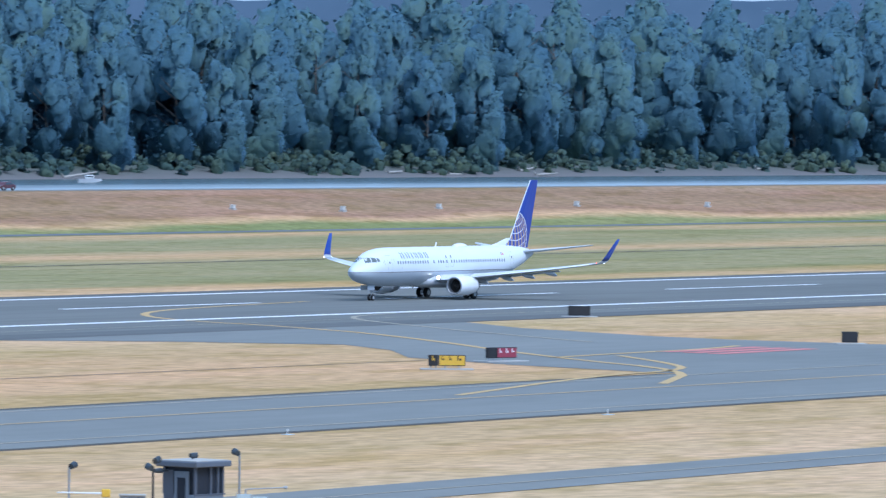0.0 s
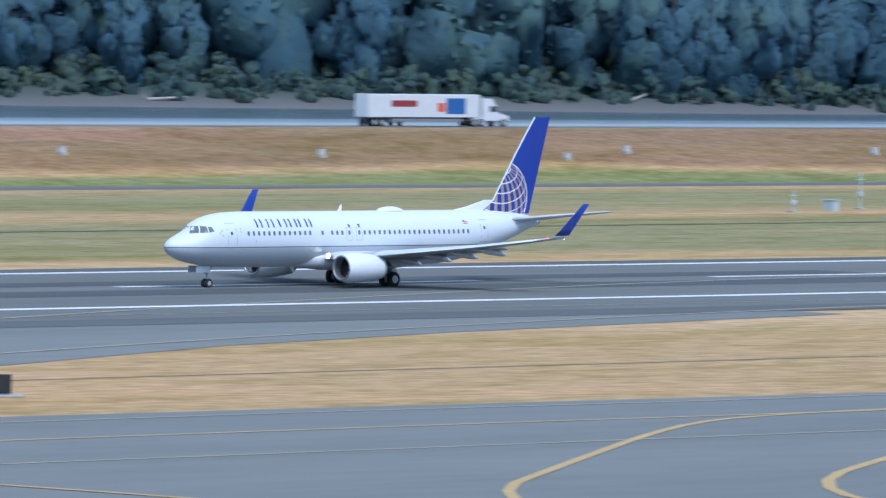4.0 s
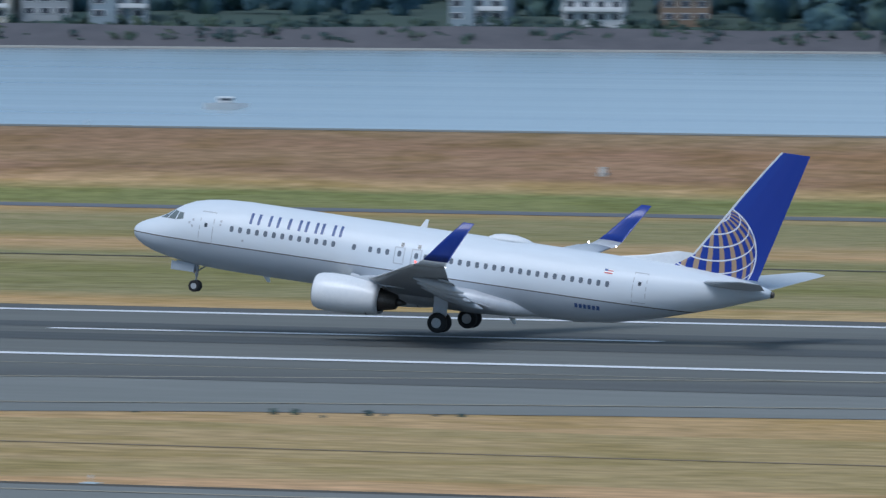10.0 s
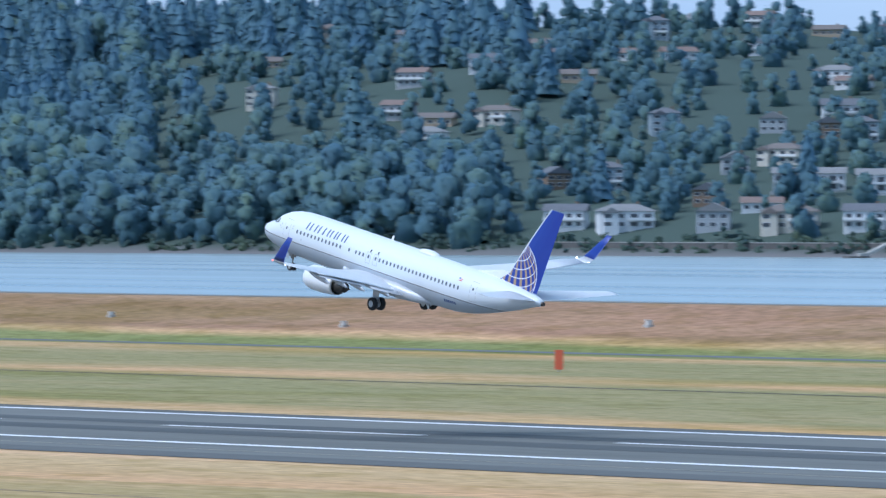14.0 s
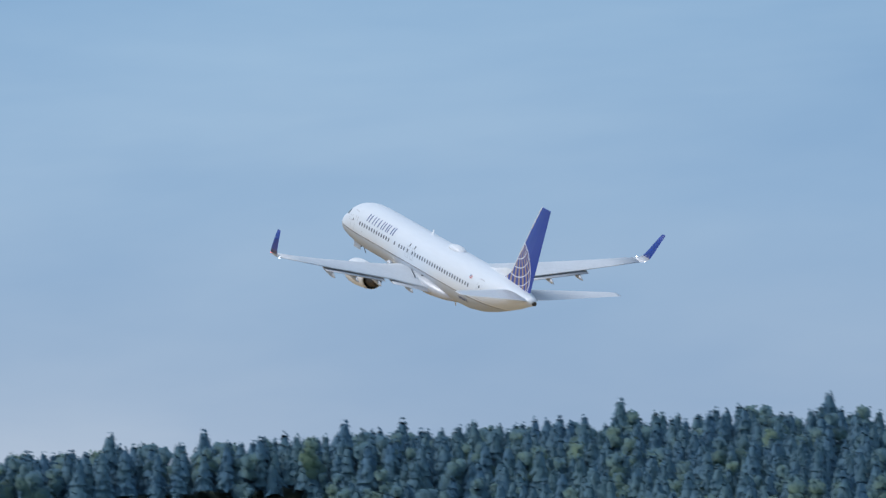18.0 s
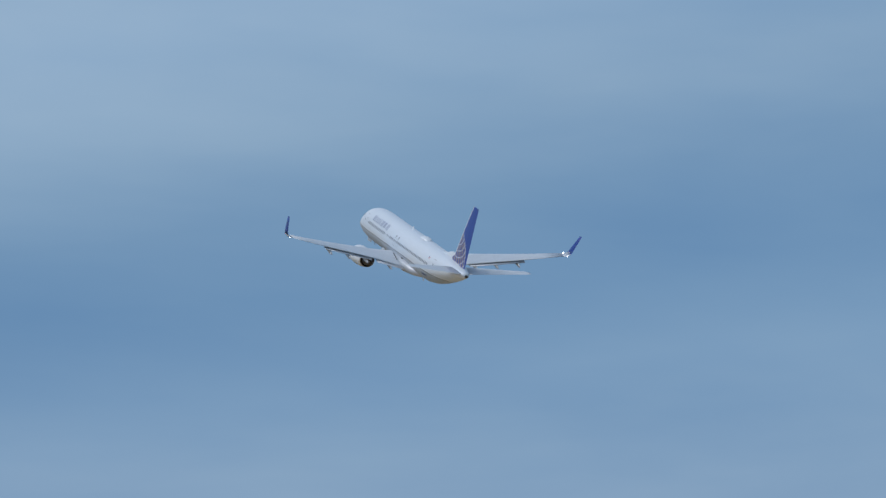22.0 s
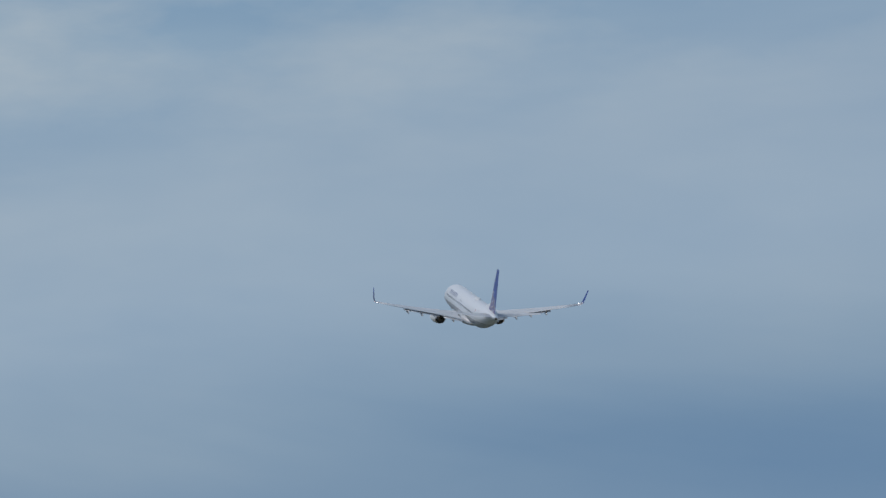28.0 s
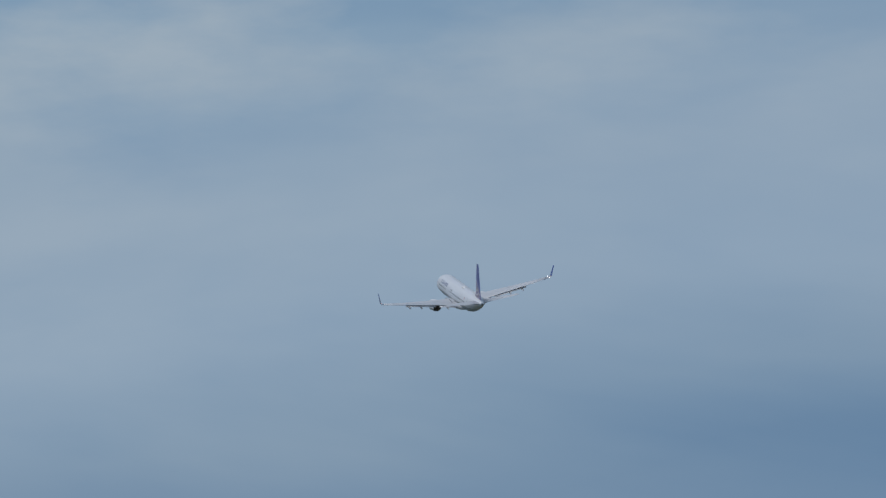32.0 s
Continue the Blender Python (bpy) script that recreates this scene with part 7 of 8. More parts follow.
def apartment(az0, az1, d, storeys, wall, label, z_lift=0.0, fh=3.1, flat=True):
    lean = (shore_range(az1) - shore_range(az0)) * 0.35
    x0, y0 = at_bearing(az0, d - lean / 2)
    x1, y1 = at_bearing(az1, d + lean / 2)
    w = math.hypot(x1 - x0, y1 - y0)
    x, y = (x0 + x1) / 2, (y0 + y1) / 2
    t = thing("apartment_building", label, "apartment building", pose(x, y, float(land(x, y)) + z_lift, 0, 0, math.degrees(math.atan2(y1 - y0, x1 - x0))))
    dd, h = 16.0, storeys * fh
    FRONTS.append((x0, y0, x1, y1))
    for i in range(7):
        PLACED.append((x0 + (x1 - x0) * i / 6, y0 + (y1 - y0) * i / 6, 12.0))
    part("wall", boxed(-w / 2, w / 2, 0, dd, -15, h), wall, t)
    n = max(3, int(w / 9))
    if flat:
        part("roof", boxed(-w / 2 - 0.6, w / 2 + 0.6, -0.6, dd + 0.6, h, h + 0.6), TRIM, t, "flat pale roof")
        for i in range(n):
            if i % 3 == 1:
                part("roof_plant", boxed(-w / 2 + w * i / n + 2, -w / 2 + w * i / n + 6, 4, 9, h + 0.6, h + 2.4), WALLS[1], t)
    else:
        for i in range(max(2, n // 2)):
            a, b = -w / 2 + w * i / max(2, n // 2), -w / 2 + w * (i + 1) / max(2, n // 2)
            part("roof", hip_roof(a + 0.7, b - 0.7, 0, dd, h, 2.6, 0.7), ROOFS[0], t)
    for s in range(storeys):
        for i in range(n):
            a, b = -w / 2 + w * i / n + 0.6, -w / 2 + w * (i + 1) / n - 0.6
            part("window", boxed(a, b, -0.08, 0.02, s * fh + 0.7, s * fh + fh - 0.7), GLASS_DARK, t)
            if i % 2 == 0:
                part("balcony", boxed(a - 0.3, b + 0.3, -1.8, -0.09, s * fh + 0.05, s * fh + 0.95), TRIM if wall is not WALLS[2] else WALLS[0], t)
    for i in range(0, n + 1, 2):
        part("pier", boxed(-w / 2 + w * i / n - 0.4, -w / 2 + w * i / n + 0.4, -1.2, -0.003, -10, h), wall, t)
    return t


sr = shore_range
RUST_ROOF = material("rust_red_roof", ((0.26, 0.13, 0.09), (0.34, 0.18, 0.13)), 0.3, 0.85, 0.08)
TEAL_GLASS = material("teal_glazing", ((0.05, 0.11, 0.12), (0.09, 0.17, 0.18)), 0.3, 0.15)


def stepped_block(az0, az1, d, label, sections, fh, glass, roof, lift=0.0):
    """A long block of sections (from, to, height, forward, glazed, wall)."""
    lean = (shore_range(az1) - shore_range(az0)) * 0.35
    x0, y0 = at_bearing(az0, d - lean / 2)
    x1, y1 = at_bearing(az1, d + lean / 2)
    w = math.hypot(x1 - x0, y1 - y0)
    x, y = (x0 + x1) / 2, (y0 + y1) / 2
    t = thing("apartment_building", label, "apartment building", pose(x, y, float(land(x, y)) + lift, 0, 0, math.degrees(math.atan2(y1 - y0, x1 - x0))))
    FRONTS.append((x0, y0, x1, y1))
    for i in range(7):
        PLACED.append((x0 + (x1 - x0) * i / 6, y0 + (y1 - y0) * i / 6, 12.0))
    for k, (f0, f1, h, fwd, glazed, wall) in enumerate(sections):
        a, b = -w / 2 + w * f0, -w / 2 + w * f1
        part("wall", boxed(a, b, -fwd, 15, -14, h), wall, t)
        part("roof", boxed(a - 0.2, b + 0.2, -fwd - (0.9 if glazed else 0.2), 15.2, h + 0.004, h + (0.9 if glazed else 0.4)), roof if glazed else TRIM, t)
        if k % 2 == 0:
            part("roof_plant", boxed(a + (b - a) * 0.3, a + (b - a) * 0.6, 4, 8, h + 0.41, h + 2.0), TRIM if k % 4 else RUST_ROOF, t)
        n = max(1, round((b - a) / 4.2)) if glazed else 1
        for s in range(max(1, int(h / fh))):
            for i in range(n):
                u, v = a + (b - a) * i / n + 0.35, a + (b - a) * (i + 1) / n - 0.35
                if not glazed:
                    u, v = a + (b - a) * 0.62, a + (b - a) * 0.84
                part("window", boxed(u, v, -fwd - 0.09, -fwd + 0.02, s * fh + 0.75, s * fh + fh - 0.5), glass, t)
            if glazed:
                part("balcony", boxed(a + 0.1, b - 0.1, -fwd - 1.5, -fwd - 0.1, s * fh + 0.0, s * fh + 0.55), WALLS[(0, 2, 1)[(s + k) % 3]], t)
                part("balcony_divider", boxed((a + b) / 2 - 0.2, (a + b) / 2 + 0.2, -fwd - 1.4, -fwd - 0.095, s * fh + 0.56, s * fh + fh - 0.05), wall, t)
    return t


grey, cream, white = WALLS[2], WALLS[1], WALLS[0]
stepped_block(-63.75, -61.82, sr(-62.5) + 280, "grey five-storey apartment block with banded balconies", [(0, 0.05, 15.6, 1.2, 0, grey), (0.05, 0.18, 14.4, 0, 1, grey), (0.18, 0.23, 15.8, 1.4, 0, grey), (0.23, 0.43, 14.8, 0, 1, grey), (0.43, 0.48, 15.8, 1.4, 0, grey), (0.48, 0.62, 15.0, 0, 1, grey), (0.62, 0.68, 16.2, 1.6, 0, grey), (0.68, 0.88, 14.8, 0, 1, grey), (0.88, 0.94, 15.8, 1.2, 0, grey), (0.94, 1.0, 12.0, 0, 1, grey)], 2.95, GLASS_DARK, WALLS[2], -1)
stepped_block(-61.72, -60.25, sr(-61) + 302, "cream stepped apartment block on the slope", [(0, 0.17, 11.6, 1.8, 0, cream), (0.17, 0.31, 10, 0, 1, grey), (0.31, 0.43, 12.4, 1.8, 0, cream), (0.43, 0.52, 10.4, 0, 1, cream), (0.52, 0.58, 12.6, 1.6, 0, cream), (0.58, 0.70, 9.6, 0, 1, grey), (0.70, 0.80, 14.0, 2.0, 0, cream), (0.80, 1.0, 9.8, 0, 1, cream)], 3.0, GLASS_DARK, RUST_ROOF)
stepped_block(-61.38, -60.15, sr(-60.8) + 75, "white three-storey office block with teal window bands", [(0, 0.32, 8.4, 0, 1, white), (0.32, 0.52, 11.2, 1.5, 1, cream), (0.52, 0.60, 8.6, 0, 1, white), (0.60, 0.72, 11.0, 1.0, 1, cream), (0.72, 1.0, 11.2, 0.6, 1, white)], 3.4, TEAL_GLASS, WALLS[1], -1)
apartment(-63.3, -61.45, sr(-62.4) + 75, 3, WALLS[4], "grey-blue riverside apartments with hip roofs", -1, 3.1, False)
apartment(-65.2, -63.6, sr(-64.4) + 75, 3, WALLS[4], "grey-blue riverside apartments with hip roofs", -1, 3.1, False)
for a in (-58.9, -58.35, -57.8, -57.25, -56.75):
    apartment(a, a + 0.42, sr(a) + 75, 3, WALLS[2], "grey riverside townhouse block with a hip roof", -0.5, 3.1, False)


# docks, gangways and boats on the far bank
def gangway(az, side, length=26):
    x, y = at_bearing(az, shore_range(az) - 14)
    t = thing("gangway", "white gangway ramp from bank to dock", "gangway", pose(x, y, WATER, 0, 0, -az + 90 - side * 55))
    bm = bmesh.new()
    pts = [(-4, 0.6), (0, 0.9), (length * 0.7, 8.0), (length * 1.25, 10.0)]
    for (a, za), (b, zb) in zip(pts, pts[1:]):
        loft(bm, [[Vector((a, s * 1.2, za + k)) for s, k in ((-1, 0), (1, 0), (1, 1.1), (-1, 1.1))], [Vector((b, s * 1.2, zb + k)) for s, k in ((-1, 0), (1, 0), (1, 1.1), (-1, 1.1))]])
    part("ramp", bm, CONCRETE, t)
    part("float", boxed(-10, 0, -2.5, 2.5, -0.4, 0.6), TIMBER, t)
    for k in (0.45, 0.9):
        part("pier_post", boxed(length * k - 0.25, length * k + 0.25, -0.25, 0.25, -3, 6.0 * k), TIMBER, t)
    PLACED.append((x, y, 18))


for az, side in ((-47.3, 1), (-41.85, 1), (-40.75, 1), (-38.6, 1), (-36.8, 1), (-35.05, 1)):
    gangway(az, side)


def boat(az, off, length, label, mast=False, d=None):
    x, y = at_bearing(az, (shore_range(az) - off) if d is None else d)
    t = thing("boat", label, "boat", pose(x, y, WATER, 0, 0, -az + 8))
    h = length / 2
    bm = bmesh.new()
    rings = []
    for x_, w, z0 in ((-h, 0.85, 0.0), (-h * 0.3, 1.0, -0.1), (h * 0.4, 0.85, 0.05), (h * 0.85, 0.35, 0.3), (h, 0.04, 0.6)):
        rings.append([Vector((x_, -w * length * 0.15, 1.15)), Vector((x_, -w * length * 0.10, z0)), Vector((x_, w * length * 0.10, z0)), Vector((x_, w * length * 0.15, 1.15))])
    loft(bm, rings)
    bmesh.ops.recalc_face_normals(bm, faces=bm.faces[:])
    part("hull", bm, CAR_PAINT["white"], t)
    part("cabin", boxed(-h * 0.4, h * 0.3, -length * 0.09, length * 0.09, 1.15, 2.3, bevel=0.15), TRIM, t)
    part("cabin_glazing", boxed(-h * 0.35, h * 0.25, -length * 0.095, length * 0.095, 1.6, 2.0), GLASS_DARK, t)
    if mast:
        bm = bmesh.new()
        tube(bm, (0.3, 0, 1.1), (0.3, 0, 15), 0.14, 0.07, 8)
        tube(bm, (0.3, 0, 3.0), (-h * 0.8, 0, 3.1), 0.1, 0.08, 8)
        part("mast", bm, PALEBOX, t)


for az, off, ln, lab, mast in ((-35.65, 22, 11, "white sailing boat with bare mast at its mooring", True), (-42.15, 20, 10, "white motor boat moored at the far bank", False), (-40.95, 20, 8, "white motor boat moored at the far bank", False), (-41.0, 24, 9, "white motor boat moored at the far bank", False),
                               (-56.0, 30, 9, "small white boat by the far bank", False), (-39.2, 22, 9, "small white boat by the far bank", False), (-44.8, 20, 9, "small white boat by the far bank", False)):
    boat(az, off, ln, lab, mast)
for az, d, ln in ((36.98, 1640, 7), (37.5, 1600, 6), (56.8, 2150, 7), (-19.1, 1300, 8)):
    boat(az, 0, ln, "small white motor boat near the island beach" if az > 0 else "low skiff on the open river", False, d)

# stone wall above the beach below the terraces
SEAWALL = material("dark_stone_wall", ((0.09, 0.09, 0.09), (0.16, 0.15, 0.14)), 0.3, 0.9, 0.3, fine=6)
for i in range(14):
    az = -49.9 + 0.5 * i
    xa, ya = at_bearing(az, shore_range(az) + 27)
    xb, yb = at_bearing(az + 0.49, shore_range(az + 0.49) + 27)
    w = math.hypot(xb - xa, yb - ya)
    z = float(land((xa + xb) / 2, (ya + yb) / 2))
    t = thing("sea_wall", "dark stone wall above the tan beach", "wall", pose(xa, ya, z, 0, 0, math.degrees(math.atan2(yb - ya, xb - xa))), "stone walls along the beach")
    part("masonry", boxed(0, w, 0, 0.8, -2, 2.4, bevel=0.08), SEAWALL, t)
    part("coping", boxed(-0.1, w + 0.1, -0.15, 0.95, 2.404, 2.7, bevel=0.04), CONCRETE, t)
# stone embankment below the riverside gardens
bm = bmesh.new()
kerb = bmesh.new()
prev = None
for i in range(64):
    az = -29.7 + 0.25 * i
    d = shore_range(az)
    rise = 4.7 + 0.4 * math.sin(i * 0.4)
    cur = [bm.verts.new((*at_bearing(az, d + o), z)) for o, z in ((2, -3.4), (6, -2.3), (30, rise), (33, rise), (36, -4))]
    low_edge = [kerb.verts.new((*at_bearing(az, d + o), z)) for o, z in ((1.0, -3.4), (1.2, -2.3), (5.0, -2.2), (5.2, -3.4))]
    if prev:
        for mesh, a, c in ((bm, prev[0], cur), (kerb, prev[1], low_edge)):
            for k in range(len(a) - 1):
                mesh.faces.new((a[k], c[k], c[k + 1], a[k + 1]))
    prev = (cur, low_edge)
bank = tagged(part("embankment", bm, material("grey_riprap", ((0.075, 0.075, 0.085), (0.120, 0.115, 0.125)), 0.12, 0.95, 0.5, fine=9)), "grey stone embankment below riverside gardens", "embankment", kind="structure")
part("kerb", kerb, CONCRETE, bank, "pale concrete toe along the waterline")
# driftwood on the island's beach
DRIFT = material("bleached_wood", ((0.28, 0.26, 0.24), (0.42, 0.40, 0.37)), 0.6, 0.9, 0.2)
for i in range(22):
    x = rng.uniform(560, 2600)
    y = float(np.interp(x, ISLAND_X, ISLAND_NEAR)) + rng.uniform(14, 30)
    t = thing("driftwood_log", "bleached driftwood log stranded on the island beach", "log", pose(x, y, float(land(x, y)) + 0.3, 0, rng.uniform(-8, 3), rng.uniform(-40, 40)), "driftwood logs")
    ln = rng.uniform(5, 12)
    bm = bmesh.new()
    tube(bm, (0, 0, 0), (ln, 0, 0.3), 0.45, 0.25, 8)
    part("trunk", bm, DRIFT, t)
    bm = bmesh.new()
    for k in range(6):
        tube(bm, (0, 0, 0), (-0.7, math.cos(k) * 1.1, 0.5 + math.sin(k) * 1.0), 0.2, 0.06, 5)
    part("root_plate", bm, DRIFT, t)


# ---- woods ----
def leafy(name, stops, rough=0.6, haze_sheen=0.34):
    """Foliage whose colour wanders from crown to crown and a little from leaf to leaf, with a blue sheen that imitates
    haze.
    """
    m = bpy.data.materials.new(name)
    m.use_nodes = True
    n, l = m.node_tree.nodes, m.node_tree.links
    b = n["Principled BSDF"]
    b.inputs["Roughness"].default_value = rough
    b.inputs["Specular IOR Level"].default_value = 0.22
    # blue gloss and sheen tints stand in for the air's haze
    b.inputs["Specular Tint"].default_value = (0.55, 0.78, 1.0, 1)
    b.inputs["Sheen Weight"].default_value, b.inputs["Sheen Roughness"].default_value = haze_sheen, 0.7
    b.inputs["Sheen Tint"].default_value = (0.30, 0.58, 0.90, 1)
    geo, co, info, ramp = n.new("ShaderNodeNewGeometry"), n.new("ShaderNodeTexCoord"), n.new("ShaderNodeObjectInfo"), n.new("ShaderNodeValToRGB")

    def blend(value, gain, base):
        q = n.new("ShaderNodeMath")
        q.operation = "MULTIPLY_ADD"
        q.inputs[1].default_value = gain
        l.new(value, q.inputs[0])
        if isinstance(base, float):
            q.inputs[2].default_value = base
        else:
            l.new(base, q.inputs[2])
        return q.outputs[0]

    def wander(scale, detail):
        q = n.new("ShaderNodeTexNoise")
        q.inputs["Scale"].default_value, q.inputs["Detail"].default_value = scale, detail
        l.new(co.outputs["Object"], q.inputs["Vector"])
        return q.outputs["Fac"]

    tone = blend(wander(0.075, 3), 0.75, -0.36)
    tone = blend(wander(0.016, 2), 0.75, tone)
    tone = blend(info.outputs["Random"], 0.22, tone)
    tone = blend(geo.outputs["Random Per Island"], 0.10, tone)
    tone = blend(wander(0.55, 4), 0.28, blend(tone, 1.0, -0.14))
    l.new(tone, ramp.inputs["Fac"])
    bump = n.new("ShaderNodeBump")
    bump.inputs["Strength"].default_value, bump.inputs["Distance"].default_value = 0.40, 1.2
    l.new(wander(0.45, 5), bump.inputs["Height"])
    l.new(bump.outputs["Normal"], b.inputs["Normal"])
    e = ramp.color_ramp.elements
    while len(e) < len(stops):
        e.new(0.5)
    for i, c in enumerate(stops):
        e[i].position, e[i].color = 0.2 + 0.6 * i / (len(stops) - 1), (*c, 1)
    l.new(ramp.outputs["Color"], b.inputs["Base Color"])
    # light also passes through the leaves
    thru, both, out = n.new("ShaderNodeBsdfTranslucent"), n.new("ShaderNodeMixShader"), n["Material Output"]
    l.new(ramp.outputs["Color"], thru.inputs["Color"])
    both.inputs["Fac"].default_value = 0.26
    l.new(b.outputs["BSDF"], both.inputs[1])
    l.new(thru.outputs["BSDF"], both.inputs[2])
    l.new(both.outputs["Shader"], out.inputs["Surface"])
    return m


# distance haze is put into the leaf colours: bluish and lifted
LEAF = leafy("hazed_broadleaf_foliage", ((0.060, 0.116, 0.160), (0.072, 0.136, 0.164), (0.112, 0.180, 0.138)))
# lighter copies for hill and town, thicker haze mixed into their colours
HAZED_LEAF = leafy("hazed_hill_foliage", ((0.062, 0.120, 0.158), (0.090, 0.158, 0.158), (0.165, 0.230, 0.120)))
NEEDLE = leafy("hazed_conifer_foliage", ((0.084, 0.164, 0.252), (0.102, 0.192, 0.262), (0.132, 0.222, 0.238)))
TOWN_LEAF = leafy("hazed_town_foliage", ((0.070, 0.132, 0.170), (0.088, 0.156, 0.168), (0.150, 0.215, 0.135)))
SHRUB = leafy("shrub_foliage", ((0.050, 0.088, 0.095), (0.070, 0.112, 0.092), (0.115, 0.150, 0.085)), 0.7, 0.12)
BARK = material("bark", ((0.08, 0.07, 0.06), (0.15, 0.135, 0.12)), 0.5, 0.95, 0.2)


def sphere_quads(k):
    """A ball of 6 k k four-cornered faces: unit points and faces."""
    pts, faces, seen = [], [], {}
    for axis in range(3):
        for sgn in (-1, 1):
            ids = []
            for i in range(k + 1):
                for j in range(k + 1):
                    p = np.zeros(3)
                    p[axis], p[(axis + 1) % 3], p[(axis + 2) % 3] = sgn, (2 * i / k - 1) * sgn, 2 * j / k - 1
                    key = tuple(np.round(p, 4))
                    if key not in seen:
                        seen[key] = len(pts)
                        pts.append(p / np.linalg.norm(p))
                    ids.append(seen[key])
            for i in range(k):
                for j in range(k):
                    a = i * (k + 1) + j
                    faces.append((ids[a], ids[a + k + 1], ids[a + k + 2], ids[a + 1]))
    return np.array(pts), np.array(faces)


def unit(v):
    return v / (np.linalg.norm(v, axis=-1, keepdims=True) + 1e-9)


def gather(clouds):
    """Joins leaf clouds, each (points, faces, normals)."""
    base, vs, fs, ns = 0, [], [], []
    for v, f, q in clouds:
        vs.append(v)
        fs.append(f + base)
        ns.append(q)
        base += len(v)
    return np.concatenate(vs), np.concatenate(fs), np.concatenate(ns)


def quads_mesh(name, cloud, mat):
    """A mesh of four-cornered faces from a leaf cloud, shaded along the masses that the leaves belong to."""
    v, f, nrm = cloud
    n = len(f)
    me = bpy.data.meshes.new(name)
    me.vertices.add(len(v))
    me.loops.add(n * 4)
    me.polygons.add(n)
    me.vertices.foreach_set("co", np.ascontiguousarray(v, dtype=np.float32).ravel())
    me.loops.foreach_set("vertex_index", np.ascontiguousarray(f, dtype=np.int32).ravel())
    me.polygons.foreach_set("loop_start", np.arange(0, n * 4, 4, dtype=np.int32))
    me.polygons.foreach_set("loop_total", np.full(n, 4, dtype=np.int32))
    me.polygons.foreach_set("use_smooth", np.ones(n, dtype=bool))
    me.materials.append(mat)
    me.update(calc_edges=True)
    me.attributes.new("custom_normal", "FLOAT_VECTOR", "POINT").data.foreach_set("vector", np.ascontiguousarray(unit(nrm), dtype=np.float32).ravel())
    me.update()
    return me


def lumps(d, seed):
    """How far the surface of a mass of foliage stands out in the directions d, at two scales."""
    d = d + seed
    return (1 + 0.10 * (np.sin(d[:, 0] * 4.1 + 2 * np.sin(d[:, 2] * 2.3)) + np.sin(d[:, 1] * 4.7 + 2 * np.sin(d[:, 0] * 2.9)))
            + 0.06 * (np.sin(d[:, 2] * 9.3 + 3 * np.sin(d[:, 1] * 3.7)) + np.sin(d[:, 0] * 8.1 + 3 * np.sin(d[:, 2] * 4.4))))[:, None]


def soft_normal(d, p, mid, tilt=0.0):
    """Leaves are shaded by the crown that they clothe as much as by their own tilt."""
    return unit(d * 0.30 + unit((p - mid) * np.array([1, 1, 0.5])) * 0.55 + tilt + np.array([0, 0, 0.10]))


def crown(r, h, n, spread, girth, count, size, low=0.28, tall=1.3, fineness=3):
    """A crown of n uneven masses of twigs in a rounded column, narrow above, with loose leaf sprays over them."""
    k = (np.arange(n) + r.random(n)) / n
    t, rr = r.random(n) * 2 * np.pi, np.sqrt(r.random(n)) * spread * h * np.sin(np.pi * (0.22 + 0.72 * k)) ** 0.8
    c = np.stack([np.cos(t) * rr, np.sin(t) * rr, h * (low + (0.97 - low) * k ** 0.9)], 1)
    g = girth * h * (1.15 - 0.5 * k) * r.uniform(0.75, 1.2, n)
    rad = np.stack([g, g, g * r.uniform(0.8, 1.2, n) * tall], 1)
    c[:, 2] -= rad[:, 2] * 0.4
    mid, seeds, ball = np.array([0, 0, h * 0.45]), r.uniform(0, 9, (n, 3)), sphere_quads(fineness)
    out = []
    for at, size3, seed in zip(c, rad, seeds):
        p = at + ball[0] * size3 * lumps(ball[0], seed) * r.uniform(0.76, 1.14, (len(ball[0]), 1))
        out.append((p, ball[1], soft_normal(ball[0], p, mid, r.normal(size=p.shape) * 0.16)))
    w = rad[:, 0] * rad[:, 2]
    pick = r.choice(n, count, p=w / w.sum())
    d = unit(r.normal(size=(count, 3)))
    d[:, 2] = np.where(d[:, 2] < -0.45, -d[:, 2], d[:, 2])
    p = c[pick] + d * rad[pick] * lumps(d, seeds[pick]) * r.uniform(0.88, 1.22, (count, 1))
    face = unit(d + r.normal(size=(count, 3)) * 0.55)
    a = unit(np.cross(face, r.normal(size=(count, 3))))
    b = np.cross(face, a)
    s = size * r.uniform(0.6, 1.35, (count, 1))
    a, b = a * s, b * s * 0.8
    q = np.stack([p - a - b * 0.4, p + a * 0.2 - b, p + a + b * 0.5, p - a * 0.3 + b], 1)
    out.append((q.reshape(-1, 3), np.arange(count * 4).reshape(-1, 4), np.repeat(soft_normal(d, p, mid, face * 0.22), 4, axis=0)))
    return gather(out)


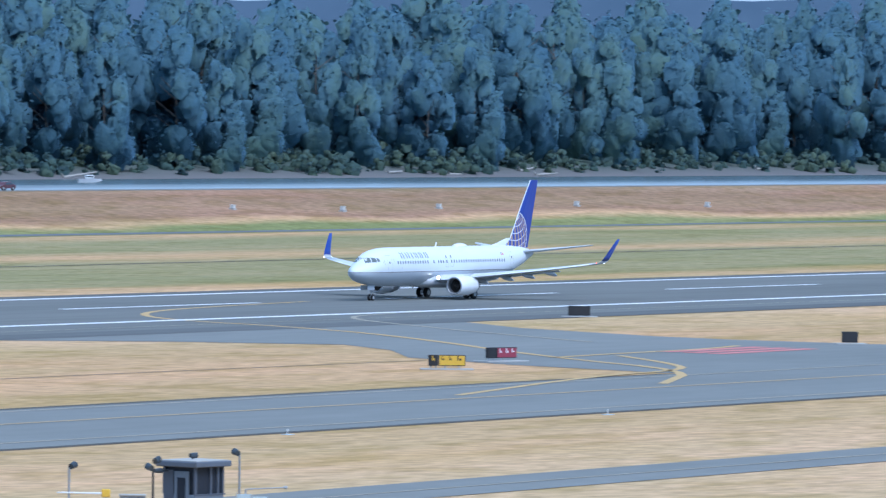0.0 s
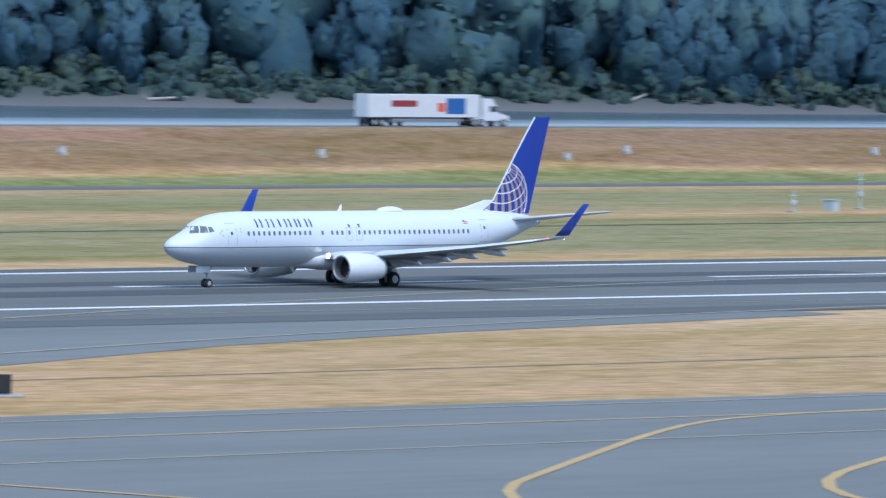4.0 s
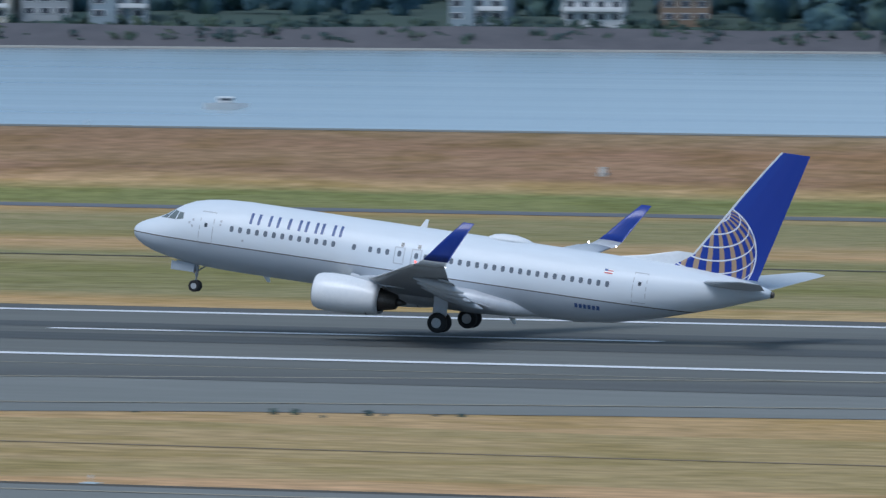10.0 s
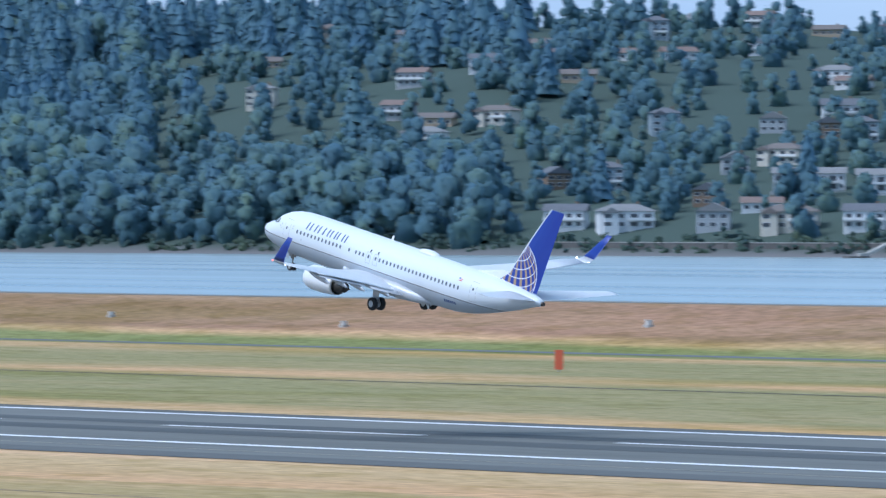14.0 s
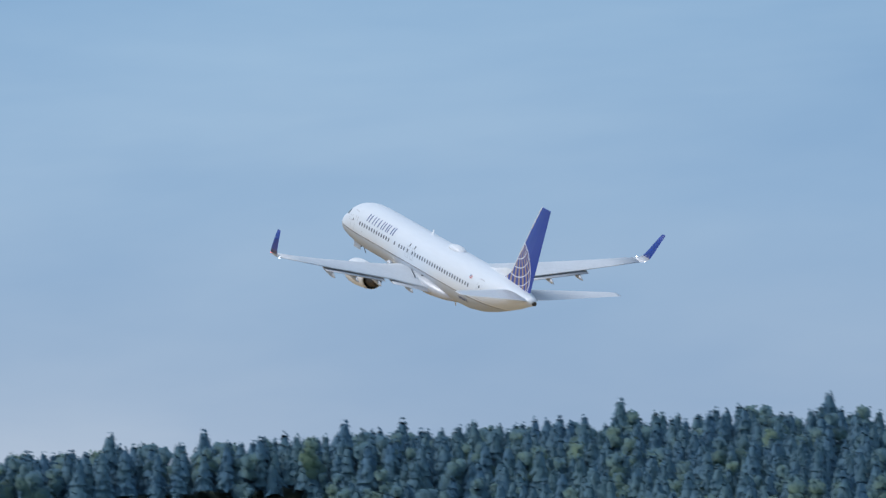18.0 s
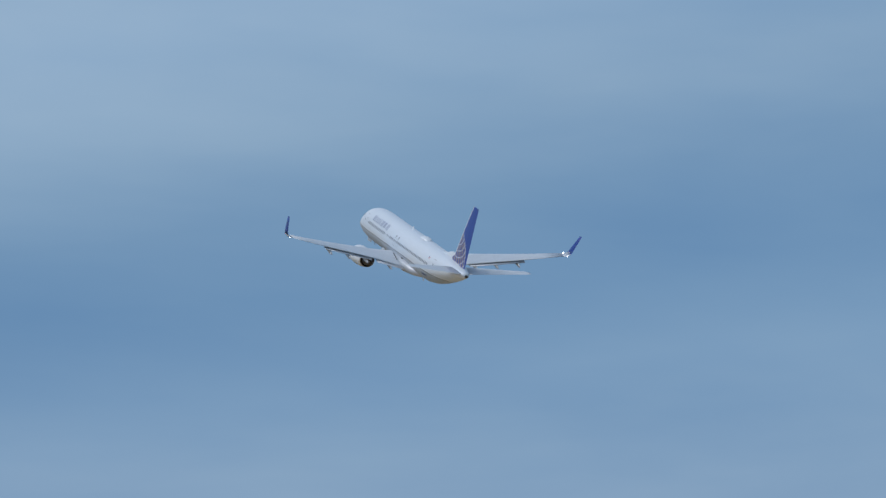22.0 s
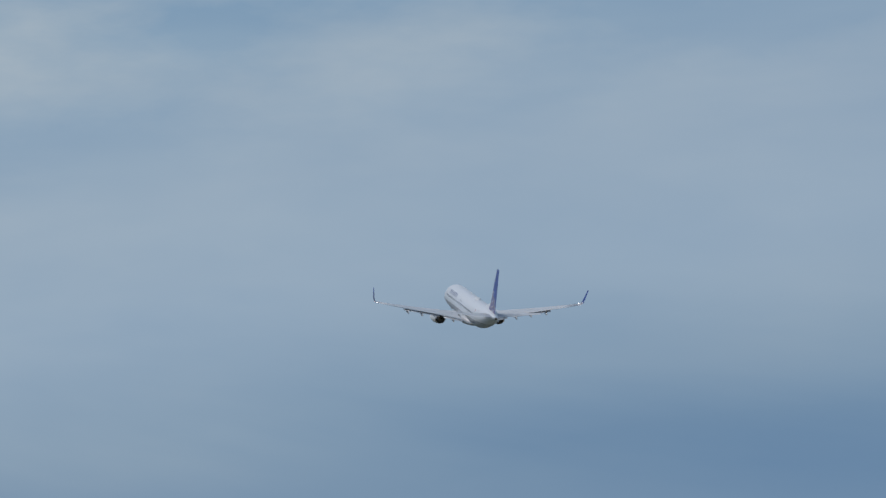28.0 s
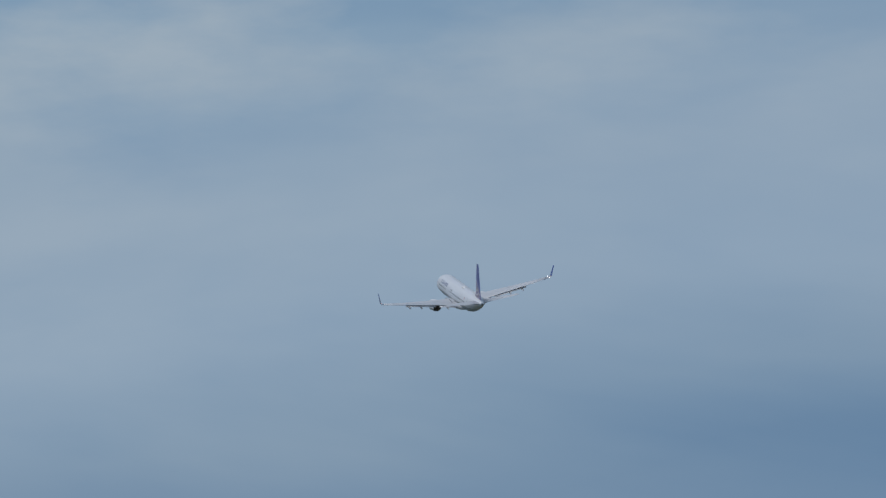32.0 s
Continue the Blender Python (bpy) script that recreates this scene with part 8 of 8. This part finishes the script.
def conifer(r, h, count, size):
    """Stepped tiers of drooping boughs with loose sprays at their rims."""
    sides, rings, turned = 7, [], []
    tiers = 6
    for i in range(tiers):
        k0, k1 = i / tiers, (i + 1) / tiers
        for k, f in ((k0, 1.0), (k1, 0.72)):
            if k >= 1:
                continue
            rad = h * 0.24 * (1 - k) ** 0.85 * f + h * 0.006
            a = np.arange(sides) * 2 * np.pi / sides + i * 0.7
            j = r.uniform(0.7, 1.2, sides)
            rings.append(np.stack([np.cos(a) * rad * j, np.sin(a) * rad * j, np.full(sides, h * (0.06 + 0.94 * k)) + (h * 0.01 if f < 1 else -h * 0.02 * j)], 1))
            turned.append(np.stack([np.cos(a), np.sin(a), np.full(sides, 0.45)], 1))
    v = np.concatenate(rings)
    f = [(m * sides + i, m * sides + (i + 1) % sides, (m + 1) * sides + (i + 1) % sides, (m + 1) * sides + i) for m in range(len(rings) - 1) for i in range(sides)]
    k = 0.92 * r.random(count) ** 1.05
    t = r.random(count) * 2 * np.pi
    rad = h * 0.27 * (1 - k) ** 0.85 + h * 0.008
    out = np.stack([np.cos(t), np.sin(t), np.zeros(count)], 1)
    p = out * (rad * r.uniform(0.75, 1.10, count))[:, None]
    p[:, 2] = h * (0.05 + 0.95 * k) - rad * 0.15
    side = np.cross(out, [0, 0, 1.0])
    s = (size * (0.35 + 0.75 * (1 - k)) * r.uniform(0.7, 1.3, count))[:, None]
    a, b = (out * 0.72 + np.array([0, 0, -0.70])) * s, side * s * 0.6
    q = np.stack([p - a - b * 0.5, p - a * 0.2 + b, p + a, p - a * 0.2 - b], 1)
    return gather([(v, np.array(f), np.concatenate(turned)), (q.reshape(-1, 3), np.arange(count * 4).reshape(-1, 4), np.repeat(out + np.array([0, 0, 0.45]), 4, axis=0))])


def island_tree(r, h, spread):
    t = thing("poplar_tree", "tall dense dark green poplar on the island", "tree", None, "island trees")
    bm = bmesh.new()
    lean = [Vector((r.normal() * 0.4, r.normal() * 0.4, h * k)) for k in (0, 0.3, 0.6, 0.92)]
    for i in range(3):
        tube(bm, lean[i], lean[i + 1], h * 0.013 * (1 - i * 0.28), h * 0.013 * (1 - (i + 1) * 0.28), 7, cap=False)
    for i in range(9):
        k = r.uniform(0.25, 0.85)
        a = lean[0].lerp(lean[3], k)
        an = r.uniform(0, 2 * math.pi)
        tube(bm, a, a + Vector((math.cos(an) * h * 0.13, math.sin(an) * h * 0.13, h * 0.11)), h * 0.005, h * 0.0015, 5, cap=False)
    part("trunk", bm, BARK, t)
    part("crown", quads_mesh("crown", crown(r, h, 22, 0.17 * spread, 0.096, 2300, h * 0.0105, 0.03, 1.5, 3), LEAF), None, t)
    return t


R = np.random.default_rng(11)
protos = [island_tree(R, hh, sp) for hh, sp in ((46, 1.0), (52, 1.15), (50, 0.85), (44, 1.2), (55, 1.0), (48, 0.8))]
for line, (off, n, lift) in enumerate(((42, 120, 0.80), (56, 112, 0.95), (76, 100, 1.05))):
    for i in range(n):
        az = 37.6 + (66.5 - 37.6) * (i + R.uniform(0.1, 0.9)) / n
        if line == 0 and R.random() < 0.18:
            continue
        # the island's near shore on that bearing
        lo, hi = 1100.0, 3600.0
        for _ in range(30):
            m = (lo + hi) / 2
            x, y = at_bearing(az, m)
            lo, hi = (m, hi) if y < float(np.interp(x, ISLAND_X, ISLAND_NEAR)) else (lo, m)
        d = lo + (off + R.uniform(-12, 12)) / max(0.45, math.cos(radians(az)))
        x, y = at_bearing(az, d)
        k = lift * (0.72 + 0.28 * min(1, (az - 37) / 12)) * R.uniform(0.80, 1.08)
        k *= float(np.interp(az, [36, 44, 50, 57, 62, 67], [0.98, 1.05, 1.05, 1.04, 1.12, 1.2]))
        ob = copy_thing(protos[R.integers(6)], pose(x, y, float(land(x, y)) - 0.5, 0, 0, R.uniform(0, 360)))
        ob.scale = (k * R.uniform(0.9, 1.15), k * R.uniform(0.9, 1.15), k)
for h in protos:
    for o in (*h.children_recursive, h):
        bpy.data.objects.remove(o)


def scatter_wood(name, label, kinds, spots, mat):
    """One joined wood: kinds are leaf clouds of unit trees, spots are (x, y, height, kind)."""
    out = []
    zs = land([s[0] for s in spots], [s[1] for s in spots])
    for (x, y, h, k, turn), z in zip(spots, zs):
        q, f, nrm = kinds[k]
        c, s = math.cos(turn), math.sin(turn)
        spin = np.array(((c, s, 0), (-s, c, 0), (0, 0, 1)))
        out.append((q @ spin * h + np.array([x, y, float(z) - 0.5]), f, nrm @ spin))
    ob = new(name, quads_mesh(name, gather(out), mat))
    return tagged(ob, label, "trees", kind="stuff")


broad_units = [crown(R, 1.0, 4, 0.27, 0.23, 110, 0.040, 0.20, 1.0, 3) for _ in range(6)]
fir_units = [conifer(R, 1.0, 90, 0.080) for _ in range(6)]
shrub_units = [crown(R, 1.0, 4, 0.9, 0.34, 80, 0.085, 0.1, 0.8, 2) for _ in range(4)]


def free(x, y, gap=9):
    return all((x - a) ** 2 + (y - b) ** 2 > (r + gap - 6) ** 2 for a, b, r in PLACED)


spots, firs = [], []
for n in range(5400):
    az = R.uniform(-76, -29) if n % 3 else R.uniform(-72, -53)
    sd = shore_range(az)
    depth = float(ridge_range(az)) + 120 - sd
    u = R.random() ** 1.25
    d = sd + 45 + depth * u
    x, y = at_bearing(az, d)
    town = -53 < az < -27
    if town and R.random() < (0.38 if -49 < az < -43 else 0.12):
        continue
    if not free(x, y, 10):
        continue
    # keep the view of the blocks open
    if -59.2 < az < -56 and d < sd + 80 and R.random() < 0.7:
        continue
    hgt = R.uniform(13, 25) * (0.78 if town else 1.3)
    edge = 245 if az < -61.8 else 300
    if -64.2 < az < -59.8 and d < sd + edge + 10:
        hgt *= 0.45
    if -63.9 < az < -60 and (d < sd + 78 or sd + edge - 70 < d < sd + edge):
        spots.append((x, y, R.uniform(3, 5) if d < sd + 78 else R.uniform(3, 6), R.integers(6), R.uniform(0, 6.28)))
        continue
    if R.random() < (0.05 if town else (0.06 if u < 0.30 else 0.72)):
        firs.append((x, y, R.uniform(22, 38), R.integers(6), R.uniform(0, 6.28)))
    else:
        spots.append((x, y, hgt, R.integers(6), R.uniform(0, 6.28)))
# thick groves on the water's edge
for a0, a1, n, d0, d1, h0, h1 in ((-44.2, -37.4, 240, 40, 260, 14, 26), (-52.5, -50.3, 110, 30, 200, 16, 28), (-31.2, -28.7, 120, 30, 130, 20, 32), (-28.7, -27.9, 25, 30, 100, 16, 28), (-29.0, -14.5, 300, 90, 330, 15, 28), (-15.0, -3.0, 280, 30, 160, 14, 26), (-3.0, 30.0, 420, 30, 120, 14, 24), (30.0, 42.0, 200, 30, 130, 14, 24), (-57, -52.6, 170, 28, 120, 12, 22)):
    for i in range(n):
        az = R.uniform(a0, a1)
        d = shore_range(az) + R.uniform(d0, d1)
        x, y = at_bearing(az, d)
        if free(x, y, 8):
            spots.append((x, y, R.uniform(h0, h1), R.integers(6), R.uniform(0, 6.28)))
# gardens and woods among the houses up the slope
for i in range(2000):
    az = R.uniform(-57.5, -28)
    sd = shore_range(az)
    x, y = at_bearing(az, sd + 110 + (float(ridge_range(az)) - sd) * R.random() ** 1.3)
    if free(x, y, 4):
        spots.append((x, y, R.uniform(7, 15), R.integers(6), R.uniform(0, 6.28)))
# woods between and behind the blocks
for i in range(520):
    az = R.uniform(-66.5, -59.2)
    d = shore_range(az) + (R.uniform(100, 180) if i % 2 else R.uniform(270, 420))
    x, y = at_bearing(az, d)
    if free(x, y, 8):
        spots.append((x, y, R.uniform(9, 14) if i % 2 else R.uniform(13, 21), R.integers(6), R.uniform(0, 6.28)))
# the ridge's skyline of firs
for i in range(1100):
    az = -79 + 29 * (i + R.random()) / 1100
    d = float(ridge_range(az)) + R.uniform(-320, 110)
    x, y = at_bearing(az, d)
    firs.append((x, y, R.uniform(20, 38) * (1.25 if R.random() < 0.12 else 1), R.integers(6), R.uniform(0, 6.28)))
# firs on the steep western end of the ridge
for i in range(900):
    az = R.uniform(-75, -64.5)
    d = float(ridge_range(az)) - R.uniform(120, 1100)
    x, y = at_bearing(az, d)
    if y > float(np.interp(x, SHORE_X, SHORE_Y)) + 25:
        firs.append((x, y, R.uniform(20, 34), R.integers(6), R.uniform(0, 6.28)))
back_wood = [crown(R, 1.0, 8, 0.16, 0.13, 220, 0.024, 0.1, 1.5, 2) for _ in range(6)]
town_spots = [q for q in spots if math.degrees(math.atan2(q[0], q[1])) > -53.5]
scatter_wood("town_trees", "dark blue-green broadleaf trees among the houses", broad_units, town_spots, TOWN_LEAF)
scatter_wood("hillside_trees", "dark green broadleaf trees over the far hillside", broad_units, [q for q in spots if math.degrees(math.atan2(q[0], q[1])) <= -53.5], HAZED_LEAF)
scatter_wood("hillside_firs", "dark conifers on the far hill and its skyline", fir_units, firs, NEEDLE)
# woods behind the island's first trees
back = []
for i in range(420):
    az = R.uniform(37.8, 67)
    lo = float(np.interp(az, [37, 45, 55, 67], [1640, 1720, 2180, 3150]))
    d = lo + R.uniform(75, 170)
    x, y = at_bearing(az, d)
    back.append((x, y, R.uniform(44, 58), R.integers(6), R.uniform(0, 6.28)))
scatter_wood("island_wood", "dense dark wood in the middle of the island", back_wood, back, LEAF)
low = []
for i in range(1100):
    az = R.uniform(38, 66)
    lo, hi = 1100.0, 3600.0
    for _ in range(24):
        m = (lo + hi) / 2
        x, y = at_bearing(az, m)
        lo, hi = (m, hi) if y < float(np.interp(x, ISLAND_X, ISLAND_NEAR)) else (lo, m)
    x, y = at_bearing(az, lo + R.uniform(19, 60) / max(0.45, math.cos(radians(az))))
    low.append((x, y, R.uniform(2, 7), R.integers(4), R.uniform(0, 6.28)))
for i in range(1900):
    az = R.uniform(-76, -14)
    x, y = at_bearing(az, shore_range(az) + R.uniform(14, 48))
    if free(x, y, 7):
        low.append((x, y, R.uniform(2, 5.5), R.integers(4), R.uniform(0, 6.28)))
# thicket at the open end of the island's wood
for i in range(300):
    x = R.uniform(940, 1300)
    y = R.uniform(float(np.interp(x, ISLAND_X, ISLAND_NEAR)) + 70, float(np.interp(x, ISLAND_X, ISLAND_FAR)) - 20)
    low.append((x, y, R.uniform(3, 9), R.integers(4), R.uniform(0, 6.28)))
# scattered bushes on the sand bar and a hedge along the embankment
for az, h in ((20.2, 3.6), (20.6, 3.0), (22.2, 2.6), (22.5, 3.8), (21.4, 1.8)):
    x, y = at_bearing(az, 1650)
    low.append((x, y, h, R.integers(4), 0.0))
for i in range(420):
    az = R.uniform(-29.5, -14)
    x, y = at_bearing(az, shore_range(az) + R.uniform(36, 42))
    low.append((x, y, R.uniform(1.5, 3.0) if R.random() < 0.9 else 6.0, R.integers(4), R.uniform(0, 6.28)))
# hedges before the blocks
for x0, y0, x1, y1 in FRONTS:
    ln = math.hypot(x1 - x0, y1 - y0)
    for i in range(int(ln / 3.5)):
        k, o = (i + R.random()) / (ln / 3.5), R.uniform(4, 14)
        low.append((x0 + (x1 - x0) * k + (y1 - y0) / ln * o, y0 + (y1 - y0) * k - (x1 - x0) / ln * o, R.uniform(2, 4.2), R.integers(4), R.uniform(0, 6.28)))
# bushes in the grass at the runway's edge
for x, y, h in ((-115.0, 318.2, 0.6), (-108.1, 319.5, 0.7), (-107.2, 319.8, 0.7), (-105.5, 318.3, 0.6), (-103.8, 320.0, 0.7), (-103.1, 320.3, 0.6), (-100.6, 321.0, 0.6), (-99.7, 321.3, 0.6)):
    low.append((x, y, h, R.integers(4), x))
scatter_wood("bank_shrubs", "low green shrubs along the river banks", shrub_units, low, SHRUB)

# far hills behind the island, seen over the tree tops, haze blue put into their colour
FARHILL = material("haze_blue_hill", ((0.05, 0.085, 0.13), (0.075, 0.115, 0.165)), 0.004, 0.95)
bm = bmesh.new()
prev = None
for i in range(61):
    az = 25 + 60 * i / 60
    el = 0.95 + 0.10 * math.sin(i * 0.5) + 0.06 * math.sin(i * 1.3)
    x, y = at_bearing(az, 4780)
    x2, y2 = at_bearing(az, 4880)
    cur = (bm.verts.new((x, y, -5)), bm.verts.new((x2, y2, EYE + 4880 * math.tan(radians(el)))))
    if prev:
        bm.faces.new((prev[0], cur[0], cur[1], prev[1]))
    prev = cur
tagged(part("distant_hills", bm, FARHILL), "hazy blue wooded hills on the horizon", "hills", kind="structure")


# ---- what moves ----
def motions():
    walk(JET, [(t, pose(x, y, z, bank, pitch, head)) for t, x, y, z, bank, pitch, head in FLIGHT])
    # the wings lift as they take the load
    for tag, side in (("left", -1), ("right", 1)):
        at = JET_PARTS["wing_%s" % tag].location.copy()
        walk(JET_PARTS["wing_%s" % tag], [(t, pose(*at, a * side, 0, 0)) for t, a in ((0, -2.0), (4, -2.0), (6.5, -0.8), (7.5, -0.3), (9, 0.7), (11, 1.1), (13, 1.6), (20, 1.6), (32, 1.5))])
        at = JET_PARTS["main_gear_%s" % tag].location.copy()
        walk(JET_PARTS["main_gear_%s" % tag], [(t, pose(*at, -a * side, 0, 0)) for t, a in ((0, 0), (14.6, 0), (15.5, 12), (16.5, 35), (17.5, 66), (18.2, 86), (32, 86))])
    at = JET_PARTS["nose_gear"].location.copy()
    walk(JET_PARTS["nose_gear"], [(t, pose(*at, 0, a, 0)) for t, a in ((0, 0), (15.2, 0), (16.5, 18), (17.6, 60), (18.3, 88), (32, 88))])
    for ob, rows in DRIVES:
        walk(ob, rows)


motions()
